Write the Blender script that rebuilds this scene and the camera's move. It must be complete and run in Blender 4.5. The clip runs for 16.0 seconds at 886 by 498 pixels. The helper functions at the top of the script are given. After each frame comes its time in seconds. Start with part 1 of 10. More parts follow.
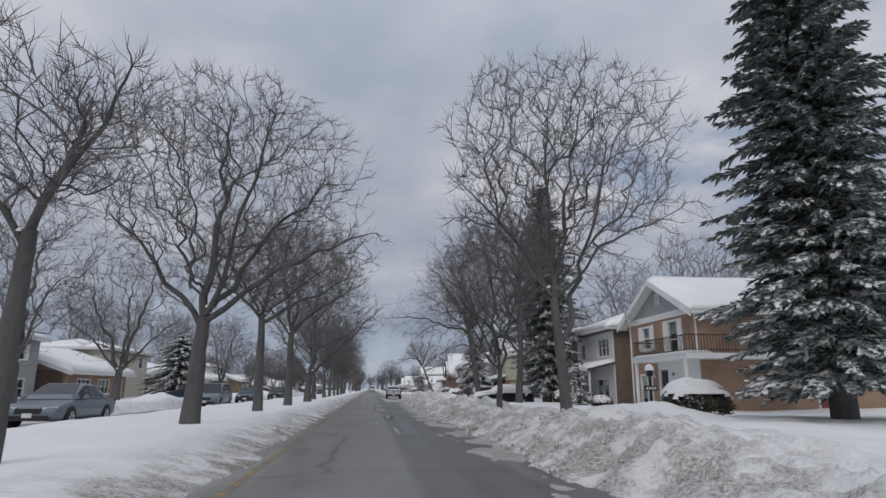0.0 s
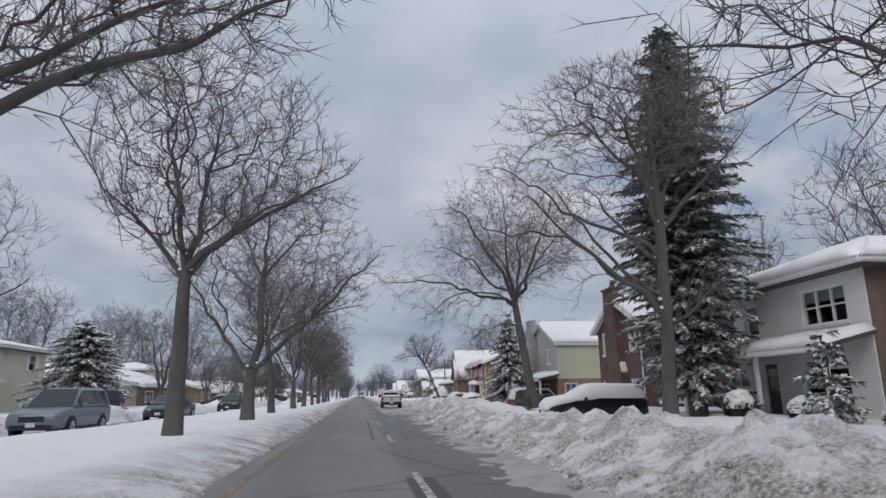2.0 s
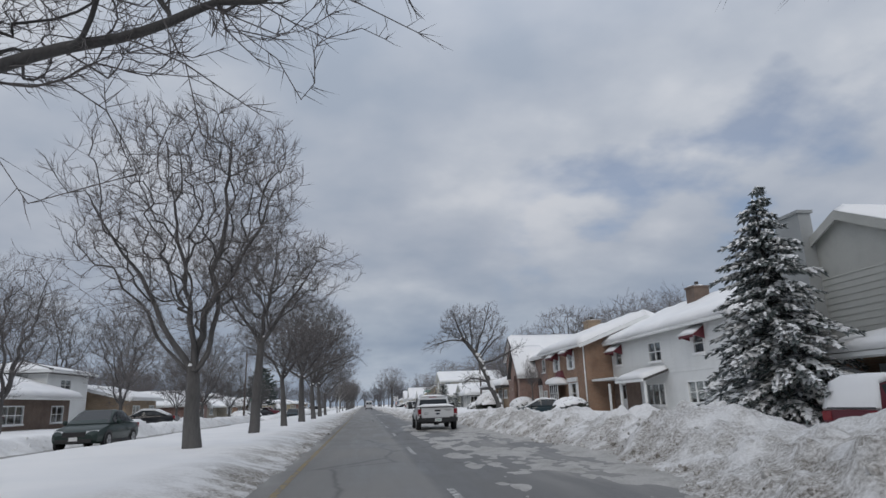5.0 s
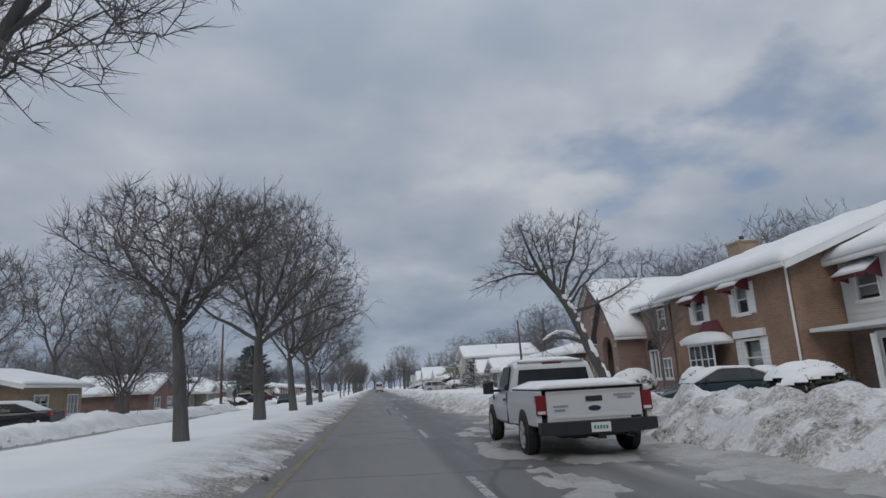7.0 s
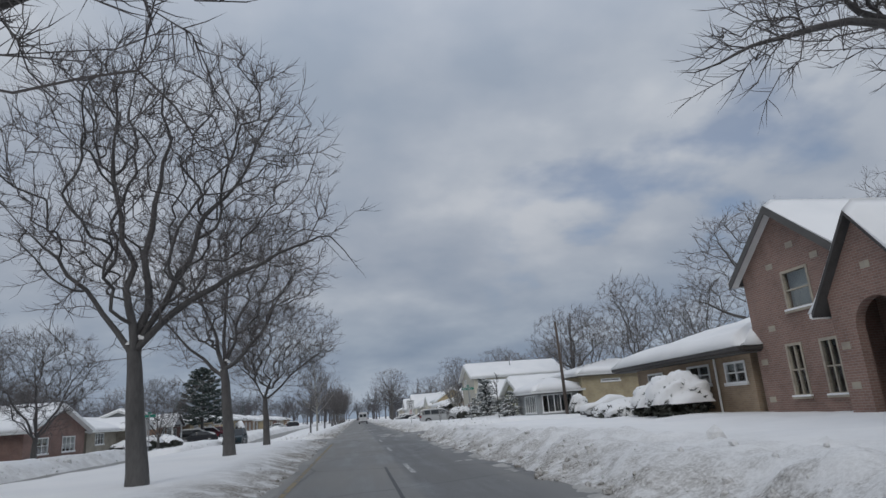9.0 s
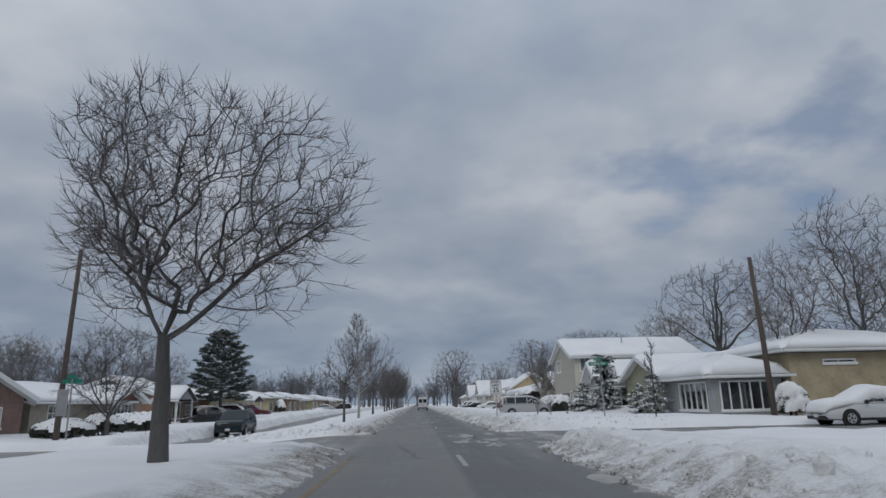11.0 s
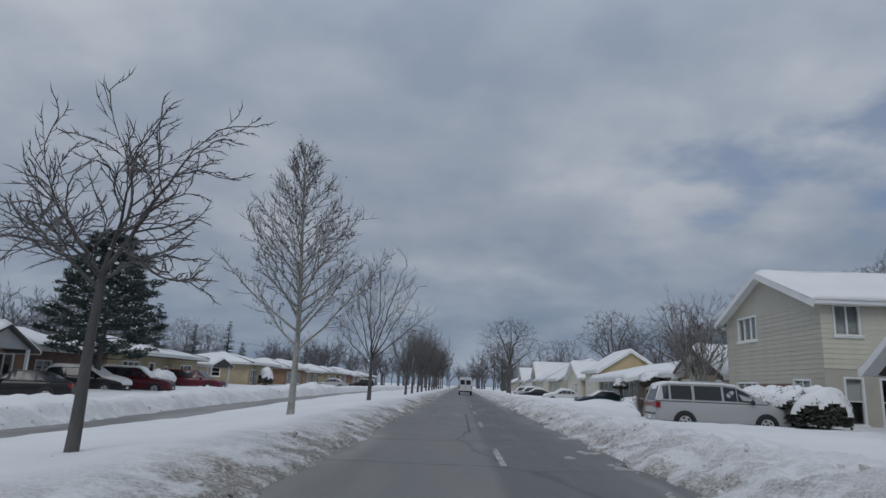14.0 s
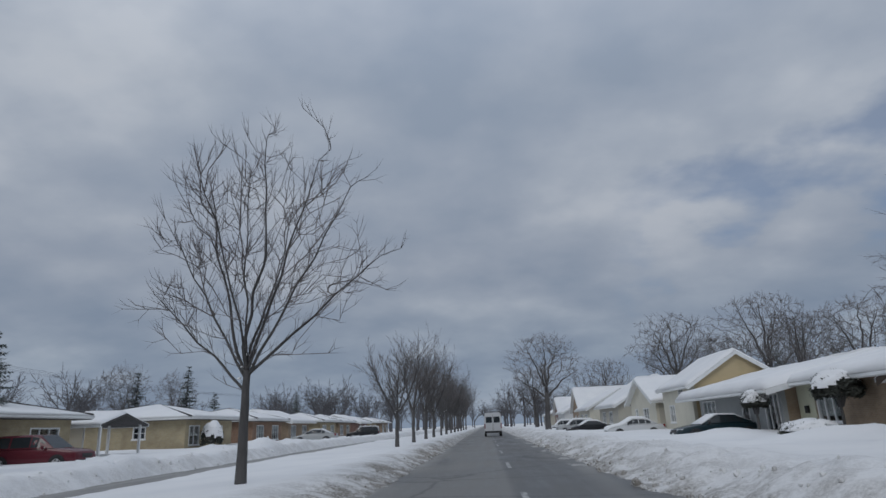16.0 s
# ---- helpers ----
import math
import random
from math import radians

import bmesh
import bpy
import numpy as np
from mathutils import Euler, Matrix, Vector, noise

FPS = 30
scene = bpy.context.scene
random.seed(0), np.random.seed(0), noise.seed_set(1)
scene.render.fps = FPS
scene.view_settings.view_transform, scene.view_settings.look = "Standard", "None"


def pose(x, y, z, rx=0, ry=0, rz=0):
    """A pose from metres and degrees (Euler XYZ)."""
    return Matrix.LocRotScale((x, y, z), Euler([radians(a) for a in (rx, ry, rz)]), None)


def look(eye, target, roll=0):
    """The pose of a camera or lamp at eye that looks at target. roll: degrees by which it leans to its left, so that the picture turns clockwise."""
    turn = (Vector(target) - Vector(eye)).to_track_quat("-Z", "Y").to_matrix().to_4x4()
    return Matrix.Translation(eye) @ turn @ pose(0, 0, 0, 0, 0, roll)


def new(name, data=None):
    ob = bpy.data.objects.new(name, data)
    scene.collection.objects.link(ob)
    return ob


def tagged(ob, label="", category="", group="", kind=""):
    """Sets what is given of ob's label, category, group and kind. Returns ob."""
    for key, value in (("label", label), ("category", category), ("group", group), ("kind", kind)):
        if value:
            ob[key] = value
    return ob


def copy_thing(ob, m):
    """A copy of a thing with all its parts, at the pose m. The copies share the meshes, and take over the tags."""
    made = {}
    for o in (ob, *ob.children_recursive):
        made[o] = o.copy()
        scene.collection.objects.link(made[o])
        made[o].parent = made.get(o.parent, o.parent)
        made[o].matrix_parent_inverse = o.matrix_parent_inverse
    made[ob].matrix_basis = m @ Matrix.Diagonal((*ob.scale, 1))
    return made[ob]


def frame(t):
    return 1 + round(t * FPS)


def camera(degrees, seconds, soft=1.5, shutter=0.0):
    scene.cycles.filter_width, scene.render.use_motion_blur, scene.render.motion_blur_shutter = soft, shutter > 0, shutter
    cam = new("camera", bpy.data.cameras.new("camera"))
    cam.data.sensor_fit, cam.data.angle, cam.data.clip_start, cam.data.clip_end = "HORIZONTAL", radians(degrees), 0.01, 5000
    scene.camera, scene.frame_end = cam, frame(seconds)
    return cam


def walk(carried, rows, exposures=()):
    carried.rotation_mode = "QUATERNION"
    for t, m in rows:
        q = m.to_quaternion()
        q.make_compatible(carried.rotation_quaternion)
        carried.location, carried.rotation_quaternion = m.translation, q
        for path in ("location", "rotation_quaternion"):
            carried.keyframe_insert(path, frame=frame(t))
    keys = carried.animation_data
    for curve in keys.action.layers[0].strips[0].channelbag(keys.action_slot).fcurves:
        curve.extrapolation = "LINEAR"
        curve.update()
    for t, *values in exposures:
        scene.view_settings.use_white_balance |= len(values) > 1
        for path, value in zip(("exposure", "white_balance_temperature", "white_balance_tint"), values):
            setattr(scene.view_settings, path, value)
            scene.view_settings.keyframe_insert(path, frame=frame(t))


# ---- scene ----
cam = camera(70.92, 16.0)
walk(cam, [
    (0, pose(0.266, 0.000, 1.308, 102.677, -0.105, -6.558)),
    (0.5, pose(0.299, 5.418, 1.295, 103.052, -1.085, -6.371)),
    (1, pose(0.314, 10.798, 1.300, 102.984, 0.081, -5.804)),
    (1.5, pose(0.278, 16.087, 1.309, 102.893, -0.068, -6.666)),
    (2, pose(0.197, 21.205, 1.286, 103.127, 0.757, -7.526)),
    (2.5, pose(0.103, 26.325, 1.296, 103.429, 0.410, -8.286)),
    (3, pose(0.013, 31.472, 1.302, 104.567, 2.398, -8.006)),
    (3.5, pose(-0.163, 36.596, 1.302, 104.327, 0.472, -7.698)),
    (4, pose(-0.250, 41.824, 1.298, 104.044, -0.888, -7.591)),
    (4.5, pose(-0.185, 47.107, 1.302, 104.126, 0.884, -7.663)),
    (7, pose(-0.158, 73.577, 1.308, 102.220, 3.149, -6.191)),
    (7.5, pose(-0.228, 78.898, 1.290, 104.613, -1.030, -6.927)),
    (8, pose(-0.179, 84.154, 1.294, 101.292, 1.035, -6.859)),
    (8.5, pose(-0.217, 89.471, 1.297, 103.483, 0.081, -8.725)),
    (9, pose(-0.115, 94.820, 1.315, 104.688, 4.140, -7.613)),
    (9.5, pose(-0.039, 100.125, 1.300, 103.935, 2.863, -7.863)),
    (10, pose(0.075, 105.561, 1.303, 103.855, 2.303, -6.436)),
    (12.5, pose(0.161, 133.136, 1.292, 103.550, 0.902, 2.595)),
    (13, pose(0.274, 138.722, 1.305, 102.866, 1.950, 2.997)),
    (13.5, pose(0.374, 144.138, 1.306, 102.829, 2.907, 2.956)),
    (14, pose(0.347, 149.500, 1.304, 102.340, -2.398, 1.475)),
    (14.5, pose(0.450, 154.974, 1.303, 104.073, 0.157, 3.462)),
    (15, pose(0.411, 160.316, 1.291, 103.809, -1.573, 5.003)),
    (15.5, pose(0.419, 165.579, 1.297, 103.489, -1.411, 4.173)),
    (16, pose(0.503, 170.712, 1.300, 105.928, 2.187, 3.840)),
], [(0.0, 0.10, 6740, 13), (1.0, 0.24, 6760, 12), (2.5, 0.27, 6760, 13), (4.0, 0.24, 6740, 13), (5.0, 0.12, 6640, 11), (7.0, -0.04, 6550, 10), (10.2, -0.10, 6500, 10), (12.4, -0.29, 6300, 10), (16.0, -0.29, 6300, 10)])

# ---- world and sun ----
def node(tree, kind, loc=None, **inputs):
    n = tree.nodes.new(kind)
    for k, v in inputs.items():
        n.inputs[k].default_value = v
    return n


def ramp(tree, fac, stops):
    r = tree.nodes.new("ShaderNodeValToRGB")
    while len(r.color_ramp.elements) > len(stops):
        r.color_ramp.elements.remove(r.color_ramp.elements[-1])
    while len(r.color_ramp.elements) < len(stops):
        r.color_ramp.elements.new(1.0)
    for e, (p, c) in zip(r.color_ramp.elements, stops):
        e.position = p
        e.color = (*c, 1.0) if len(c) == 3 else c
    if fac is not None:
        tree.links.new(fac, r.inputs["Fac"])
    return r.outputs["Color"]


def math_node(tree, op, a, b=None, clamp=False):
    n = tree.nodes.new("ShaderNodeMath")
    n.operation = op
    n.use_clamp = clamp
    for i, v in enumerate((a, b)):
        if v is None:
            continue
        if isinstance(v, (int, float)):
            n.inputs[i].default_value = v
        else:
            tree.links.new(v, n.inputs[i])
    return n.outputs[0]


def mix_color(tree, fac, a, b, mode="MIX"):
    n = tree.nodes.new("ShaderNodeMix")
    n.data_type = "RGBA"
    n.blend_type = mode
    for sock, v in ((n.inputs[0], fac), (n.inputs[6], a), (n.inputs[7], b)):
        if isinstance(v, (int, float)):
            sock.default_value = v
        elif isinstance(v, tuple):
            sock.default_value = (*v, 1.0) if len(v) == 3 else v
        else:
            tree.links.new(v, sock)
    return n.outputs[2]


SUN_EL, SUN_AZ = radians(38), radians(205)
world = bpy.data.worlds.new("winter_sky")
scene.world = world
world.use_nodes = True
wt = world.node_tree
wt.nodes.clear()
out = wt.nodes.new("ShaderNodeOutputWorld")
bg = wt.nodes.new("ShaderNodeBackground")
wt.links.new(bg.outputs[0], out.inputs[0])
sky = wt.nodes.new("ShaderNodeTexSky")
sky.sky_type = "NISHITA"
sky.sun_disc = False
sky.sun_elevation, sky.sun_rotation = SUN_EL, SUN_AZ
sky.dust_density = 1.5
tc = wt.nodes.new("ShaderNodeTexCoord")
sep = wt.nodes.new("ShaderNodeSeparateXYZ")
wt.links.new(tc.outputs["Generated"], sep.inputs[0])
# flat layers of cloud, seen ever more edge-on towards the horizon
zc = math_node(wt, "ADD", math_node(wt, "MAXIMUM", sep.outputs[2], 0.0), 0.32)
com = wt.nodes.new("ShaderNodeCombineXYZ")
wt.links.new(math_node(wt, "DIVIDE", sep.outputs[0], zc), com.inputs[0])
wt.links.new(math_node(wt, "DIVIDE", sep.outputs[1], zc), com.inputs[1])


def layer(scale, detail, rough, stretch=(1.0, 1.0, 1.0), shift=(3.1, 1.7, 0.0), bend=0.0):
    mp = wt.nodes.new("ShaderNodeMapping")
    mp.inputs["Location"].default_value = shift
    mp.inputs["Scale"].default_value = stretch
    wt.links.new(com.outputs[0], mp.inputs[0])
    n = node(wt, "ShaderNodeTexNoise", Scale=scale, Detail=detail, Roughness=rough, Distortion=bend)
    wt.links.new(mp.outputs[0], n.inputs["Vector"])
    return n.outputs[0]


big = layer(2.1, 5.0, 0.46, (0.85, 1.0, 1.0), bend=0.1)
wide = layer(0.6, 3.0, 0.5, (0.8, 1.0, 1.0), (9.2, 4.4, 0.0))
puff = layer(4.6, 5.0, 0.48, (0.95, 1.0, 1.0), (5.5, 8.8, 0.0))
shade = math_node(wt, "ADD", math_node(wt, "MULTIPLY", big, 0.46), math_node(wt, "MULTIPLY", wide, 0.22))
shade = math_node(wt, "ADD", shade, math_node(wt, "MULTIPLY", puff, 0.32))
cloud = ramp(wt, shade, [(0.37, (0.275, 0.325, 0.405)), (0.46, (0.33, 0.373, 0.445)), (0.52, (0.378, 0.418, 0.483)), (0.59, (0.46, 0.492, 0.545)), (0.66, (0.50, 0.522, 0.565))])
# cloud layers get denser and bluer towards the horizon, and brighter overhead where the sun stands behind them
low = ramp(wt, sep.outputs[2], [(0.0, (0.72, 0.80, 0.88)), (0.10, (0.82, 0.88, 0.93)), (0.24, (1.04, 1.04, 1.04)), (0.5, (1.18, 1.18, 1.17)), (0.8, (1.7, 1.68, 1.66))])
cloud = mix_color(wt, 1.0, cloud, low, "MULTIPLY")
blue = mix_color(wt, 1.0, sky.outputs[0], (0.070, 0.074, 0.082), "MULTIPLY")
# a long ragged rift in the cover to the right of the road, where blue shows through
rift = wt.nodes.new("ShaderNodeVectorMath")
rift.operation = "DOT_PRODUCT"
wt.links.new(tc.outputs["Generated"], rift.inputs[0])
rift.inputs[1].default_value = Vector((math.sin(radians(16)) * math.cos(radians(13.5)), math.cos(radians(16)) * math.cos(radians(13.5)), math.sin(radians(13.5)))).cross(
    Vector((math.sin(radians(40)) * math.cos(radians(21.5)), math.cos(radians(40)) * math.cos(radians(21.5)), math.sin(radians(21.5))))).normalized()
off_axis = math_node(wt, "ABSOLUTE", math_node(wt, "ADD", rift.outputs["Value"], math_node(wt, "MULTIPLY", math_node(wt, "SUBTRACT", big, 0.5), 0.35)))
torn = math_node(wt, "ADD", off_axis, math_node(wt, "MULTIPLY", math_node(wt, "SUBTRACT", puff, 0.45), 0.30))
gap = ramp(wt, torn, [(0.0, (0.50,) * 3), (0.060, (0.0,) * 3)])
reach = ramp(wt, sep.outputs[0], [(0.20, (0.0,) * 3), (0.32, (1.0,) * 3), (0.62, (1.0,) * 3), (0.8, (0.0,) * 3)])
gap = math_node(wt, "MULTIPLY", gap, reach)
wt.links.new(mix_color(wt, gap, cloud, blue), bg.inputs[0])
bg.inputs[1].default_value = 1.0

sun = new("sun", bpy.data.lights.new("sun", "SUN"))
sun.data.energy, sun.data.angle, sun.data.color = 0.55, radians(24), (1.0, 0.965, 0.92)
sun.matrix_world = look((0, 0, 50), (-math.sin(SUN_AZ) * 40, -math.cos(SUN_AZ) * 40, 50 - 40 * math.tan(SUN_EL)))


# ---- materials ----
def surface(name, color, rough=0.7, var=0.12, scale=3.0, bump=0.15, bump_scale=40.0, metal=0.0, tint=None, spec=0.5, stretch=(1, 1, 1), spread=0.0):
    """A surface with large stains, fine grain and relief; tint: the stain's colour; spread: a shift from object to object."""
    m = bpy.data.materials.new(name)
    m.use_nodes = True
    t = m.node_tree
    b = t.nodes["Principled BSDF"]
    co = t.nodes.new("ShaderNodeTexCoord")
    mpn = t.nodes.new("ShaderNodeMapping")
    mpn.inputs["Scale"].default_value = stretch
    t.links.new(co.outputs["Object"], mpn.inputs[0])
    n1 = node(t, "ShaderNodeTexNoise", Scale=scale, Detail=5.0, Roughness=0.6)
    n2 = node(t, "ShaderNodeTexNoise", Scale=bump_scale, Detail=3.0, Roughness=0.6)
    for n in (n1, n2):
        t.links.new(mpn.outputs[0], n.inputs["Vector"])
    dark = tint or tuple(c * (1 - 2.2 * var) for c in color)
    lite = tuple(min(1, c * (1 + var)) for c in color)
    col = ramp(t, n1.outputs[0], [(0.30, dark), (0.52, color), (0.72, lite)])
    col = mix_color(t, 0.35, col, ramp(t, n2.outputs[0], [(0.3, tuple(c * (1 - 2 * var) for c in color)), (0.7, lite)]))
    if spread:
        oi = t.nodes.new("ShaderNodeObjectInfo")
        col = mix_color(t, 1.0, col, ramp(t, oi.outputs["Random"], [(0, (1 - spread,) * 3), (1, (1 + spread,) * 3)]), "MULTIPLY")
    t.links.new(col, b.inputs["Base Color"])
    b.inputs["Roughness"].default_value = rough
    b.inputs["Metallic"].default_value = metal
    b.inputs["Specular IOR Level"].default_value = spec
    if bump:
        bp = node(t, "ShaderNodeBump", Strength=bump, Distance=0.02)
        t.links.new(n2.outputs[0], bp.inputs["Height"])
        t.links.new(bp.outputs[0], b.inputs["Normal"])
    return m


def brick_mat(name, c1, c2, mortar, scale=1.0):
    m = bpy.data.materials.new(name)
    m.use_nodes = True
    t = m.node_tree
    b = t.nodes["Principled BSDF"]
    co = t.nodes.new("ShaderNodeTexCoord")
    sp = t.nodes.new("ShaderNodeSeparateXYZ")
    t.links.new(co.outputs["Object"], sp.inputs[0])
    cb = t.nodes.new("ShaderNodeCombineXYZ")
    t.links.new(math_node(t, "ADD", sp.outputs[0], sp.outputs[1]), cb.inputs[0])
    t.links.new(sp.outputs[2], cb.inputs[1])
    br = node(t, "ShaderNodeTexBrick", Scale=1.0)
    br.inputs["Color1"].default_value = (*c1, 1)
    br.inputs["Color2"].default_value = (*c2, 1)
    br.inputs["Mortar"].default_value = (*mortar, 1)
    br.inputs["Mortar Size"].default_value = 0.008
    br.inputs["Brick Width"].default_value = 0.21 * scale
    br.inputs["Row Height"].default_value = 0.075 * scale
    t.links.new(cb.outputs[0], br.inputs["Vector"])
    n1 = node(t, "ShaderNodeTexNoise", Scale=0.9, Detail=5.0, Roughness=0.65)
    t.links.new(co.outputs["Object"], n1.inputs["Vector"])
    n2 = node(t, "ShaderNodeTexNoise", Scale=60.0, Detail=2.0)
    t.links.new(co.outputs["Object"], n2.inputs["Vector"])
    col = mix_color(t, 1.0, br.outputs[0], ramp(t, n1.outputs[0], [(0.3, (0.72, 0.70, 0.70)), (0.55, (1, 1, 1)), (0.75, (1.12, 1.1, 1.08))]), "MULTIPLY")
    t.links.new(col, b.inputs["Base Color"])
    b.inputs["Roughness"].default_value = 0.88
    h = math_node(t, "ADD", math_node(t, "MULTIPLY", br.outputs["Fac"], -0.7), math_node(t, "MULTIPLY", n2.outputs[0], 0.3))
    bp = node(t, "ShaderNodeBump", Strength=0.5, Distance=0.012)
    t.links.new(h, bp.inputs["Height"])
    t.links.new(bp.outputs[0], b.inputs["Normal"])
    return m


def snow_mat(name, dirty=False):
    m = bpy.data.materials.new(name)
    m.use_nodes = True
    t = m.node_tree
    b = t.nodes["Principled BSDF"]
    co = t.nodes.new("ShaderNodeTexCoord")
    n1 = node(t, "ShaderNodeTexNoise", Scale=0.35, Detail=6.0, Roughness=0.6)
    n2 = node(t, "ShaderNodeTexNoise", Scale=9.0, Detail=6.0, Roughness=0.7)
    n3 = node(t, "ShaderNodeTexNoise", Scale=70.0, Detail=3.0, Roughness=0.6)
    for n in (n1, n2, n3):
        t.links.new(co.outputs["Object"], n.inputs["Vector"])
    col = ramp(t, n1.outputs[0], [(0.3, (0.80, 0.805, 0.81)), (0.6, (0.87, 0.868, 0.862))])
    if dirty:
        # grit thrown up by traffic: a belt along each road edge, broken up by noise
        sp = t.nodes.new("ShaderNodeSeparateXYZ")
        t.links.new(co.outputs["Object"], sp.inputs[0])
        x = sp.outputs[0]
        # beside the parking bay the edge lies two metres further out
        bay = ramp(t, math_node(t, "MULTIPLY", sp.outputs[1], 0.004), [(0.228, (0.0,) * 3), (0.262, (1.0,) * 3), (0.36, (1.0,) * 3), (0.412, (0.0,) * 3)])
        bay = math_node(t, "MULTIPLY", math_node(t, "MULTIPLY", bay, 2.9), math_node(t, "GREATER_THAN", x, 1.0))
        x = math_node(t, "SUBTRACT", x, bay)
        wob = math_node(t, "ADD", x, math_node(t, "MULTIPLY", math_node(t, "SUBTRACT", n1.outputs[0], 0.5), 1.8))
        belt = ramp(t, math_node(t, "MULTIPLY", math_node(t, "ADD", wob, 20.0), 0.025), [
            (0.155, (0.0,) * 3), (0.17, (0.25,) * 3), (0.20, (0.30,) * 3), (0.27, (0.18,) * 3), (0.285, (0.0,) * 3), (0.402, (0.0,) * 3),
            (0.424, (0.34,) * 3), (0.437, (0.78,) * 3), (0.452, (1.05,) * 3), (0.575, (0.90,) * 3), (0.594, (0.74,) * 3), (0.612, (0.46,) * 3), (0.64, (0.22,) * 3), (0.71, (0.0,) * 3)])
        # wide dirty heaps beside the first houses
        heaps = ramp(t, math_node(t, "MULTIPLY", math_node(t, "ADD", wob, 20.0), 0.025), [(0.555, (0.0,) * 3), (0.575, (0.95,) * 3), (0.618, (0.86,) * 3), (0.645, (0.55,) * 3), (0.675, (0.25,) * 3), (0.73, (0.0,) * 3)])
        heaps = math_node(t, "MULTIPLY", heaps, ramp(t, math_node(t, "MULTIPLY", sp.outputs[1], 0.004), [(0.02, (0.85,) * 3), (0.09, (1.0,) * 3), (0.24, (1.0,) * 3), (0.30, (0.2,) * 3)]))
        belt = math_node(t, "MAXIMUM", belt, heaps)
        # the plough has thrown more grit on the banks past the crossing
        belt = math_node(t, "MULTIPLY", belt, ramp(t, math_node(t, "MULTIPLY", sp.outputs[1], 0.004), [(0.34, (0.95,) * 3), (0.52, (1.15,) * 3)]))
        n5 = node(t, "ShaderNodeTexNoise", Scale=1.5, Detail=4.0, Roughness=0.6)
        t.links.new(co.outputs["Object"], n5.inputs["Vector"])
        # cleaner slabs lie between the dirty ones
        belt = math_node(t, "MULTIPLY", belt, ramp(t, n5.outputs[0], [(0.40, (0.42,) * 3), (0.50, (0.95,) * 3), (0.58, (1.2,) * 3)]))
        n4 = node(t, "ShaderNodeTexNoise", Scale=19.0, Detail=5.0, Roughness=0.72)
        t.links.new(co.outputs["Object"], n4.inputs["Vector"])
        mix = math_node(t, "ADD", math_node(t, "MULTIPLY", n4.outputs[0], 0.5), math_node(t, "ADD", math_node(t, "MULTIPLY", n2.outputs[0], 0.3), math_node(t, "MULTIPLY", n1.outputs[0], 0.2)))
        spots = ramp(t, mix, [(0.42, (0.40,) * 3), (0.50, (0.85,) * 3), (0.60, (1.15,) * 3)])
        fac = math_node(t, "MULTIPLY", belt, spots, True)
        grit = ramp(t, n4.outputs[0], [(0.34, (0.36, 0.335, 0.30)), (0.52, (0.27, 0.25, 0.222)), (0.68, (0.13, 0.12, 0.105))])
        col = mix_color(t, fac, col, grit)
    t.links.new(col, b.inputs["Base Color"])
    b.inputs["Roughness"].default_value = 0.75
    b.inputs["Specular IOR Level"].default_value = 0.3
    h = math_node(t, "ADD", math_node(t, "MULTIPLY", n2.outputs[0], 1.0), math_node(t, "MULTIPLY", n3.outputs[0], 0.2))
    bp = node(t, "ShaderNodeBump", Strength=0.36 if dirty else 0.28, Distance=0.06 if dirty else 0.035)
    t.links.new(h, bp.inputs["Height"])
    t.links.new(bp.outputs[0], b.inputs["Normal"])
    return m


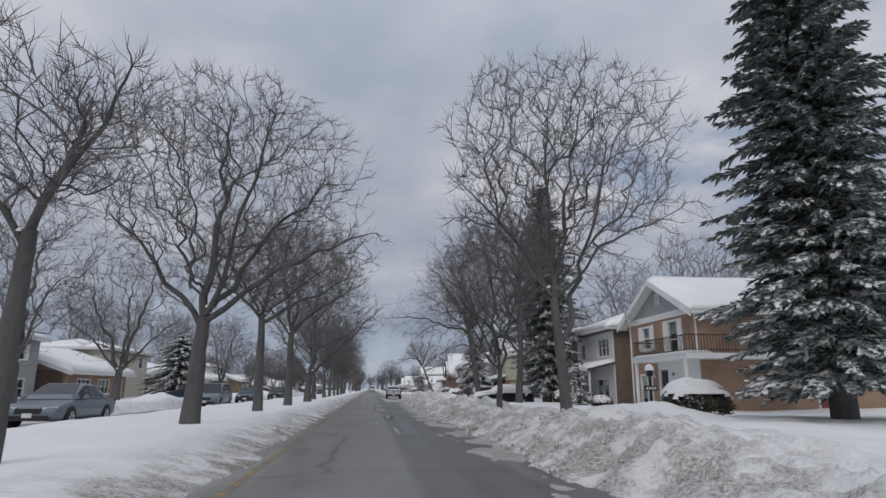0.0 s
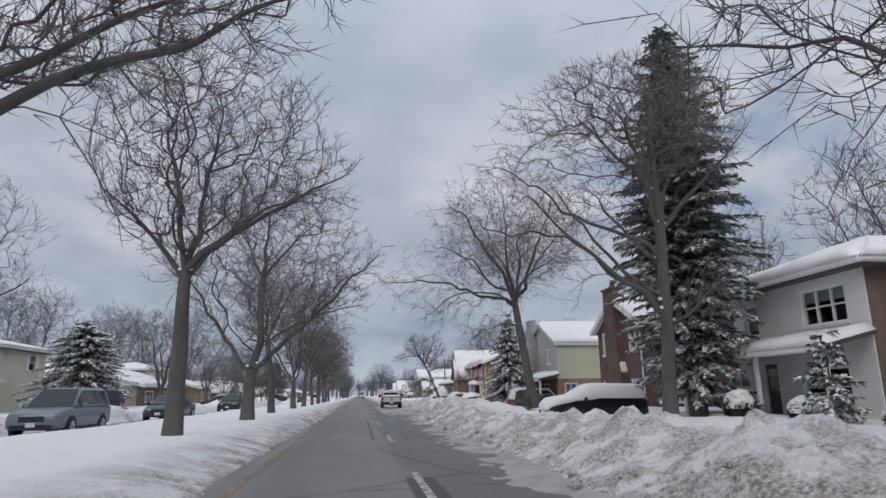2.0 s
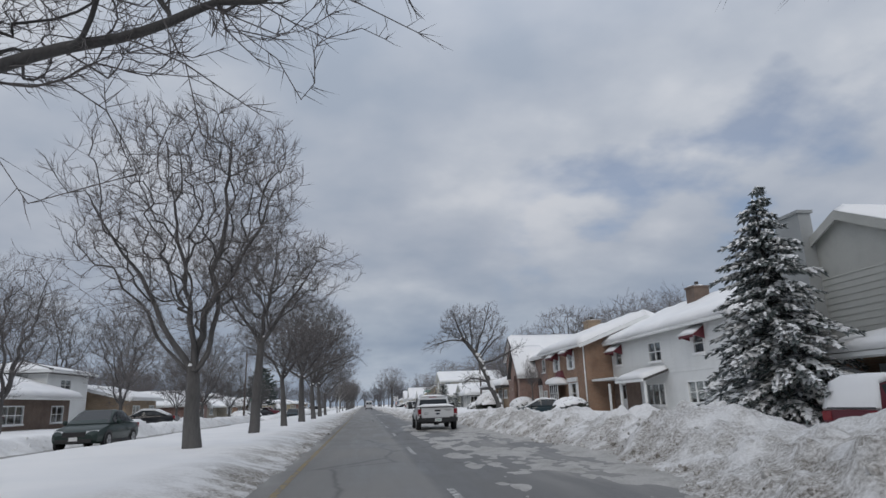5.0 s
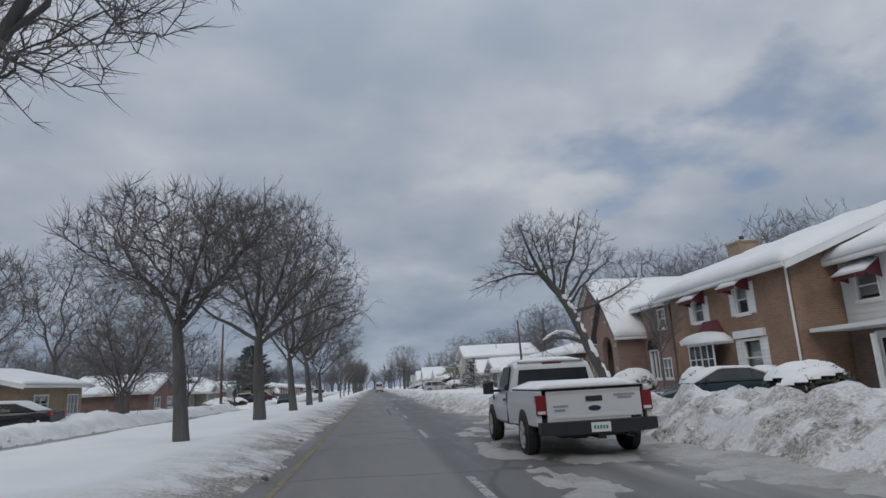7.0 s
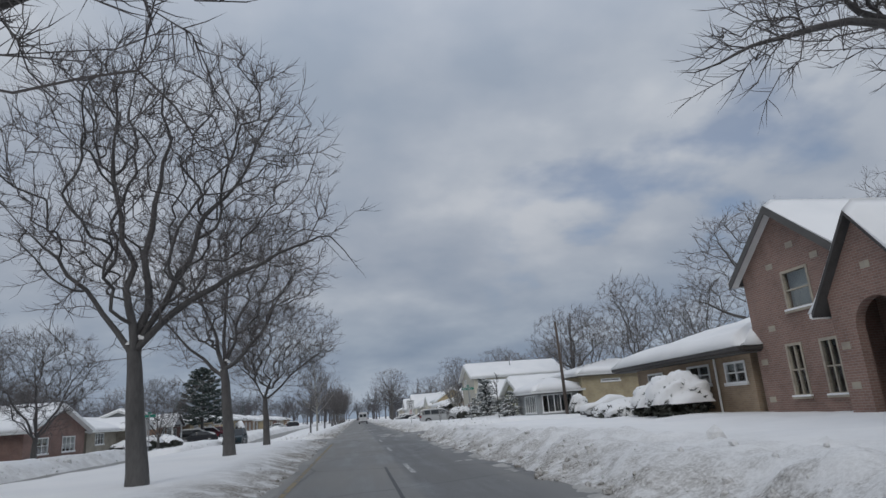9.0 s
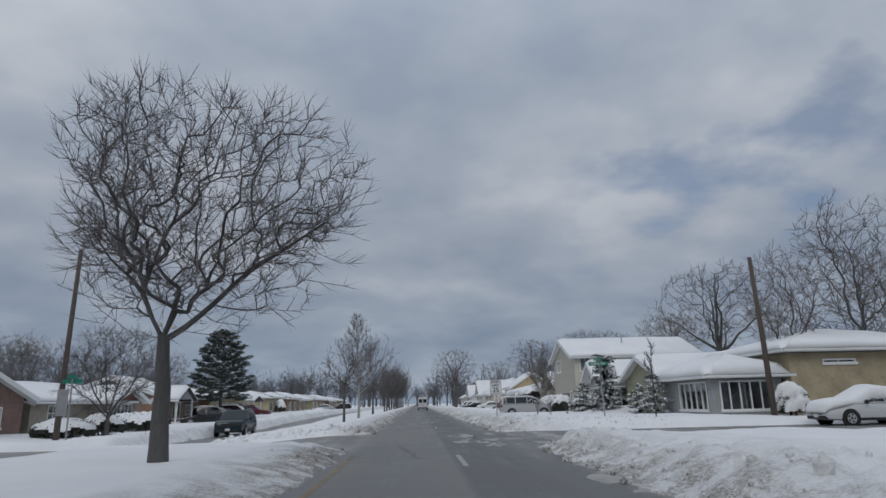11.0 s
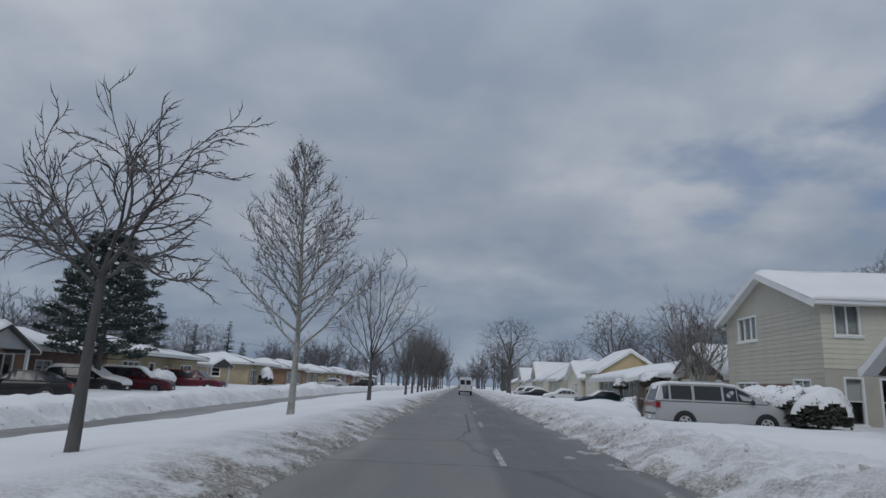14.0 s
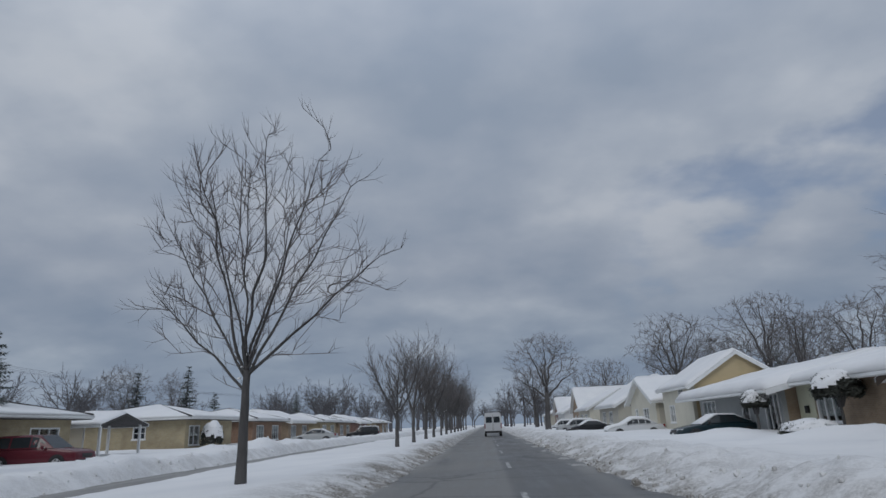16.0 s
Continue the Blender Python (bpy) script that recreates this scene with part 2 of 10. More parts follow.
def asphalt_mat():
    m = bpy.data.materials.new("wet_asphalt")
    m.use_nodes = True
    t = m.node_tree
    b = t.nodes["Principled BSDF"]
    co = t.nodes.new("ShaderNodeTexCoord")
    mpn = t.nodes.new("ShaderNodeMapping")
    mpn.inputs["Scale"].default_value = (1.0, 0.10, 1.0)
    t.links.new(co.outputs["Object"], mpn.inputs[0])
    streak = node(t, "ShaderNodeTexNoise", Scale=1.5, Detail=6.0, Roughness=0.62)
    t.links.new(mpn.outputs[0], streak.inputs["Vector"])
    patch = node(t, "ShaderNodeTexNoise", Scale=0.22, Detail=5.0, Roughness=0.6)
    grain = node(t, "ShaderNodeTexNoise", Scale=90.0, Detail=2.0)
    for n in (patch, grain):
        t.links.new(co.outputs["Object"], n.inputs["Vector"])
    vor = node(t, "ShaderNodeTexVoronoi", Scale=0.16)
    vor.feature = "DISTANCE_TO_EDGE"
    nw = node(t, "ShaderNodeTexNoise", Scale=0.8, Detail=4.0)
    t.links.new(co.outputs["Object"], nw.inputs["Vector"])
    t.links.new(mix_color(t, 0.45, co.outputs["Object"], nw.outputs["Color"], "ADD"), vor.inputs["Vector"])
    crack = ramp(t, vor.outputs["Distance"], [(0.0, (1,) * 3), (0.012, (0,) * 3)])
    s = math_node(t, "ADD", math_node(t, "MULTIPLY", streak.outputs[0], 0.6), math_node(t, "MULTIPLY", patch.outputs[0], 0.4))
    col = ramp(t, s, [(0.34, (0.103, 0.102, 0.100)), (0.5, (0.155, 0.153, 0.149)), (0.66, (0.21, 0.207, 0.20))])
    col = mix_color(t, 0.3, col, ramp(t, grain.outputs[0], [(0.3, (0.09, 0.09, 0.09)), (0.7, (0.21, 0.21, 0.205))]))
    col = mix_color(t, math_node(t, "MULTIPLY", crack, 0.55), col, (0.035, 0.035, 0.037))
    spx = t.nodes.new("ShaderNodeSeparateXYZ")
    t.links.new(co.outputs["Object"], spx.inputs[0])
    lane = ramp(t, math_node(t, "MULTIPLY", math_node(t, "ADD", math_node(t, "ADD", spx.outputs[0], math_node(t, "MULTIPLY", nw.outputs[0], 0.10)), 15.0), 0.05), [(0.798, (1.28, 1.25, 1.20)), (0.803, (0.88, 0.875, 0.87))])
    col = mix_color(t, 1.0, col, lane, "MULTIPLY")
    # salt-bleached slush along both edges of the carriageway
    sp = t.nodes.new("ShaderNodeSeparateXYZ")
    t.links.new(co.outputs["Object"], sp.inputs[0])
    wob = math_node(t, "ADD", sp.outputs[0], math_node(t, "MULTIPLY", math_node(t, "SUBTRACT", patch.outputs[0], 0.5), 1.6))
    edge = ramp(t, math_node(t, "MULTIPLY", math_node(t, "ADD", wob, 5.0), 0.1), [(0.30, (0.75,) * 3), (0.36, (0.0,) * 3), (0.74, (0.0,) * 3), (0.86, (0.6,) * 3)])
    fac = math_node(t, "MULTIPLY", edge, ramp(t, streak.outputs[0], [(0.42, (0.0,) * 3), (0.62, (1.0,) * 3)]), True)
    col = mix_color(t, fac, col, (0.36, 0.35, 0.33))
    t.links.new(col, b.inputs["Base Color"])
    t.links.new(ramp(t, s, [(0.36, (0.36,) * 3), (0.62, (0.72,) * 3)]), b.inputs["Roughness"])
    b.inputs["Specular IOR Level"].default_value = 0.4
    bp = node(t, "ShaderNodeBump", Strength=0.3, Distance=0.008)
    t.links.new(math_node(t, "SUBTRACT", grain.outputs[0], crack), bp.inputs["Height"])
    t.links.new(bp.outputs[0], b.inputs["Normal"])
    return m


def paint_mat(name, color, worn=0.5):
    m = bpy.data.materials.new(name)
    m.use_nodes = True
    t = m.node_tree
    b = t.nodes["Principled BSDF"]
    co = t.nodes.new("ShaderNodeTexCoord")
    n = node(t, "ShaderNodeTexNoise", Scale=6.0, Detail=8.0, Roughness=0.75)
    t.links.new(co.outputs["Object"], n.inputs["Vector"])
    t.links.new(mix_color(t, ramp(t, n.outputs[0], [(worn - 0.08, (0,) * 3), (worn + 0.1, (1,) * 3)]), (0.15, 0.15, 0.15), color), b.inputs["Base Color"])
    b.inputs["Roughness"].default_value = 0.7
    return m


def car_paint(name, color, coat=0.5, dirt=0.05):
    m = bpy.data.materials.new(name)
    m.use_nodes = True
    t = m.node_tree
    b = t.nodes["Principled BSDF"]
    co = t.nodes.new("ShaderNodeTexCoord")
    n = node(t, "ShaderNodeTexNoise", Scale=4.0, Detail=7.0, Roughness=0.7)
    t.links.new(co.outputs["Object"], n.inputs["Vector"])
    sp = t.nodes.new("ShaderNodeSeparateXYZ")
    t.links.new(co.outputs["Object"], sp.inputs[0])
    # road salt sprayed over the sills
    z = ramp(t, sp.outputs[2], [(0.25, (1,) * 3), (0.75, (0.12,) * 3)])
    fac = math_node(t, "MULTIPLY", math_node(t, "MULTIPLY", z, ramp(t, n.outputs[0], [(0.35, (0,) * 3), (0.65, (1,) * 3)])), dirt)
    t.links.new(mix_color(t, fac, color, (0.30, 0.29, 0.27)), b.inputs["Base Color"])
    b.inputs["Roughness"].default_value = 0.5
    b.inputs["Specular IOR Level"].default_value = 0.15
    b.inputs["Coat Weight"].default_value = coat
    b.inputs["Coat Roughness"].default_value = 0.03
    return m


def glass_mat(name="window_glass"):
    m = bpy.data.materials.new(name)
    m.use_nodes = True
    b = m.node_tree.nodes["Principled BSDF"]
    b.inputs["Base Color"].default_value = (0.75, 0.80, 0.82, 1)
    b.inputs["Transmission Weight"].default_value = 1.0
    b.inputs["Roughness"].default_value = 0.03
    b.inputs["IOR"].default_value = 1.45
    return m


def plain(name, color, rough=0.5, metal=0.0, emit=0.0):
    m = surface(name, color, rough, 0.06, 5.0, 0.05, 60.0, metal)
    if emit:
        b = m.node_tree.nodes["Principled BSDF"]
        b.inputs["Emission Color"].default_value = (*color, 1)
        b.inputs["Emission Strength"].default_value = emit
    return m


M_SNOW = snow_mat("fresh_snow")
M_GROUND = snow_mat("roadside_snow", True)
M_ROAD = asphalt_mat()
M_SLUSH = surface("road_slush", (0.40, 0.388, 0.365), 0.55, 0.28, 1.8, 0.7, 26.0, tint=(0.23, 0.218, 0.195))
M_DASH = paint_mat("worn_white_paint", (0.62, 0.62, 0.60), 0.50)
M_YELLOW = paint_mat("worn_yellow_paint", (0.42, 0.28, 0.06), 0.53)
M_BARK = surface("grey_bark", (0.108, 0.103, 0.100), 0.9, 0.24, 2.0, 0.8, 22.0, stretch=(1, 1, 0.25), spread=0.12)
M_TWIG = surface("twig_bark", (0.150, 0.137, 0.135), 0.85, 0.15, 1.5, 0.0, 20.0, spread=0.12)
M_TWIGFAR = surface("distant_twigs", (0.115, 0.112, 0.118), 0.9, 0.12, 0.3, 0.0, 5.0)
M_GREYBARK = surface("grey_plane_bark", (0.34, 0.335, 0.305), 0.85, 0.25, 5.0, 0.3, 30.0, tint=(0.19, 0.18, 0.155))
M_REDTWIG = surface("red_brown_twigs", (0.20, 0.162, 0.148), 0.85, 0.15, 3.0, 0.0, 20.0)
M_SEED = surface("seed_balls", (0.09, 0.065, 0.045), 0.9, 0.1)
M_NEEDLE = surface("spruce_needles", (0.161, 0.189, 0.182), 0.75, 0.25, 1.2, 0.0, 9.0, spread=0.1)
M_NEEDLE2 = surface("pine_needles", (0.068, 0.092, 0.082), 0.75, 0.25, 1.2, 0.0, 9.0)
M_SHRUB = surface("shrub_leaves", (0.07, 0.075, 0.062), 0.75, 0.25, 2.0, 0.0, 9.0)
M_BR_ORANGE = brick_mat("orange_brick", (0.37, 0.235, 0.155), (0.31, 0.19, 0.125), (0.35, 0.28, 0.22))
M_BR_BROWN = brick_mat("brown_brick", (0.185, 0.125, 0.095), (0.145, 0.1, 0.078), (0.21, 0.18, 0.155))
M_BR_DARK = brick_mat("dark_red_brick", (0.155, 0.085, 0.072), (0.100, 0.058, 0.050), (0.16, 0.135, 0.125))
M_BR_RED = brick_mat("red_brick", (0.235, 0.135, 0.11), (0.18, 0.105, 0.088), (0.29, 0.23, 0.2))
M_BR_ROSE = brick_mat("rose_brick", (0.28, 0.17, 0.135), (0.225, 0.14, 0.113), (0.31, 0.26, 0.23))
M_BR_RUST = brick_mat("rust_brick", (0.31, 0.185, 0.12), (0.26, 0.155, 0.10), (0.31, 0.245, 0.19))
M_BR_TAN = brick_mat("tan_brick", (0.34, 0.25, 0.165), (0.285, 0.205, 0.135), (0.34, 0.29, 0.235))
M_BR_CREAM = brick_mat("cream_brick", (0.37, 0.335, 0.27), (0.32, 0.29, 0.23), (0.36, 0.34, 0.30))
M_BR_YELLOW = brick_mat("yellow_brick", (0.45, 0.375, 0.235), (0.40, 0.33, 0.20), (0.41, 0.37, 0.29))
M_STONE = brick_mat("pale_stone", (0.44, 0.39, 0.31), (0.36, 0.32, 0.26), (0.37, 0.34, 0.29), 2.2)
M_WHITE = surface("white_siding", (0.70, 0.71, 0.70), 0.55, 0.05, 0.9, 0.08, 30.0)
M_CREAM = surface("cream_siding", (0.62, 0.59, 0.49), 0.6, 0.07, 0.9, 0.08, 30.0, spread=0.03)
M_PALEGREEN = surface("pale_green_yellow_siding", (0.6, 0.605, 0.46), 0.6, 0.07, 0.9, 0.08, 30.0, spread=0.03)
M_BEIGE = surface("beige_siding", (0.48, 0.455, 0.385), 0.6, 0.07, 0.9, 0.08, 30.0, spread=0.03)
M_YELSIDE = surface("yellow_siding", (0.55, 0.44, 0.26), 0.6, 0.07, 0.9, 0.08, 30.0)
M_SOFFIT = surface("grey_soffit", (0.10, 0.095, 0.09), 0.7, 0.1)
M_GREYSIDE = surface("grey_siding", (0.33, 0.345, 0.345), 0.6, 0.07, 0.9, 0.08, 30.0)
# the pale green siding again, greyed and darkened to hold a wall's shade
M_PALESHADE = surface("pale_siding_shaded", (0.46, 0.465, 0.435), 0.6, 0.08, 0.9, 0.08, 30.0, spread=0.03)
M_OLIVE = surface("olive_siding", (0.34, 0.335, 0.23), 0.6, 0.07, 0.9, 0.08, 30.0)
M_TRIM = surface("white_trim", (0.76, 0.77, 0.76), 0.5, 0.05, 2.0, 0.05, 40.0)
M_SHINGLE = surface("dark_shingles", (0.075, 0.072, 0.07), 0.9, 0.2, 1.5, 0.5, 25.0)
M_DARK = surface("dark_wood", (0.05, 0.045, 0.042), 0.6, 0.1)
M_BROWNWOOD = surface("brown_boards", (0.105, 0.078, 0.058), 0.75, 0.2, 2.0, 0.3, 30.0)
M_REDWOOD = surface("red_boards", (0.19, 0.062, 0.045), 0.7, 0.1)
M_MAROON = surface("maroon_awning", (0.14, 0.03, 0.038), 0.7, 0.1, 3.0)
M_GLASS = glass_mat()
M_CURTAIN = surface("pale_curtain", (0.55, 0.55, 0.52), 0.9, 0.12, 4.0, 0.1, 20.0, stretch=(6, 6, 0.5))
M_INSIDE = surface("dim_room", (0.22, 0.21, 0.20), 0.9, 0.1)
M_IRON = surface("black_iron", (0.03, 0.03, 0.03), 0.5, 0.1, metal=0.4)
M_POLE = surface("weathered_pole", (0.115, 0.092, 0.078), 0.9, 0.2, 2.0, 0.5, 30.0, stretch=(4, 4, 0.3))
M_STEEL = surface("galvanised_steel", (0.38, 0.39, 0.40), 0.5, 0.1, 4.0, 0.05, metal=0.6)
M_SIGNW = plain("sign_white", (0.74, 0.75, 0.75), 0.4)
M_SIGNB = plain("sign_black", (0.015, 0.015, 0.015), 0.5)
M_SIGNR = plain("sign_red", (0.45, 0.03, 0.03), 0.5)
M_SIGNG = plain("sign_green", (0.015, 0.22, 0.15), 0.45)
M_RUBBER = surface("tyre_rubber", (0.022, 0.022, 0.022), 0.85, 0.2, 8.0, 0.3, 40.0)
M_RIM = surface("alloy", (0.50, 0.50, 0.51), 0.4, 0.1, 8.0, 0.0, metal=0.3)
M_PLASTIC = surface("black_plastic", (0.022, 0.022, 0.024), 0.55, 0.15, 6.0, 0.1)
M_CARGLASS = surface("tinted_car_glass", (0.026, 0.031, 0.035), 0.08, 0.06, 5.0, 0.0, 60.0, spec=0.5)
M_TAIL = plain("tail_lamp_red", (0.20, 0.010, 0.016), 0.25)
M_LAMP = plain("head_lamp_clear", (0.62, 0.64, 0.66), 0.15)
M_C_WHITE = car_paint("white_paint", (0.62, 0.63, 0.64))
M_C_BLACK = car_paint("black_paint", (0.010, 0.011, 0.014))
M_C_SILVER = car_paint("silver_paint", (0.38, 0.39, 0.39))
M_C_BLUEGREY = car_paint("blue_grey_paint", (0.16, 0.20, 0.23))
M_C_GREEN = car_paint("dark_green_paint", (0.018, 0.034, 0.030))
M_C_RED = car_paint("red_paint", (0.105, 0.014, 0.024))
M_C_NAVY = car_paint("navy_paint", (0.015, 0.022, 0.045))
M_C_BLUE = car_paint("blue_teal_paint", (0.035, 0.065, 0.080))
M_C_TEAL = car_paint("teal_black_paint", (0.008, 0.024, 0.032))


# ---- building helpers ----
class Shape:
    """Vertices and faces of one mesh, in world places or about its thing's base."""

    def __init__(self):
        self.v, self.f = [], []

    def add(self, verts, faces):
        k = len(self.v)
        self.v.extend(tuple(p) for p in verts)
        self.f.extend(tuple(i + k for i in f) for f in faces)
        return self

    def box(self, x0, y0, z0, x1, y1, z1):
        x0, x1, y0, y1, z0, z1 = min(x0, x1), max(x0, x1), min(y0, y1), max(y0, y1), min(z0, z1), max(z0, z1)
        return self.add([(x0, y0, z0), (x1, y0, z0), (x1, y1, z0), (x0, y1, z0), (x0, y0, z1), (x1, y0, z1), (x1, y1, z1), (x0, y1, z1)],
                        [(0, 3, 2, 1), (4, 5, 6, 7), (0, 1, 5, 4), (1, 2, 6, 5), (2, 3, 7, 6), (3, 0, 4, 7)])

    def loft(self, rings, caps=True, closed=True):
        n = len(rings[0])
        verts = [p for r in rings for p in r]
        faces = []
        for k in range(len(rings) - 1):
            for i in range(n if closed else n - 1):
                j = (i + 1) % n
                faces.append((k * n + i, k * n + j, (k + 1) * n + j, (k + 1) * n + i))
        if caps:
            faces.append(tuple(reversed(range(n))))
            faces.append(tuple((len(rings) - 1) * n + i for i in range(n)))
        return self.add(verts, faces)

    def tube(self, pts, radii, sides, cap=False):
        """A tapered tube along points."""
        k = len(self.v)
        n = len(pts)
        prev = None
        for i in range(n):
            a = pts[max(i - 1, 0)]
            b = pts[min(i + 1, n - 1)]
            d = (b - a)
            d.normalize()
            if prev is None:
                u = d.cross(Vector((0.31, 0.77, 0.55)))
            else:
                u = prev - d * prev.dot(d)
            if u.length < 1e-6:
                u = d.orthogonal()
            u.normalize()
            prev = u
            w = d.cross(u)
            p, r = pts[i], radii[i]
            for s in range(sides):
                ca, sa = RING[sides][s]
                self.v.append((p.x + r * (u.x * ca + w.x * sa), p.y + r * (u.y * ca + w.y * sa), p.z + r * (u.z * ca + w.z * sa)))
        for i in range(n - 1):
            for s in range(sides):
                s2 = (s + 1) % sides
                self.f.append((k + i * sides + s, k + i * sides + s2, k + (i + 1) * sides + s2, k + (i + 1) * sides + s))
        if cap:
            self.f.append(tuple(k + s for s in reversed(range(sides))))
            self.f.append(tuple(k + (n - 1) * sides + s for s in range(sides)))
        return self

    def lump(self, c, rx, ry, rz, rng, sides=10, rows=5, rough=0.18, base=-0.25):
        """A rounded heap on the level c, uneven all over."""
        k = len(self.v)
        for j in range(rows + 1):
            a = base + (math.pi / 2 - base) * j / rows if j else base
            for s in range(sides):
                q = 1 + rng.uniform(-rough, rough)
                b = 2 * math.pi * s / sides
                self.v.append((c[0] + rx * q * math.cos(a) * math.cos(b), c[1] + ry * q * math.cos(a) * math.sin(b), c[2] + rz * math.sin(a) * (1 + rng.uniform(-rough, rough) * 0.5)))
        for j in range(rows):
            for s in range(sides):
                t = (s + 1) % sides
                self.f.append((k + j * sides + s, k + j * sides + t, k + (j + 1) * sides + t, k + (j + 1) * sides + s))
        self.f.append(tuple(k + rows * sides + s for s in range(sides)))
        return self

    def mesh(self, name, material, origin=(0, 0, 0), smooth=False):
        me = bpy.data.meshes.new(name)
        if origin != (0, 0, 0):
            ox, oy, oz = origin
            me.from_pydata([(x - ox, y - oy, z - oz) for x, y, z in self.v], [], self.f)
        else:
            me.from_pydata(self.v, [], self.f)
        me.materials.append(material)
        if smooth:
            me.shade_smooth()
        if smooth == 2:
            me.set_sharp_from_angle(angle=radians(32))
        me.update()
        return me


RING = {n: [(math.cos(2 * math.pi * i / n), math.sin(2 * math.pi * i / n)) for i in range(n)] for n in range(3, 25)}
BASE = {}


def thing(name, at, label, category, group=""):
    e = new(name)
    e.location = at
    e.empty_display_size = 0.3
    BASE[e.name] = tuple(at)
    return tagged(e, label, category, group)


def part(name, shape, material, parent, label="", smooth=False, world=True, kind=""):
    """One mesh under a thing or a part; world: its places are the world's, else they count from the thing's base."""
    org = BASE[parent.name]
    ob = new(name, shape.mesh(name, material, org if world else (0, 0, 0), smooth))
    ob.parent = parent
    BASE[ob.name] = org
    return tagged(ob, label, kind=kind)


def solo(name, shape, material, label, category="", group="", kind="", at=(0, 0, 0), smooth=False):
    ob = new(name, shape.mesh(name, material, tuple(at), smooth))
    ob.location = at
    return tagged(ob, label, category, group, kind)


# ---- smooth value noise, for heaps and drifts ----
TAB = np.random.RandomState(7).rand(257, 257)


def vnoise(x, y):
    xi, yi = np.floor(x).astype(int), np.floor(y).astype(int)
    fx, fy = x - xi, y - yi
    fx, fy = fx * fx * (3 - 2 * fx), fy * fy * (3 - 2 * fy)
    a, b, c, d = TAB[xi % 256, yi % 256], TAB[(xi + 1) % 256, yi % 256], TAB[xi % 256, (yi + 1) % 256], TAB[(xi + 1) % 256, (yi + 1) % 256]
    return (a * (1 - fx) + b * fx) * (1 - fy) + (c * (1 - fx) + d * fx) * fy


def fbm(x, y, octaves=4, gain=0.5):
    s, a, n = 0, 1.0, 0.0
    for k in range(octaves):
        s = s + a * vnoise(x * 2**k + 17.3 * k, y * 2**k + 5.1 * k)
        n += a
        a *= gain
    return s / n


def step(a, b, x):
    t = np.clip((x - a) / (b - a), 0, 1)
    return t * t * (3 - 2 * t)


# ---- ground, snow banks and roads ----
CROSS0, CROSS1 = 135.5, 145.8
LEFT_EDGE = -1.75


def right_edge(y):
    return np.interp(y, [0, 50, 57, 62, 66, 90, 97, 104, 150, 160, 400], [3.15, 3.1, 3.3, 4.4, 5.2, 5.2, 4.2, 3.2, 3.5, 3.4, 3.6])


# heaps left by the plough and by shovels: x, y, radius, height
HEAPS = [(5.4, 9.5, 1.5, 0.35), (4.6, 12.5, 1.3, 0.45), (4.9, 17.6, 1.0, 0.25), (6.6, 20.5, 1.6, 0.3), (8.6, 20.2, 1.3, 0.5), (10.2, 20.2, 1.2, 0.45), (8.2, 16.8, 1.4, 0.35), (5.2, 27.5, 1.5, 0.45), (5.0, 31.5, 1.1, 0.55), (6.5, 34.0, 1.8, 0.35),
         (4.9, 38.5, 1.5, 0.35), (4.6, 46.5, 1.0, 0.45), (5.2, 52.0, 1.2, 0.5), (5.6, 57.6, 1.1, 0.75), (7.4, 55.2, 1.3, 0.55), (7.8, 60.5, 1.4, 0.6), (6.8, 65.5, 1.4, 0.75),
         (7.4, 70.0, 1.5, 0.6), (6.9, 75.0, 1.4, 0.5), (6.6, 79.5, 1.3, 0.6), (6.4, 82.6, 1.3, 0.55), (6.8, 85.5, 1.5, 0.6), (6.3, 89.5, 1.3, 0.45), (5.0, 97.0, 1.3, 0.35),
         (-14.4, 20, 1.4, 0.4), (-14.2, 33, 1.5, 0.45), (-14.6, 47, 1.5, 0.5), (-14.2, 60, 1.3, 0.5), (-14.6, 75, 1.5, 0.4), (-14.4, 93, 1.4, 0.6), (-14.5, 108, 1.4, 0.4),
         (-15.0, 160, 1.4, 0.3), (-14.8, 172, 1.3, 0.3), (-14.6, 186, 1.4, 0.35), (-14.5, 196, 1.3, 0.3), (-14.8, 206, 1.5, 0.35), (-14.6, 213, 1.3, 0.65), (-14.6, 220, 1.4, 0.4),
         (14.6, 162.0, 1.9, 0.55), (12.6, 176.0, 1.3, 0.35), (13.2, 194.0, 2.0, 0.6), (12.6, 188.0, 1.6, 0.35), (12.0, 203.0, 1.5, 0.3), (13.0, 52.0, 1.4, 0.25), (13.4, 95.0, 1.4, 0.35)]

# cleared drives: x from, x to, y from, y to, height left
DRIVES = [(7.2, 12.5, 40.5, 47.2, 0.24), (8.0, 16.0, 46.9, 50.6, 0.05), (8.6, 16.0, 59.8, 67.2, -0.05), (8.5, 16.0, 92.0, 94.2, 0.15)]


def fall(x, y):
    """The far carriageway dips past the crossing."""
    return -np.interp(y, [134, 148, 172, 180, 195, 225], [0.0, 0.45, 0.45, 0.30, 0.14, 0.0]) * step(3.0, 9.0, -np.asarray(x, float))


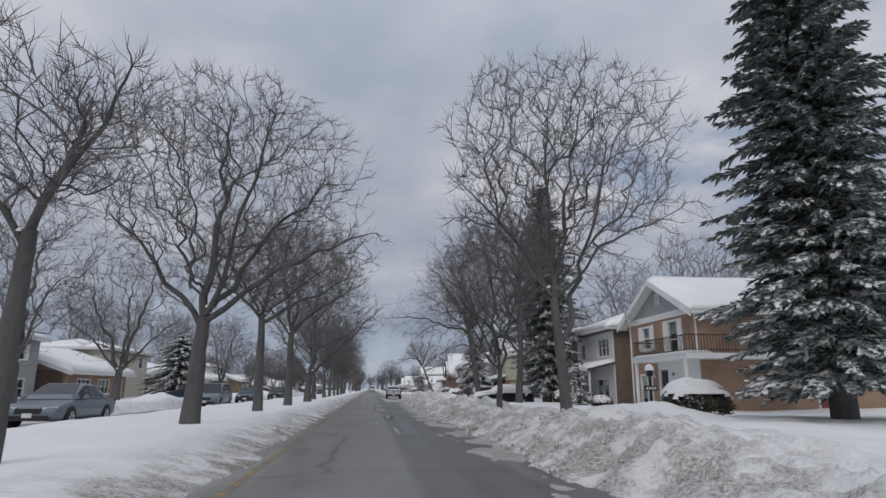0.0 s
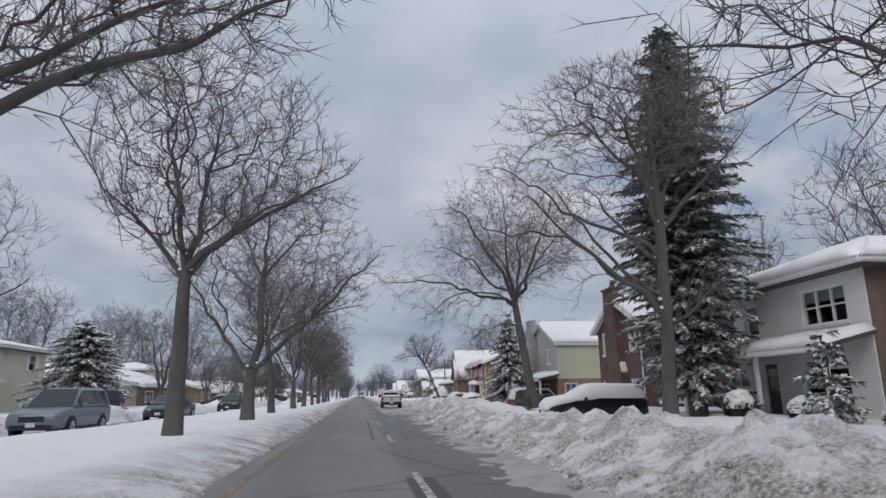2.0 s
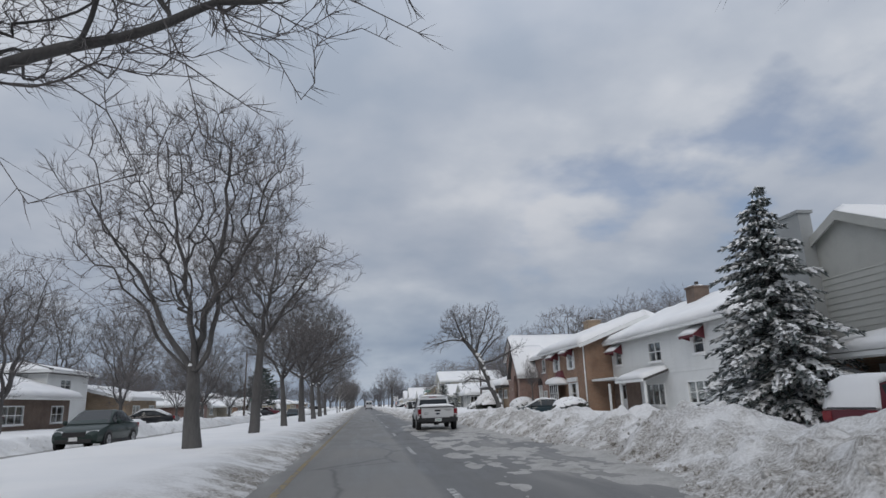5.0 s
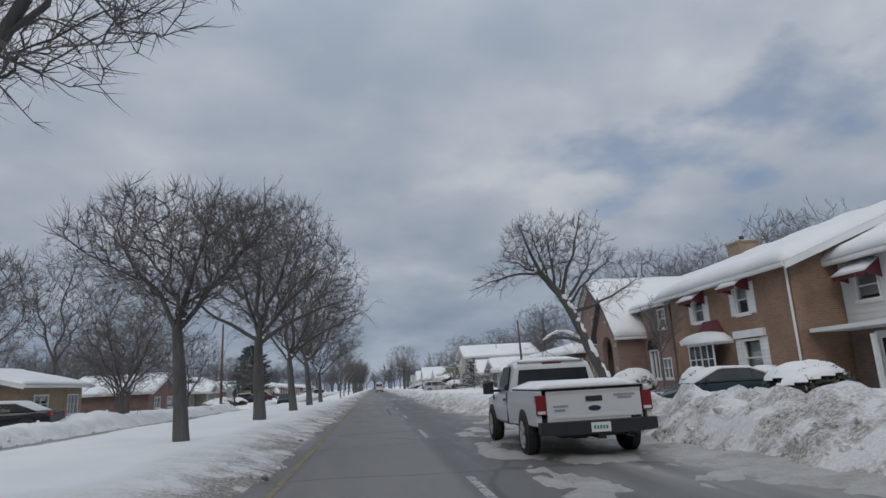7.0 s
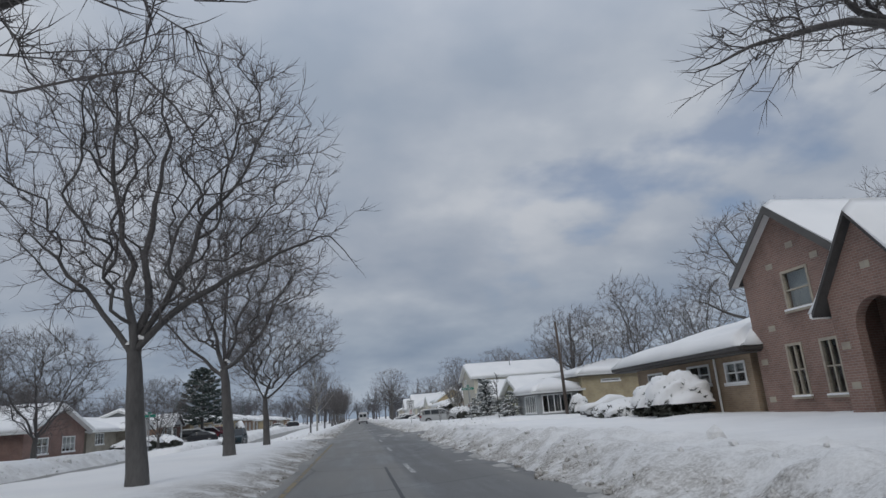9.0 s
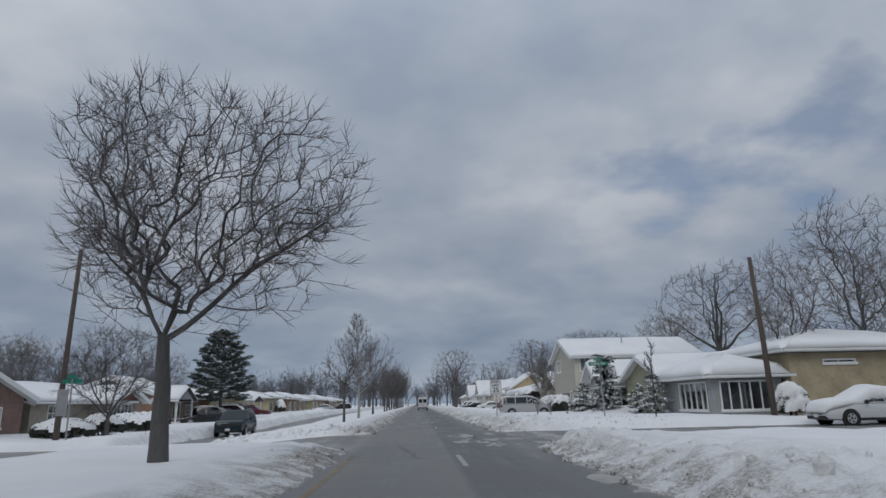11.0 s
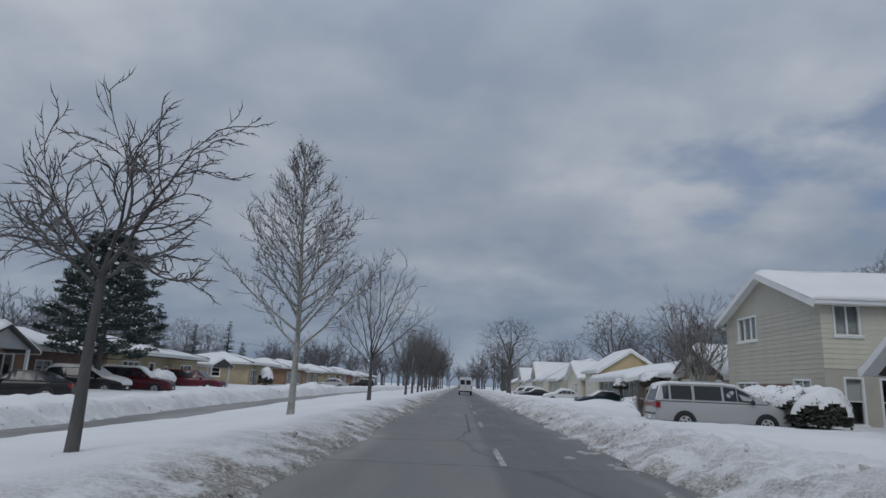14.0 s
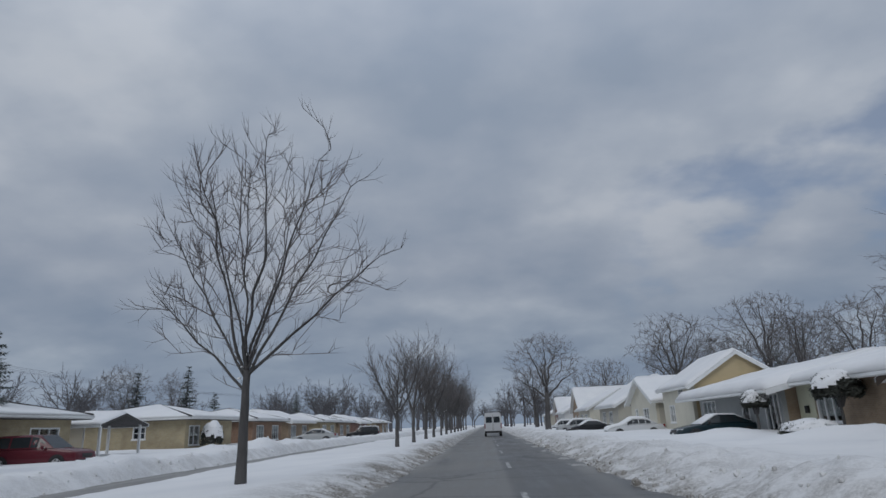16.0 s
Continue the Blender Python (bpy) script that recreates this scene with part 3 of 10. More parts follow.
def snow_height(x, y):
    """Height of the ground's surface: under the asphalt on the roads, snow elsewhere."""
    wob = (fbm(x * 0.9, y * 0.9, 4) - 0.5) * 0.7
    chunk = np.abs(fbm(x * 1.05 + 9, y * 0.85, 4, 0.52) - 0.5) * 1.1
    cross = step(CROSS0 - 0.5, CROSS0 + 0.5, y) * (1 - step(CROSS1 - 0.5, CROSS1 + 0.5, y + wob))
    # verge beside the carriageway
    d = x - right_edge(y) + wob
    bank = step(-0.1, 1.6, d) * 0.42 + step(0.4, 1.9, d) * (1 - step(2.0, 4.4, d)) * (0.02 + 0.40 * (fbm(x * 0.35 + 40, y * 0.28, 3) - 0.40))
    bank += step(0.0, 0.8, d) * (1 - step(2.2, 4.4, d)) * (chunk * 0.62 - 0.06)
    lawn = (fbm(x * 0.22, y * 0.22, 3) - 0.5) * 0.34 + (fbm(x * 1.1 + 4, y * 1.1, 3) - 0.5) * 0.09
    right = bank + step(1.0, 4.0, d) * lawn
    # planted strip between the carriageways
    e = LEFT_EDGE - x + wob * 0.8
    w = x + 9.5 + wob * 0.5
    strip = step(-0.1, 1.9, e) * step(-0.1, 0.8, w) * (0.36 + (fbm(x * 0.5 + 20, y * 0.4, 3) - 0.5) * 0.10) + step(0.05, 0.5, e) * (1 - step(0.9, 2.0, e)) * (chunk * np.where(y > 130, 0.34, 0.10) + 0.02)
    # verge beside the far carriageway
    g = -12.6 - x + wob
    left = step(-0.1, 0.9, g) * 0.42 + step(0.2, 1.1, g) * (1 - step(2.0, 3.6, g)) * (0.10 + chunk * 0.40) + step(1.0, 3.0, g) * (fbm(x * 0.25 + 70, y * 0.25, 3) - 0.5) * 0.3
    h = np.where(x > 0.5, right, np.where(x > -9.3, strip, left))
    for hx, hy, r, k in HEAPS:
        q = ((x - hx) / r) ** 2 + ((y - hy) / (r * 1.25)) ** 2
        inside = np.where(x > 0, d, np.where(x > -9, e, g))
        h = h + 0.8 * k * np.exp(-q ** 1.25) * (0.85 + 0.6 * chunk) * step(-0.1, 0.5, inside)
    # cleared drives under the parked cars
    for x0, x1, y0, y1, z in DRIVES:
        m = step(x0 - 0.5, x0 + 0.3, x + wob * 0.4) * (1 - step(x1 - 0.3, x1 + 0.5, x + wob * 0.4)) * step(y0 - 0.5, y0 + 0.3, y + wob * 0.4) * (1 - step(y1 - 0.3, y1 + 0.5, y + wob * 0.4))
        h = h * (1 - m) + (z + 0.15 * (chunk - 0.1)) * m
    # ploughed nose of the strip at the crossing
    lumps = np.abs(fbm(x * 2.1 + 31, y * 1.9, 4, 0.6) - 0.5) * 2.0
    band = step(CROSS1 - 0.6, CROSS1 + 0.3, y) * (1 - step(CROSS1 + 2.2, CROSS1 + 7.0, y)) * step(-9.8, -8.9, x) * (1 - step(-2.6, -1.6, x))
    h = h * (1 - 0.45 * band) + band * (lumps * 0.40 - 0.02)
    # lumpy heaps along the verge
    rough = 0.25 + 0.75 * step(0.42, 0.62, fbm(x * 0.3 + 11, y * 0.22, 2)) + 0.15 * step(14, 24, y) * (1 - step(58, 68, y))
    h = h + step(0.3, 1.0, d) * (1 - step(1.8, 4.2, d)) * (1 - 0.45 * step(50, 95, y)) * np.where(x > 0.5, rough * (lumps * 0.42 - 0.06), 0.0)
    # lumpy crest of the bank beyond the far carriageway
    h = h + step(0.1, 0.7, g) * (1 - step(2.2, 4.0, g)) * step(140, 150, y) * (lumps * 0.24 - 0.05)
    h = h * (1 - cross)
    return fall(x, y) + np.where(h < 0.015, -0.14, h)


def axis(*runs):
    out = []
    for a, b, s in runs:
        out.extend(np.arange(a, b - 1e-6, s))
    out.append(runs[-1][1])
    return np.array(out)


xs = axis((-2600, -600, 500), (-600, -100, 100), (-100, -36, 8), (-36, -16, 0.6), (-16, -12, 0.18), (-12, -9.6, 0.4), (-9.6, -8.2, 0.18), (-8.2, -3.8, 0.2), (-3.8, -1.3, 0.12),
          (-1.3, 2.6, 0.65), (2.6, 7.4, 0.11), (7.4, 10.4, 0.15), (10.4, 16, 0.35), (16, 40, 1.0), (40, 100, 8), (100, 600, 100), (600, 2600, 500))
ys = axis((-300, -20, 40), (-20, 2, 1.0), (2, 205, 0.24), (205, 260, 0.6), (260, 420, 2.0), (420, 1000, 50), (1000, 3400, 400))
GX, GY = np.meshgrid(xs, ys)
GZ = snow_height(GX, GY)
nx, ny = len(xs), len(ys)
idx = np.arange(nx * ny).reshape(ny, nx)
quads = np.stack([idx[:-1, :-1], idx[:-1, 1:], idx[1:, 1:], idx[1:, :-1]], -1).reshape(-1, 4)
gm = bpy.data.meshes.new("ground")
gm.vertices.add(nx * ny)
gm.vertices.foreach_set("co", np.stack([GX, GY, GZ], -1).astype(np.float32).ravel())
gm.loops.add(quads.size)
gm.loops.foreach_set("vertex_index", quads.ravel().astype(np.int32))
gm.polygons.add(len(quads))
gm.polygons.foreach_set("loop_start", np.arange(0, quads.size, 4, dtype=np.int32))
gm.update(calc_edges=True)
gm.validate()
gm.materials.append(M_GROUND)
gm.shade_smooth()
tagged(new("ground", gm), "deep white snow with dirty ploughed banks beside the road", "snow", kind="structure")


road = Shape()
for x0, x1, y0, y1 in ((-2.8, 6.4, -300, 1200), (-13.6, -8.7, -300, 1200), (-8.7, -2.8, CROSS0 - 1, CROSS1 + 1), (6.4, 160, CROSS0 - 1, CROSS1 + 1), (-160, -13.6, CROSS0 - 1, CROSS1 + 1)):
    rx_ = sorted({x0, x1} | {v for v in np.arange(-9.5, -2.5, 0.5) if x0 < v < x1})
    ry_ = sorted({y0, y1} | {v for v in np.arange(132.0, 228.0, 1.0) if y0 < v < y1})
    rows_ = [[(x, y, float(fall(x, y))) for x in rx_] for y in ry_]
    for a_, b_ in zip(rows_, rows_[1:]):
        for i in range(len(rx_) - 1):
            road.add([a_[i], a_[i + 1], b_[i + 1], b_[i]], [(0, 1, 2, 3)])
solo("road", road, M_ROAD, "wet grey asphalt road with cracks and slush", "road", kind="structure")

for k in range(48):
    y = 19.2 + 10.1 * k
    if CROSS0 - 3 < y < CROSS1:
        continue
    solo("lane_marking", Shape().add([(1.09, y, 0.004), (1.21, y, 0.004), (1.21, y + 3.0, 0.004), (1.09, y + 3.0, 0.004)], [(0, 1, 2, 3)]), M_DASH,
         "worn white dashed lane marking on the asphalt", "road marking", "lane dashes", "structure")
for y0, y1 in ((2, 134),):
    solo("edge_line", Shape().add([(-1.62, y0, 0.004), (-1.50, y0, 0.004), (-1.50, y1, 0.004), (-1.62, y1, 0.004)], [(0, 1, 2, 3)]), M_YELLOW,
         "faded yellow edge line beside the snowy median", "road marking", "", "structure")
# tar patch and seams in the asphalt
M_TAR = surface("tar_patch", (0.06, 0.06, 0.062), 0.6, 0.2, 2.0, 0.3, 60.0)
for x0, y0, w, l in ((0.95, 28.0, 0.45, 3.6), (-1.2, 92.6, 2.3, 0.10), (-0.7, 44.5, 1.4, 0.09), (-1.3, 61.0, 3.6, 0.10), (0.55, 103.5, 0.07, 9.0), (0.62, 40.0, 0.07, 14.0), (0.66, 168.0, 0.06, 12.0), (-0.9, 121.0, 3.2, 0.08)):
    solo("tar_patch", Shape().add([(x0, y0, 0.003), (x0 + w, y0, 0.003), (x0 + w, y0 + l, 0.003), (x0, y0 + l, 0.003)], [(0, 1, 2, 3)]), M_TAR,
         "dark tar repair in the grey asphalt", "road patch", "tar repairs", "structure")

# slush lying on the asphalt along the edge and all over the parking bay
sx, sy = np.meshgrid(np.arange(1.3, 5.6, 0.11), np.arange(4.0, 232.0, 0.2))
sd_ = right_edge(sy) - sx
bay_ = step(57, 64, sy) * (1 - step(92, 99, sy)) * step(1.5, 2.1, sx)
mess = fbm(sx * 1.9, sy * 0.8, 5, 0.6)
sz = (mess - np.where(sd_ < 0.9, 0.42 + 0.26 * np.clip(sd_, 0, 1) - 0.1 * bay_ + 0.13 * step(95, 105, sy), 0.9 - bay_ * 0.42)) * 0.24
sz = np.where((sy > CROSS0 - 1.5) & (sy < CROSS1 + 1.5), (mess - 0.545) * 0.15 * (1 - step(3.0, 4.5, np.abs(sy - (CROSS0 + CROSS1) / 2))), sz)
sz = np.where(sz > 0, np.minimum(sz, 0.09) + (fbm(sx * 5.0, sy * 4.0, 3) - 0.5) * 0.05, sz) - 0.004
srow, scol = sx.shape
sid = np.arange(srow * scol).reshape(srow, scol)
live = (sz[:-1, :-1] > 0) | (sz[:-1, 1:] > 0) | (sz[1:, 1:] > 0) | (sz[1:, :-1] > 0)
sq = np.stack([sid[:-1, :-1], sid[:-1, 1:], sid[1:, 1:], sid[1:, :-1]], -1)[live]
sm = bpy.data.meshes.new("slush_sheet")
sm.from_pydata(np.stack([sx, sy, sz], -1).reshape(-1, 3).tolist(), [], sq.tolist())
sm.materials.append(M_SLUSH)
sm.shade_smooth()
tagged(new("slush_sheet", sm), "brown-grey slush lying on the asphalt by the kerb", "slush", kind="stuff")

# clods thrown up by the plough, scattered over the banks
ICO_V = np.array([(0, 0, 1)] + [(0.894 * math.cos(k * 1.2566), 0.894 * math.sin(k * 1.2566), 0.447) for k in range(5)] + [(0.894 * math.cos((k + 0.5) * 1.2566), 0.894 * math.sin((k + 0.5) * 1.2566), -0.447) for k in range(5)] + [(0, 0, -1)])
ICO_F = np.array([(0, 1 + k, 1 + (k + 1) % 5) for k in range(5)] + [(1 + k, 6 + k, 1 + (k + 1) % 5) for k in range(5)] + [(1 + (k + 1) % 5, 6 + k, 6 + (k + 1) % 5) for k in range(5)] + [(11, 6 + (k + 1) % 5, 6 + k) for k in range(5)])
rs = np.random.RandomState(3)
N = 6000
cy = rs.uniform(6, 215, N)
side = rs.rand(N)
off = rs.gamma(1.5, 0.42, N)
cx = np.where(side < 0.66, right_edge(cy) - 0.15 + off, np.where(side < np.where(cy > 130, 0.82, 0.70), LEFT_EDGE - 0.1 - off * 0.5, -12.5 - off))
nosy = rs.rand(N) < 0.22
cy = np.where(nosy, CROSS1 - 0.2 + rs.gamma(1.8, 1.0, N), cy)
cx = np.where(nosy, np.where(rs.rand(N) < 0.8, rs.uniform(-9.2, -1.7, N), rs.uniform(3, 12, N)), cx)
cz = snow_height(cx[None], cy[None])[0]
keep = cz - fall(cx, cy) > -0.05
cx, cy, cz, nosy = cx[keep], cy[keep], cz[keep], nosy[keep]
n = len(cx)
size = (rs.gamma(1.6, 0.014, n) * np.where(nosy, 1.25, 1.0))[:, None, None] + 0.012
v = ICO_V[None] * (1 + rs.uniform(-0.32, 0.32, (n, 12, 1))) * size * rs.uniform(0.7, 1.3, (n, 1, 3))
v = v + np.stack([cx, cy, cz + size[:, 0, 0] * 0.25], -1)[:, None]
fc = (ICO_F[None] + 12 * np.arange(n)[:, None, None]).reshape(-1, 3)
cm = bpy.data.meshes.new("snow_clods")
cm.from_pydata(v.reshape(-1, 3).tolist(), [], fc.tolist())
cm.materials.append(M_GROUND)
tagged(new("snow_clods", cm), "loose clods of dirty snow on the ploughed banks", "snow", kind="stuff")


# ---- bare trees ----
def turned(d, angle, rng):
    """A direction at that angle to d, to a random side."""
    u = d.orthogonal().normalized()
    w = d.cross(u)
    a = rng.uniform(0, 2 * math.pi)
    return (d * math.cos(angle) + (u * math.cos(a) + w * math.sin(a)) * math.sin(angle)).normalized()


def spike(shape, p, q, r):
    """A thin pointed twig."""
    d = (q - p).normalized()
    u = d.orthogonal().normalized() * r
    w = d.cross(u)
    shape.add([p + u, p - u * 0.5 + w * 0.87, p - u * 0.5 - w * 0.87, q], [(0, 1, 3), (1, 2, 3), (2, 0, 3)])


def grow(rng, wood, twigs, p, d, length, r, level, style, path=None):
    """A branch with all that grows from it. style: children, upward pull, crookedness and so on by level. path: its points, where they are given."""
    kids, pull, crook, spread = style["kids"], style["pull"], style["crook"], style["spread"]
    last = len(kids)
    if level >= last and level > 1:
        d = Vector((d.x, d.y, d.z + pull[level])).normalized()
        spike(twigs, p, p + d * length, max(r, style["tip"]))
        return
    n = style["segs"][level]
    pts, dirs = [p.copy()], []
    if path:
        pts, n = path, len(path) - 1
        dirs = [(pts[i + 1] - pts[i]).normalized() for i in range(n)]
    else:
        for i in range(n):
            d = Vector((d.x + rng.gauss(0, crook[level]), d.y + rng.gauss(0, crook[level]), d.z + rng.gauss(0, crook[level]) + pull[level]))
            d.normalize()
            p = p + d * (length / n)
            pts.append(p)
            dirs.append(d)
    tip = max(r * (0.26, 0.34, 0.42, 0.5)[level], style["tip"])
    radii = [r + (tip - r) * i / n for i in range(n + 1)]
    if level < 3:
        (wood if level < 2 else twigs).tube(pts, radii, (7 if style["segs"][2] > 1 else 5, 4 if style["segs"][2] > 1 else 3, 3)[level])
    else:
        spike(twigs, pts[0], pts[-1], r)
    count = kids[level]
    count = int(count + rng.uniform(-0.2, 0.2) * count + 0.5)
    for k in range(count):
        t = style["bare"][level] + (1 - style["bare"][level]) * (k + rng.uniform(0.1, 0.9)) / count
        i = min(int(t * n), n - 1)
        f = t * n - i
        q = pts[i].lerp(pts[i + 1], f)
        rr = radii[i] + (radii[i + 1] - radii[i]) * f
        dd = turned(dirs[i], radians(rng.uniform(*spread[level])), rng)
        if dd.z < -0.35 and level < 2:
            dd.z *= -0.4
            dd.normalize()
        ln = length * style["ratio"][level] * (1.15 - 0.55 * t) * rng.uniform(0.7, 1.25)
        grow(rng, wood, twigs, q, dd, ln, min(rr * 0.72, r * style["thin"][level]), level + 1, style)
    # the end carries on as a finer shoot
    dd = turned(dirs[-1], radians(rng.uniform(8, 25)), rng)
    grow(rng, wood, twigs, pts[-1], dd, length * style["ratio"][level] * rng.uniform(0.7, 1.0), tip * 0.9, level + 1, style)


def limb_path(rng, q, end, bulge, crook):
    """Points of a limb from q to end, bent upwards by bulge half-way and crooked."""
    L = (end - q).length
    n = max(6, int(L / 0.55))
    mid = q.lerp(end, 0.5) + Vector((0, 0, bulge))
    pts = []
    off = Vector((0, 0, 0))
    for i in range(n + 1):
        t = i / n
        c = q * (1 - t) ** 2 + mid * 2 * t * (1 - t) + end * t * t
        if 0 < i < n:
            off = off * 0.55 + Vector((rng.gauss(0, 1), rng.gauss(0, 1), rng.gauss(0, 1))) * crook * L * 0.17
        pts.append(c + off * (1.0 if i else 0.0))
    return pts


ELM = dict(segs=(8, 5, 3, 1), kids=(8, 7, 5, 2), pull=(0.035, 0.02, 0.015, 0.0, 0.0), crook=(0.15, 0.22, 0.26, 0.28, 0.28), spread=((30, 68), (30, 68), (30, 70), (25, 65)), ratio=(0.46, 0.48, 0.52, 0.6),
           thin=(0.47, 0.5, 0.52, 0.6), bare=(0.20, 0.12, 0.1, 0.1), tip=0.0075)
DROOP = dict(ELM, points=2300, fill=0.34, shoot_pull=-0.35, reach=(0.3, 0.85), shoots=4, halo=0.17, lift=0.1, tip=0.0068, kids=(9, 7, 6, 3), pull=(0.05, 0.0, -0.12, -0.30, -0.6), ratio=(0.36, 0.44, 0.60, 0.75))
SMALL = dict(segs=(7, 4, 3, 1), scale=0.95, kids=(8, 6, 5), pull=(0.10, 0.10, 0.08, 0.05), crook=(0.07, 0.10, 0.14, 0.18), spread=((25, 50), (22, 50), (25, 55)), ratio=(0.48, 0.5, 0.5),
             thin=(0.45, 0.5, 0.55), bare=(0.2, 0.12, 0.1), tip=0.006)
FAR = dict(segs=(5, 2, 1, 1), kids=(4, 4, 3), pull=(0.05, 0.03, 0.02, 0.0), crook=(0.10, 0.16, 0.2, 0.25), spread=((25, 55), (25, 60), (25, 65)), ratio=(0.5, 0.52, 0.55),
           thin=(0.45, 0.5, 0.55), bare=(0.22, 0.15, 0.1), tip=0.016)


def dome_points(rng, spec, fork, count):
    """Places spread through a rounded crown, denser towards its outside."""
    _, top, left, right, low, deep, shift = spec
    foot = fork.z + 0.15 * (low - fork.z)
    out = []
    while len(out) < count:
        z = foot + (top - 0.4 - foot) * rng.random() ** 0.8
        w = math.sqrt(max(0.0, 1 - ((z - low) / (top - low)) ** 2)) if z > low else ((z - foot) / (low - foot)) ** 0.75
        if rng.random() > w + 0.1:
            continue
        a = rng.uniform(0, 2 * math.pi)
        f = 0.93 * w * rng.random() ** 0.42 * (1 + 0.10 * math.sin(3 * a + top) + 0.07 * math.sin(5 * a + 3 * z))
        x = math.cos(a) * f
        out.append(Vector((shift + x * (right if x > 0 else left), math.sin(a) * f * deep, z)))
    return out


def tree_shapes(seed, trunk, r0, limbs, style, with_snow=True):
    """trunk: points from the base up (x, y, z); limbs: point number on the trunk (fractions allowed), azimuth (0 is away along the road, 90 to the
    right), elevation, length, thickness as a share of the trunk's; or point number, end (x, y, z), upward bend, thickness; or a rounded crown from dome().
    Limbs that end at given places carry a crown of branches, each joined to the limb that feeds it by the shortest way. Returns wood, twigs and snow."""
    rng = random.Random(seed)
    wood, twigs, snow = Shape(), Shape(), Shape()
    pts = [Vector(p) for p in trunk]
    fine = []
    for i in range(len(pts) - 1):
        for k in range(3):
            q = pts[i].lerp(pts[i + 1], k / 3)
            j = r0 * 0.10 if (i or k) else 0
            fine.append(q + Vector((rng.uniform(-j, j), rng.uniform(-j, j), 0)))
    fine.append(pts[-1])
    n = len(fine) - 1
    radii = [r0 * (1.0 - style.get("taper", 0.38) * i / n) + r0 * 0.16 * math.exp(-max(fine[i].z, 0) / 0.25) for i in range(n + 1)]
    wood.tube(fine, radii, 10)
    crowns = [m for m in limbs if m[0] == "crown"]
    fork = fine[-1]
    # the nodes of the branch net: place, heading, way from the fork, parent and least radius
    P, D, W, up, least = [], [], [], [], []

    def put(p, d, parent, r):
        P.append(p)
        D.append(d)
        W.append(0.0 if parent < 0 else W[parent] + (p - P[parent]).length)
        up.append(parent)
        least.append(r)
        return len(P) - 1

    put(fork.copy(), (fine[-1] - fine[-2]).normalized(), -1, radii[-1] * 0.5)
    ends = []
    for limb in limbs:
        if limb[0] == "crown":
            continue
        k = limb[0] * 3
        i = min(int(k), n - 1)
        q = fine[i].lerp(fine[i + 1], min(k - i, 1.0))
        rr = (radii[i] + radii[i + 1]) / 2
        parent = -1
        if len(limb) == 7 and len(P) > 8:
            # a secondary limb leaves the main limb that lies nearest to its end
            end = Vector(limb[1:4])
            parent = min((m for m in range(1, len(P)) if W[m] < 0.6 * (end - fork).length), key=lambda m: (end - P[m]).length + 2.0 * abs((end - P[m]).normalized().z - 0.6))
            q, rr = P[parent], least[parent] * 1.25
        if len(limb) > 5:
            at, ex, ey, ez, bulge, th = limb[:6]
            path = limb_path(rng, q, Vector((q.x + (ex - q.x) * 0.93, ey * 0.95, ez * 0.96)), bulge, style["crook"][0] * (0.6 if len(limb) == 6 and th > 0.45 else 1.0))
            m = len(path) - 1
            last = put(q.copy(), (path[1] - q).normalized(), parent, rr * th)
            for j in range(1, m + 1):
                last = put(path[j], (path[j] - path[j - 1]).normalized(), last, rr * th * (1 - 0.80 * j / m))
            ends.append(path)
            d = (path[2] - path[0]).normalized()
            if len(limb) == 6 and d.z < 0.93 and with_snow:
                snow.lump((q.x + d.x * 0.22, q.y + d.y * 0.22, q.z + 0.12 + d.z * 0.2), rr * 0.5, rr * 0.5, rr * 0.45, rng, 7, 3)
            continue
        at, az, el, ln, th = limb
        a, e = radians(az), radians(el)
        d = Vector((math.sin(a) * math.cos(e), math.cos(a) * math.cos(e), math.sin(e)))
        grow(rng, wood, twigs, q, d, ln * style.get("scale", 0.86), rr * th, 0, style, None)
        if el < 70:
            snow.lump((q.x + d.x * 0.22, q.y + d.y * 0.22, q.z + 0.12 + d.z * 0.2), rr * 0.5, rr * 0.5, rr * 0.45, rng, 7, 3)
    if not ends:
        return wood, twigs, snow
    count = style.get("points", 1650)
    places = []
    for c in crowns:
        places += dome_points(rng, c, fork, int(count * style.get("fill", 0.72)))
    halo = count - len(places)
    for k in range(halo):
        path = ends[k % len(ends)]
        t = (0.18 + 0.82 * rng.random() ** 0.7) * (len(path) - 1)
        i = min(int(t), len(path) - 2)
        L = (path[-1] - path[0]).length
        s = style.get("halo", 0.15) * L * (1.1 - 0.5 * t / (len(path) - 1))
        places.append(path[i].lerp(path[i + 1], t - i) + Vector((rng.gauss(0, s), rng.gauss(0, s), rng.gauss(0, s) + style.get("lift", 0.25) * s)))
    places.sort(key=lambda p: (p - fork).length)
    total = len(P) + len(places)
    A, H, way, held = np.zeros((total, 3)), np.zeros((total, 3)), np.zeros(total), np.zeros(total)
    for i in range(len(P)):
        A[i], H[i], way[i] = P[i], D[i], W[i]
        if up[i] >= 0:
            held[up[i]] += 1
    bf = style.get("straight", 0.16)
    for p in places:
        m = len(P)
        v = np.array(p) - A[:m]
        L = np.sqrt((v * v).sum(1)) + 1e-6
        ahead = (v * H[:m]).sum(1) / L
        cost = L * (1.0 + 0.6 * np.clip(0.6 - ahead, 0, 2)) + bf * way[:m] + np.where(held[:m] > 2, 3.0, 0.0)
        j = int(cost.argmin())
        if L[j] < 0.12 or L[j] > (1.7 if count > 800 else 2.6):
            continue
        d = ((p - P[j]).normalized() + D[j] * 0.35).normalized()
        i = put(p, d, j, 0.0)
        A[i], H[i], way[i] = p, d, W[i]
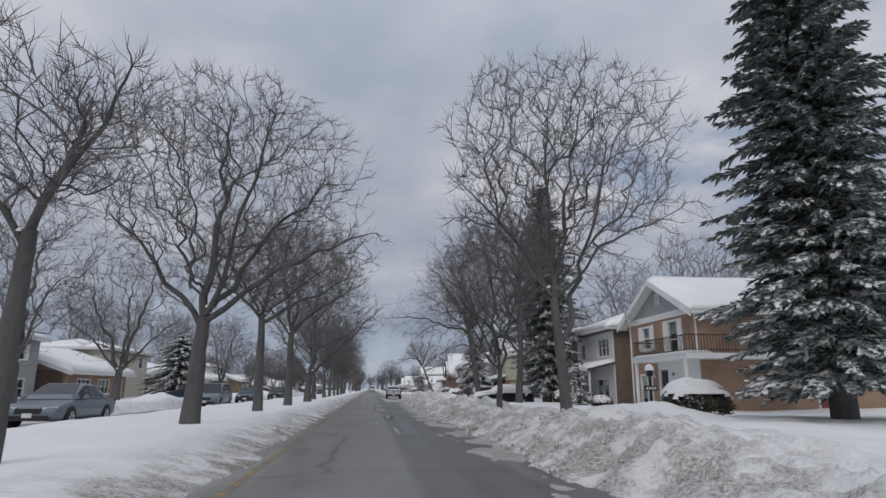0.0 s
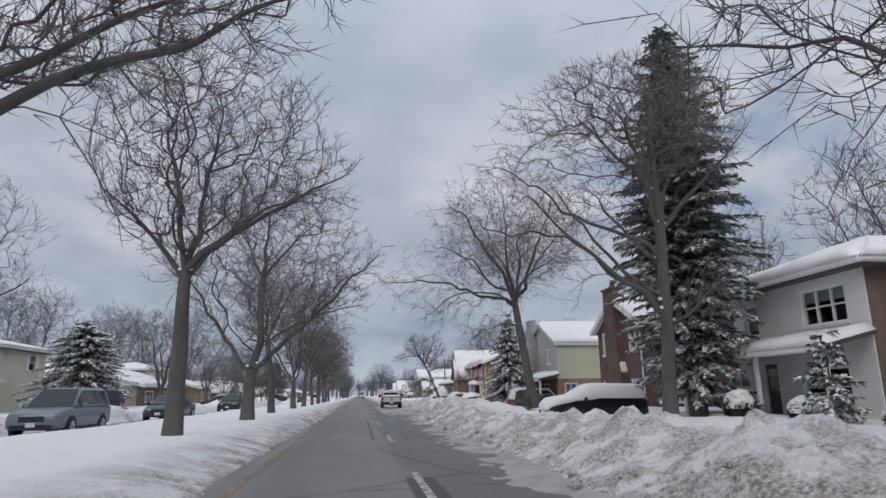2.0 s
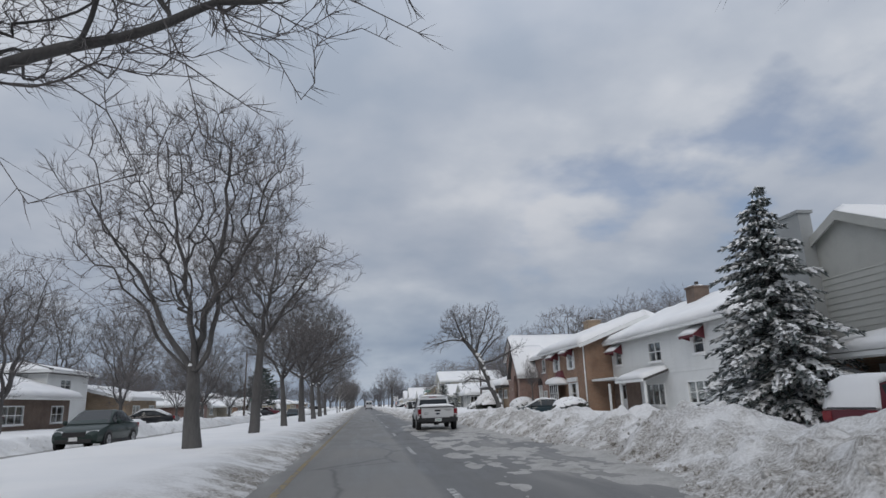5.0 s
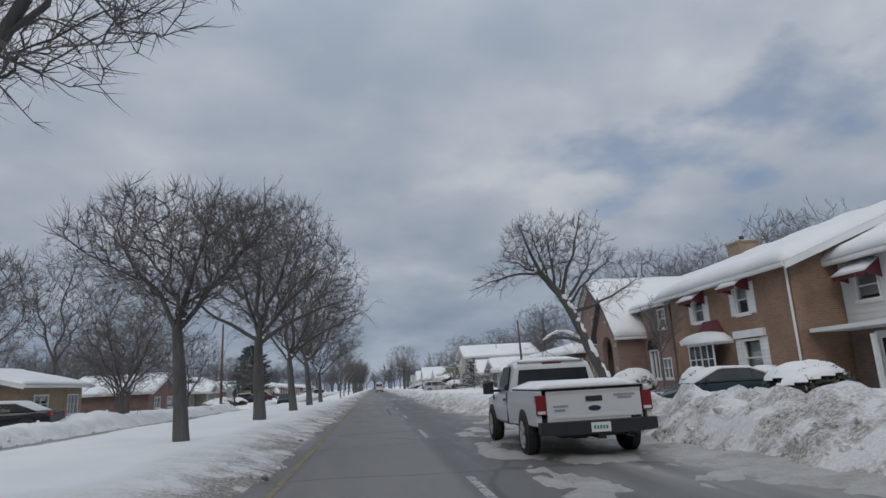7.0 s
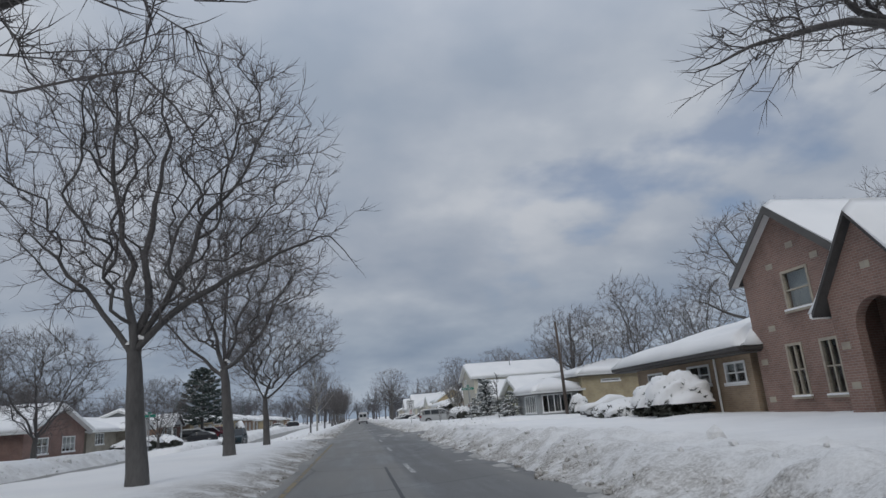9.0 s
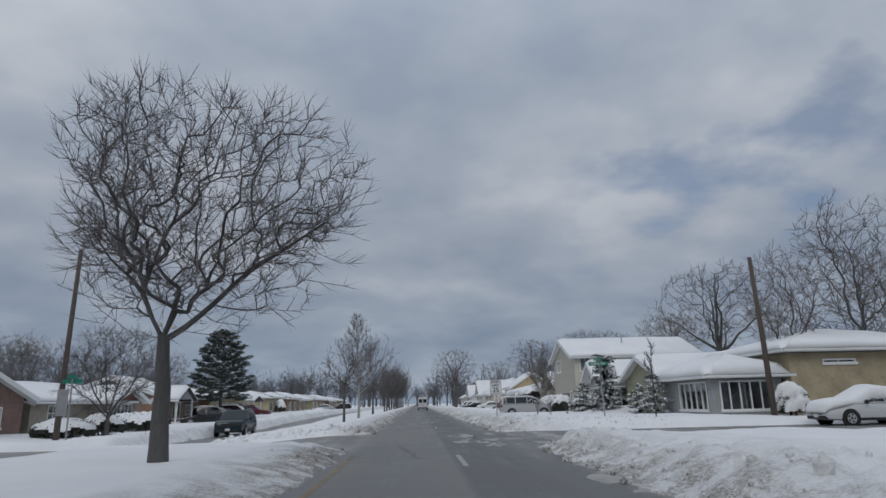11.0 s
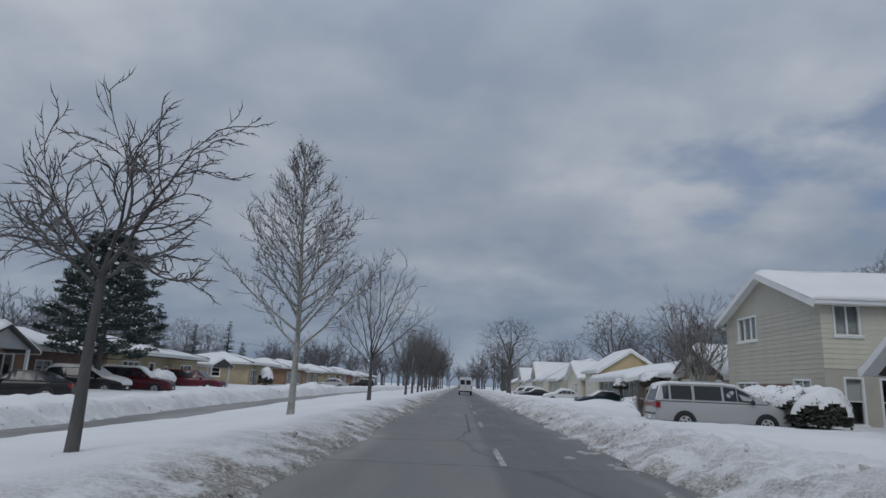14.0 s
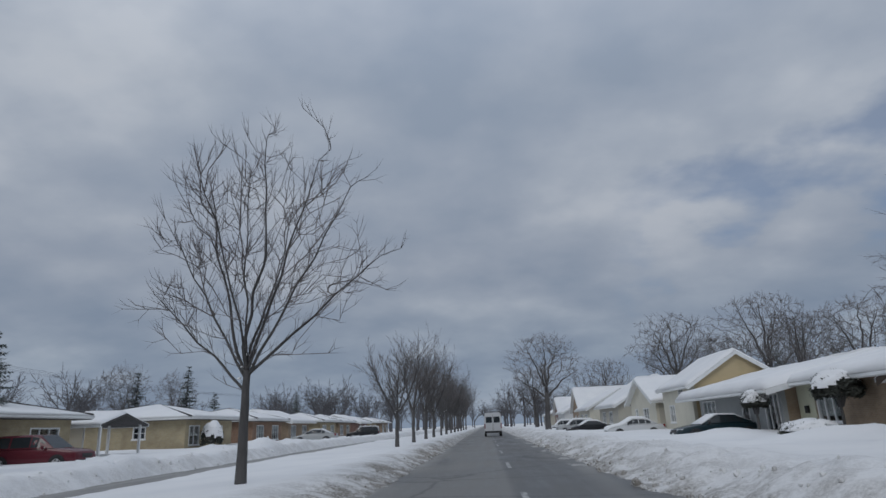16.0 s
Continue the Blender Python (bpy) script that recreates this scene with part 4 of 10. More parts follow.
        held[j] += 1
    # thickness from the shoots inwards
    m = len(P)
    tip, ex = style["tip"], 2.2
    area, kids = [0.0] * m, [[] for _ in range(m)]
    R_ = [0.0] * m
    for i in range(m - 1, -1, -1):
        R_[i] = max((area[i] or tip ** ex) ** (1 / ex), least[i])
        if up[i] >= 0:
            area[up[i]] += min(R_[i], 0.9 * (least[up[i]] or 1)) ** ex
            kids[up[i]].append(i)
    starts = [(-1, i) for i in range(m) if up[i] < 0]
    while starts:
        a, i = starts.pop()
        chain = [i] if a < 0 else [a, i]
        while kids[i]:
            best = max(kids[i], key=lambda c: (least[c] > 0, R_[c]))
            starts += [(i, c) for c in kids[i] if c != best]
            chain.append(best)
            i = best
        if len(chain) < 2:
            continue
        rad = [R_[c] for c in chain]
        if a >= 0:
            rad[0] = rad[1]
        line = [P[c] for c in chain]
        if rad[0] > 0.011 and len(line) > 2:
            # a smooth curve through the nodes
            soft, sr = [], []
            for j in range(len(line) - 1):
                p0, p1, p2, p3 = line[max(j - 1, 0)], line[j], line[j + 1], line[min(j + 2, len(line) - 1)]
                soft += [p1, (p1 + p2) * 0.5625 - (p0 + p3) * 0.0625]
                sr += [rad[j], (rad[j] + rad[j + 1]) / 2]
            line, rad = soft + [line[-1]], sr + [rad[-1]]
        (wood if rad[0] > 0.022 else twigs).tube(line, rad, 7 if rad[0] > 0.07 else 4 if rad[0] > 0.03 else 3)
    # shoots along the fine branches
    pull, reach, sh = style.get("shoot_pull", 0.16), style.get("reach", (0.18, 0.54)), style.get("shoots", 5)
    for i in range(1, m):
        if R_[i] > 0.034 or up[i] < 0:
            continue
        end = not kids[i]
        for k in range(sh + 2 if end else sh):
            t = 1.0 if end and k < 3 else rng.random()
            b = P[up[i]].lerp(P[i], t)
            d = turned(D[i], radians(rng.uniform(6, 40) if t == 1.0 else rng.uniform(28, 68)), rng)
            d.z += pull
            d.normalize()
            ln = rng.uniform(*reach)
            if ln > 0.42 or pull < 0:
                c = b + d * ln * 0.5
                d2 = Vector((d.x + rng.gauss(0, 0.18), d.y + rng.gauss(0, 0.18), d.z + pull * 1.2)).normalized()
                twigs.tube([b, c], [tip * 0.85, tip * 0.7], 3)
                spike(twigs, c, c + d2 * ln * 0.5, tip * 0.7)
                if ln > 0.5:
                    d3 = turned(d, radians(rng.uniform(25, 55)), rng)
                    spike(twigs, c, c + d3 * ln * 0.45, tip * 0.6)
            else:
                spike(twigs, b, b + d * ln, tip * 0.85)
    return wood, twigs, snow


def bare_tree(name, at, seed, trunk, r0, limbs, style, label, group="", bark=None, twig=None, with_snow=True, turn=0):
    e = thing(name, at, label, "tree", group)
    wood, twigs, snow = tree_shapes(seed, trunk, r0, limbs, style)
    part("trunk", wood, bark or M_BARK, e, smooth=True, world=False)
    part("crown", twigs, twig or M_TWIG, e, "fine bare grey-brown twigs", world=False)
    if with_snow and snow.v:
        part("snow", snow, M_SNOW, e, "clumps of snow in the forks", smooth=True, world=False, kind="stuff")
    e.rotation_euler.z = radians(turn)
    return e


def vase(rng, count, el=(48, 70), ln=(4.2, 5.6), top=2, start=1.6, th=(0.5, 0.72), az0=None):
    """Limbs spread all round the head of a trunk that has top + 1 points."""
    az0 = rng.uniform(0, 360) if az0 is None else az0
    return [(start + (top - start) * (k + 0.5) / count, az0 + 360 * k / count + rng.uniform(-25, 25), rng.uniform(*el), rng.uniform(*ln), rng.uniform(*th)) for k in range(count)]


def dome(top, left, right, low, deep=3.2, shift=0.0):
    """A rounded crown: its top, its reach to both sides and along the road, the height where it is widest; shift: its middle beside the foot."""
    return [("crown", top, left, right, low, deep, shift)]


STREET = "row of trees on the median"
MED = "tall leafless street tree standing in the snowy median"
R = random.Random(11)
# the median's row: fork height, trunk radius, lean, crown and the limbs that mark each tree
bare_tree("street_tree", (-4.7, 9.1, 0.3), 101, [(0, 0, -0.3), (0.05, 0.1, 1.8), (0.1, 0.1, 3.2)], 0.17, [(1.8, -2.0, 0.6, 5.5, -0.2, 0.6), (2.0, 1.5, -0.6, 5.7, -0.2, 0.66), (2.0, 0.3, 1.0, 5.9, 0.0, 0.6)] + dome(5.9, 2.7, 2.0, 4.7, 2.4), dict(ELM, points=480), MED, STREET)
bare_tree("street_tree", (-4.63, 18.4, 0.3), 102, [(0, 0, -0.3), (0.05, 0.1, 1.6), (0.12, 0.1, 3.0)], 0.27,
          [(1.9, 5.0, 0.4, 5.9, 0.7, 0.55), (2.0, 3.6, 1.0, 7.8, 0.4, 0.55), (2.0, 0.5, 0.3, 9.7, 0.0, 0.7), (1.7, -2.9, 0.2, 6.3, 0.5, 0.55), (2.0, 2.2, -1.4, 8.8, 0.0, 0.5)] + dome(10.4, 3.3, 5.2, 6.8, 3.8), ELM, MED, STREET)
bare_tree("street_tree", (-4.49, 28.2, 0.3), 103, [(0, 0, -0.3), (-0.03, 0.1, 2.0), (-0.08, 0.1, 4.0)], 0.22,
          [(1.9, 4.6, 0.3, 6.4, 0.4, 0.62), (2.0, 3.7, 0.8, 7.2, 0.6, 0.5), (2.0, -2.6, 0.2, 5.9, 0.6, 0.6), (2.0, 0.7, 0.4, 8.2, 0.0, 0.55), (2.0, -2.2, -0.4, 7.4, 0.3, 0.5)] + dome(8.8, 3.4, 4.9, 6.4, 3.6), ELM, MED, STREET)
bare_tree("street_tree", (-4.51, 38.5, 0.3), 104, [(0, 0, -0.3), (0.0, 0.1, 2.2), (-0.02, 0.1, 4.3)], 0.25,
          [(1.9, 3.0, 0.3, 7.0, 0.5, 0.55), (2.0, 4.5, 0.9, 7.8, 0.3, 0.58), (2.0, 0.6, 0.2, 9.4, 0.0, 0.6), (1.9, -2.4, 0.2, 6.8, 0.3, 0.55), (2.0, -0.6, -0.3, 9.2, 0.0, 0.55)] + dome(11.2, 3.2, 4.8, 7.4, 3.8), ELM, MED, STREET)
bare_tree("street_tree", (-4.36, 48.5, 0.3), 105, [(0, 0, -0.3), (0.05, 0.05, 1.2), (0.12, 0.05, 2.1)], 0.30,
          [(1.85, -2.9, 0.2, 6.4, -0.9, 0.62), (2.0, 0.5, 0.1, 9.4, -0.3, 0.92), (2.0, 5.8, 0.3, 7.6, -0.3, 0.62)] + [(2.0, 2.8, 0.9, 9.0, 0.0, 0.6, 1), (2.0, -1.6, 0.4, 9.4, 0.2, 0.55, 1), (2.0, 4.0, -1.0, 6.0, 0.4, 0.5, 1)]
          + dome(11.0, 4.7, 5.9, 6.8, 4.0), ELM, "large leafless street tree forking low in the snowy median", STREET)
bare_tree("street_tree", (-4.72, 59.1, 0.3), 106, [(0, 0, -0.3), (-0.15, 0.05, 1.9), (-0.45, 0.1, 4.1)], 0.22,
          [(2.0, 5.4, 0.3, 6.6, 0.7, 0.64), (1.95, -2.4, 0.1, 5.5, 0.3, 0.55), (2.0, -1.0, 0.2, 7.8, 0.0, 0.55), (2.0, 1.4, 0.6, 8.4, 0.3, 0.55), (2.0, -2.0, -0.3, 7.4, 0.3, 0.5)] + dome(9.6, 3.2, 5.4, 6.8, 3.6), ELM, MED, STREET)
bare_tree("street_tree", (-4.61, 69.9, 0.3), 107, [(0, 0, -0.3), (-0.03, 0.0, 1.0), (-0.05, 0.0, 2.0)], 0.24,
          [(1.9, -3.2, 0.1, 7.0, 0.0, 0.6), (2.0, 0.7, 0.1, 9.0, -0.4, 0.72), (2.0, 2.2, 0.5, 8.0, 0.2, 0.5), (1.9, -4.0, 0.4, 6.2, 0.3, 0.4), (2.0, -1.2, 0.6, 8.6, 0.2, 0.5)] + dome(9.7, 4.2, 3.1, 7.0, 3.4), ELM,
          "leafless street tree with two stems in the snowy median", STREET)
bare_tree("street_tree", (-4.7, 79.8, 0.3), 108, [(0, 0, -0.3), (0.1, 0.0, 1.9), (0.2, 0.0, 3.7)], 0.22, [(1.8, -1.8, 0.4, 7.2, -0.1, 0.62), (2.0, 2.6, -0.3, 7.6, -0.2, 0.66), (2.0, 0.6, 0.8, 8.6, 0.0, 0.62)] + dome(8.8, 2.9, 4.4, 6.4, 3.3), ELM, MED, STREET)
bare_tree("street_tree", (-4.56, 89.0, 0.3), 109, [(0, 0, -0.3), (-0.1, 0.0, 1.4), (-0.2, 0.0, 2.7)], 0.18,
          [(1.9, 2.0, 0.3, 5.4, 0.2, 0.6), (2.0, 0.6, 0.2, 5.9, 0.0, 0.6), (1.9, -2.0, 0.2, 5.1, 0.2, 0.6)] + dome(6.1, 3.3, 2.7, 4.6, 2.8), dict(ELM, points=1250), MED, STREET)
bare_tree("street_tree", (-4.57, 99.0, 0.3), 110, [(0, 0, -0.3), (-0.05, 0.0, 1.8), (-0.05, 0.0, 3.2)], 0.24,
          [(1.9, -4.4, 0.2, 5.4, 0.4, 0.55), (1.8, 3.9, 0.3, 4.8, 0.6, 0.58), (2.0, 0.1, 0.1, 9.6, 0.0, 0.75), (2.0, 2.6, 0.4, 6.2, 0.4, 0.5), (2.0, 1.8, -0.6, 8.2, 0.2, 0.5), (2.0, -1.6, 0.6, 8.4, 0.2, 0.5)] + dome(9.2, 3.9, 3.3, 6.2, 3.4), ELM, MED, STREET)
bare_tree("street_tree", (-4.49, 108.7, 0.3), 111, [(0, 0, -0.3), (-0.1, 0.0, 1.5), (-0.2, 0.0, 2.7)], 0.22,
          [(1.8, 0.2, 0.2, 9.2, 0.0, 0.7), (2.0, -0.9, 0.0, 9.0, 0.2, 0.6), (2.0, 4.3, 0.3, 5.4, 0.8, 0.6), (2.0, 2.8, 0.6, 8.8, 0.0, 0.55), (1.9, -2.8, 0.3, 5.8, 0.3, 0.5)] + dome(10.0, 3.4, 4.6, 6.0, 3.5), ELM, MED, STREET)
bare_tree("street_tree", (-4.62, 118.8, 0.3), 112, [(0, 0, -0.3), (-0.1, 0.0, 1.6), (-0.25, 0.0, 3.1)], 0.22,
          [(1.8, -3.3, 0.3, 5.9, -0.2, 0.5), (2.0, 2.8, 0.3, 7.4, -0.3, 0.55), (2.0, -0.4, 0.2, 8.2, 0.0, 0.55), (2.0, 1.2, 0.6, 8.4, -0.1, 0.5), (2.0, -1.8, 0.5, 7.8, -0.1, 0.5)] + dome(9.3, 4.0, 3.9, 6.0, 3.6), ELM, MED, STREET)
bare_tree("street_tree", (-4.7, 128.9, 0.3), 113, [(0, 0, -0.3), (-0.05, 0.0, 1.4), (-0.1, 0.0, 2.4)], 0.18, [(1.9, 3.2, 0.2, 5.0, 0.2, 0.55), (1.9, -2.0, 0.2, 4.8, 0.2, 0.5)] + dome(7.6, 2.3, 4.0, 5.2, 3.0), ELM, MED, STREET)
# young trees past the crossing
bare_tree("young_tree", (-4.53, 157.6, 0.3), 120, [(0, 0, -0.3), (0.02, 0, 1.2), (0.05, 0, 2.3)], 0.085,
          [(1.8, -95, 28, 2.3, 0.55), (1.9, -70, 50, 2.8, 0.6), (2.0, -15, 72, 2.9, 0.6), (2.0, 65, 58, 2.9, 0.65), (1.9, 100, 30, 2.3, 0.5), (1.9, 180, 45, 2.2, 0.5), (2.0, 130, 62, 2.4, 0.5)],
          dict(SMALL, scale=0.70, kids=(8, 5, 3), crook=(0.17, 0.22, 0.24, 0.2), pull=(0.02, 0.0, 0.0, 0), tip=0.009), "young leafless tree with crooked twigs on the snowy median", STREET)


def plane_tree_at(at, seed, height, fork, wide, label, group):
    """A young plane tree: one straight stem to the tip and rising limbs that shorten upwards, with alternate twigs along them."""
    rng = random.Random(seed)
    e = thing("plane_tree", at, label, "tree", group)
    wood, twigs = Shape(), Shape()

    def stem(z):
        q = z / height
        return Vector((-0.22 * q + 0.05 * math.sin(5 * q), 0.06 * math.sin(4 * q), z))

    n = 26
    wood.tube([stem(-0.3 + (height + 0.3) * i / n) for i in range(n + 1)], [0.098 * (1 - i / n) ** 0.9 + 0.008 + 0.03 * math.exp(-i / 1.2) for i in range(n + 1)], 10)
    for k in range(52):
        q = ((k + rng.uniform(0.0, 0.7)) / 52) ** 0.9
        z0 = fork + (height - 0.5 - fork) * q
        out = wide * ((1 - q) ** 0.95 * 0.98 + 0.06) * rng.uniform(0.74, 1.05)
        a = 2.4 * k + rng.uniform(-0.35, 0.35)
        p0 = stem(z0)
        end = p0 + Vector((out * math.cos(a), out * math.sin(a), out * rng.uniform(0.66, 1.0) + 0.35))
        path = limb_path(rng, p0, end, -0.10 * out, 0.05)
        m = len(path) - 1
        r = 0.036 * (1 - q) + 0.010
        rads = [r + (0.006 - r) * (i / m) ** 0.8 for i in range(m + 1)]
        wood.tube(path, rads, 5)
        L = (end - p0).length
        count = int(5 + 5.5 * L)
        for j in range(count):
            t = 0.22 + 0.78 * (j + rng.random()) / count
            i = min(int(t * m), m - 1)
            b = path[i].lerp(path[i + 1], t * m - i)
            d = turned((path[i + 1] - path[i]).normalized(), radians(rng.uniform(22, 52)), rng)
            if d.z < -0.05:
                d.z *= -0.5
            ln = (0.30 + 0.75 * (1 - t)) * rng.uniform(0.6, 1.25) * min(1.0, 0.45 + L / 2.6)
            c = b + d * ln * 0.5
            d2 = (d + Vector((rng.gauss(0, 0.12), rng.gauss(0, 0.12), 0.22))).normalized()
            f = c + d2 * ln * 0.5
            twigs.tube([b, c, f], [0.009, 0.007, 0.005], 3)
            for s_ in range(rng.randint(2, 5)):
                u = rng.uniform(0.25, 1.0)
                w = b.lerp(c, u * 2) if u < 0.5 else c.lerp(f, u * 2 - 1)
                d3 = turned(d2, radians(rng.uniform(20, 55)), rng)
                spike(twigs, w, w + Vector((d3.x, d3.y, d3.z + 0.25)).normalized() * rng.uniform(0.14, 0.42), 0.006)
    part("trunk", wood, M_GREYBARK, e, smooth=True, world=False)
    part("crown", twigs, M_TWIG, e, "fine bare grey-brown twigs", world=False)
    return e


plane_tree_at((-4.54, 168.1, 0.3), 121, 8.3, 1.75, 2.85, "pyramid-shaped leafless plane tree with hanging seed balls", STREET)
bare_tree("young_tree", (-4.48, 183.7, 0.3), 122, [(0, 0, -0.3), (0.0, 0, 1.2), (0.03, 0, 2.3)], 0.115,
          [(1.6, -2.5, 0.2, 4.3, 0.0, 0.5), (1.8, -2.2, 0.5, 6.0, -0.3, 0.5), (1.8, 2.5, -0.5, 6.4, -0.3, 0.5), (1.9, -1.4, 0.4, 7.0, -0.2, 0.6), (2.0, 0.2, 0.1, 8.0, 0.0, 0.66), (2.0, 1.4, 0.3, 7.4, -0.2, 0.6), (1.9, 3.1, 0.1, 4.9, 0.0, 0.5), (2.0, 0.4, 1.8, 6.8, -0.2, 0.5), (2.0, -0.5, -1.8, 6.6, -0.2, 0.5), (2.0, -0.6, 0.9, 7.6, -0.1, 0.5)],
          dict(SMALL, points=330, halo=0.13, lift=0.8, straight=0.5, shoots=3, reach=(0.25, 0.75), shoot_pull=0.35, crook=(0.10, 0.15, 0.18, 0.2), tip=0.008), "young leafless tree with upswept twigs on the snowy median", STREET)
bare_tree("young_tree", (-4.4, 206.0, 0.3), 123, [(0, 0, -0.3), (0.0, 0, 1.0), (0.03, 0, 1.8)], 0.12, vase(R, 7, (45, 72), (3.0, 3.8), 2, 1.6), SMALL, "small leafless tree on the snowy median", STREET)
rows_far = bare_tree("young_tree", (-4.5, 215.0, 0.3), 124, [(0, 0, -0.3), (0.0, 0, 1.0), (0.03, 0, 2.2)], 0.13, vase(R, 8, (50, 78), (3.4, 4.2), 2, 1.6), dict(SMALL, kids=(8, 5, 5)), "small leafless tree on the snowy median", STREET)
for k, (y, s) in enumerate(((224, 1.05), (232, 1.1), (242, 0.95), (251, 1.2), (262, 1.1), (273, 1.3), (285, 1.2), (298, 1.4), (312, 1.3), (330, 1.5))):
    c = copy_thing(rows_far, pose(-4.5, y, 0.3, 0, 0, 77 * k))
    c.scale = (s, s, s)
# seed balls of the plane tree
rngb = random.Random(5)
balls = Shape()
plane_tree = bpy.data.objects["plane_tree"]
tips = [v.co for v in [o for o in plane_tree.children if o.name.startswith("crown")][0].data.vertices]
for k in range(460):
    q = tips[rngb.randrange(len(tips))] - Vector((0, 0, 0.045))
    s = 0.028
    balls.add([q + Vector((0, 0, s)), q + Vector((s, 0, 0)), q + Vector((0, s, 0)), q + Vector((-s, 0, 0)), q + Vector((0, -s, 0)), q - Vector((0, 0, s))],
              [(0, 1, 2), (0, 2, 3), (0, 3, 4), (0, 4, 1), (5, 2, 1), (5, 3, 2), (5, 4, 3), (5, 1, 4)])
part("seed_cluster", balls, M_SEED, plane_tree, "small brown seed balls", world=False, kind="stuff")

# trees on the verge and lawns beside the carriageway
VERGE = "bare trees on the verge"
bare_tree("verge_tree", (5.2, 15.5, 0.4), 131, [(0, 0, -0.3), (-0.12, 0, 1.4), (-0.28, 0, 3.2)], 0.16,
          [(2.0, -0.3, 0.2, 8.6, 0.0, 0.65), (1.35, 1.5, 0.2, 7.8, -1.0, 0.75), (2.0, -2.8, 0.4, 6.6, 0.3, 0.55), (2.0, -2.9, -0.3, 5.6, 0.5, 0.45), (2.0, 3.8, 0.4, 6.2, 0.4, 0.5), (2.0, 0.8, 0.6, 9.2, 0.0, 0.6)]
          + dome(9.9, 3.5, 3.7, 6.8, 3.2), dict(ELM, points=1500), "leafless tree with several stems on the snowy verge", VERGE)
bare_tree("verge_tree", (5.0, 23.2, 0.4), 132, [(0, 0, -0.3), (0.05, 0, 1.0), (0.08, 0, 1.6)], 0.12,
          [(1.9, -1.3, 0.1, 3.0, 0.2, 0.5), (2.0, -0.6, 0.1, 6.8, 0.2, 0.7), (2.0, 1.2, 0.2, 7.0, -0.7, 0.7), (2.0, -2.2, 0.3, 6.0, 0.4, 0.5), (2.0, -1.4, 4.4, 5.0, 0.7, 0.5), (2.0, 0.4, 4.2, 4.8, 0.7, 0.45)] + dome(7.5, 2.6, 2.4, 5.0, 3.2), dict(ELM, points=1300), "leafless tree with a low snow-filled fork on the verge", VERGE)
bare_tree("lawn_tree", (9.7, 39.9, 0.4), 133, [(0, 0, -0.3), (0.1, 0, 1.6), (0.2, 0, 3.2), (0.25, 0, 6.0), (0.2, 0, 8.0)], 0.24,
          [(1.8, 2.6, 0.1, 4.6, -0.3, 0.42), (2.0, -4.4, 0.2, 7.4, -0.2, 0.55), (2.1, -3.6, 0.6, 8.2, -0.6, 0.45), (3.0, 4.0, 0.3, 10.0, 0.0, 0.6), (4.0, 0.4, 0.1, 11.6, 0.0, 0.7), (3.6, -2.4, 0.3, 10.4, 0.2, 0.55), (3.2, 2.0, 1.4, 9.6, 0.2, 0.5), (2.2, -6.3, -0.3, 6.4, 0.9, 0.42), (2.6, -5.6, 0.5, 8.6, 0.5, 0.42),
           (3.0, -1.4, -1.6, 9.0, 0.3, 0.45), (3.4, 0.8, 2.6, 9.8, 0.2, 0.5), (2.6, -1.2, 2.6, 8.4, 0.2, 0.45)] + dome(12.2, 5.4, 3.6, 8.2, 3.4), dict(ELM, points=2000), "tall leafless tree with a long low limb on the lawn", VERGE)
bare_tree("lawn_tree", (10.05, 56.4, 0.35), 134, [(0, 0, -0.3), (-0.25, 0, 1.8), (-0.6, 0, 4.0), (-0.9, 0, 6.0)], 0.30,
          [(2.95, -8.9, 0.3, 7.6, 0.8, 0.55), (2.9, -6.6, -0.4, 5.6, 1.5, 0.36), (2.35, -3.7, 0.2, 4.1, 0.8, 0.28), (3.0, -4.9, 0.3, 12.6, 1.0, 0.62), (3.0, -1.6, 0.2, 13.4, 0.0, 0.5), (3.0, 2.0, 0.2, 13.2, -0.3, 0.66), (3.0, 3.0, 0.4, 9.4, 2.2, 0.42), (3.0, -5.9, 0.4, 9.6, 1.9, 0.42),
           (3.0, -2.6, 2.8, 11.0, 0.8, 0.42), (3.0, 0.8, 3.0, 11.0, 0.9, 0.42), (3.0, -0.5, -3.0, 10.6, 1.2, 0.42), (3.0, -3.2, -2.4, 9.4, 1.4, 0.38), (3.0, 2.2, -2.0, 10.8, 1.0, 0.40)] + dome(14.4, 5.2, 5.1, 9.4, 4.4, -0.9),
          DROOP, "big leaning leafless tree with a long limb and hanging twigs", VERGE)
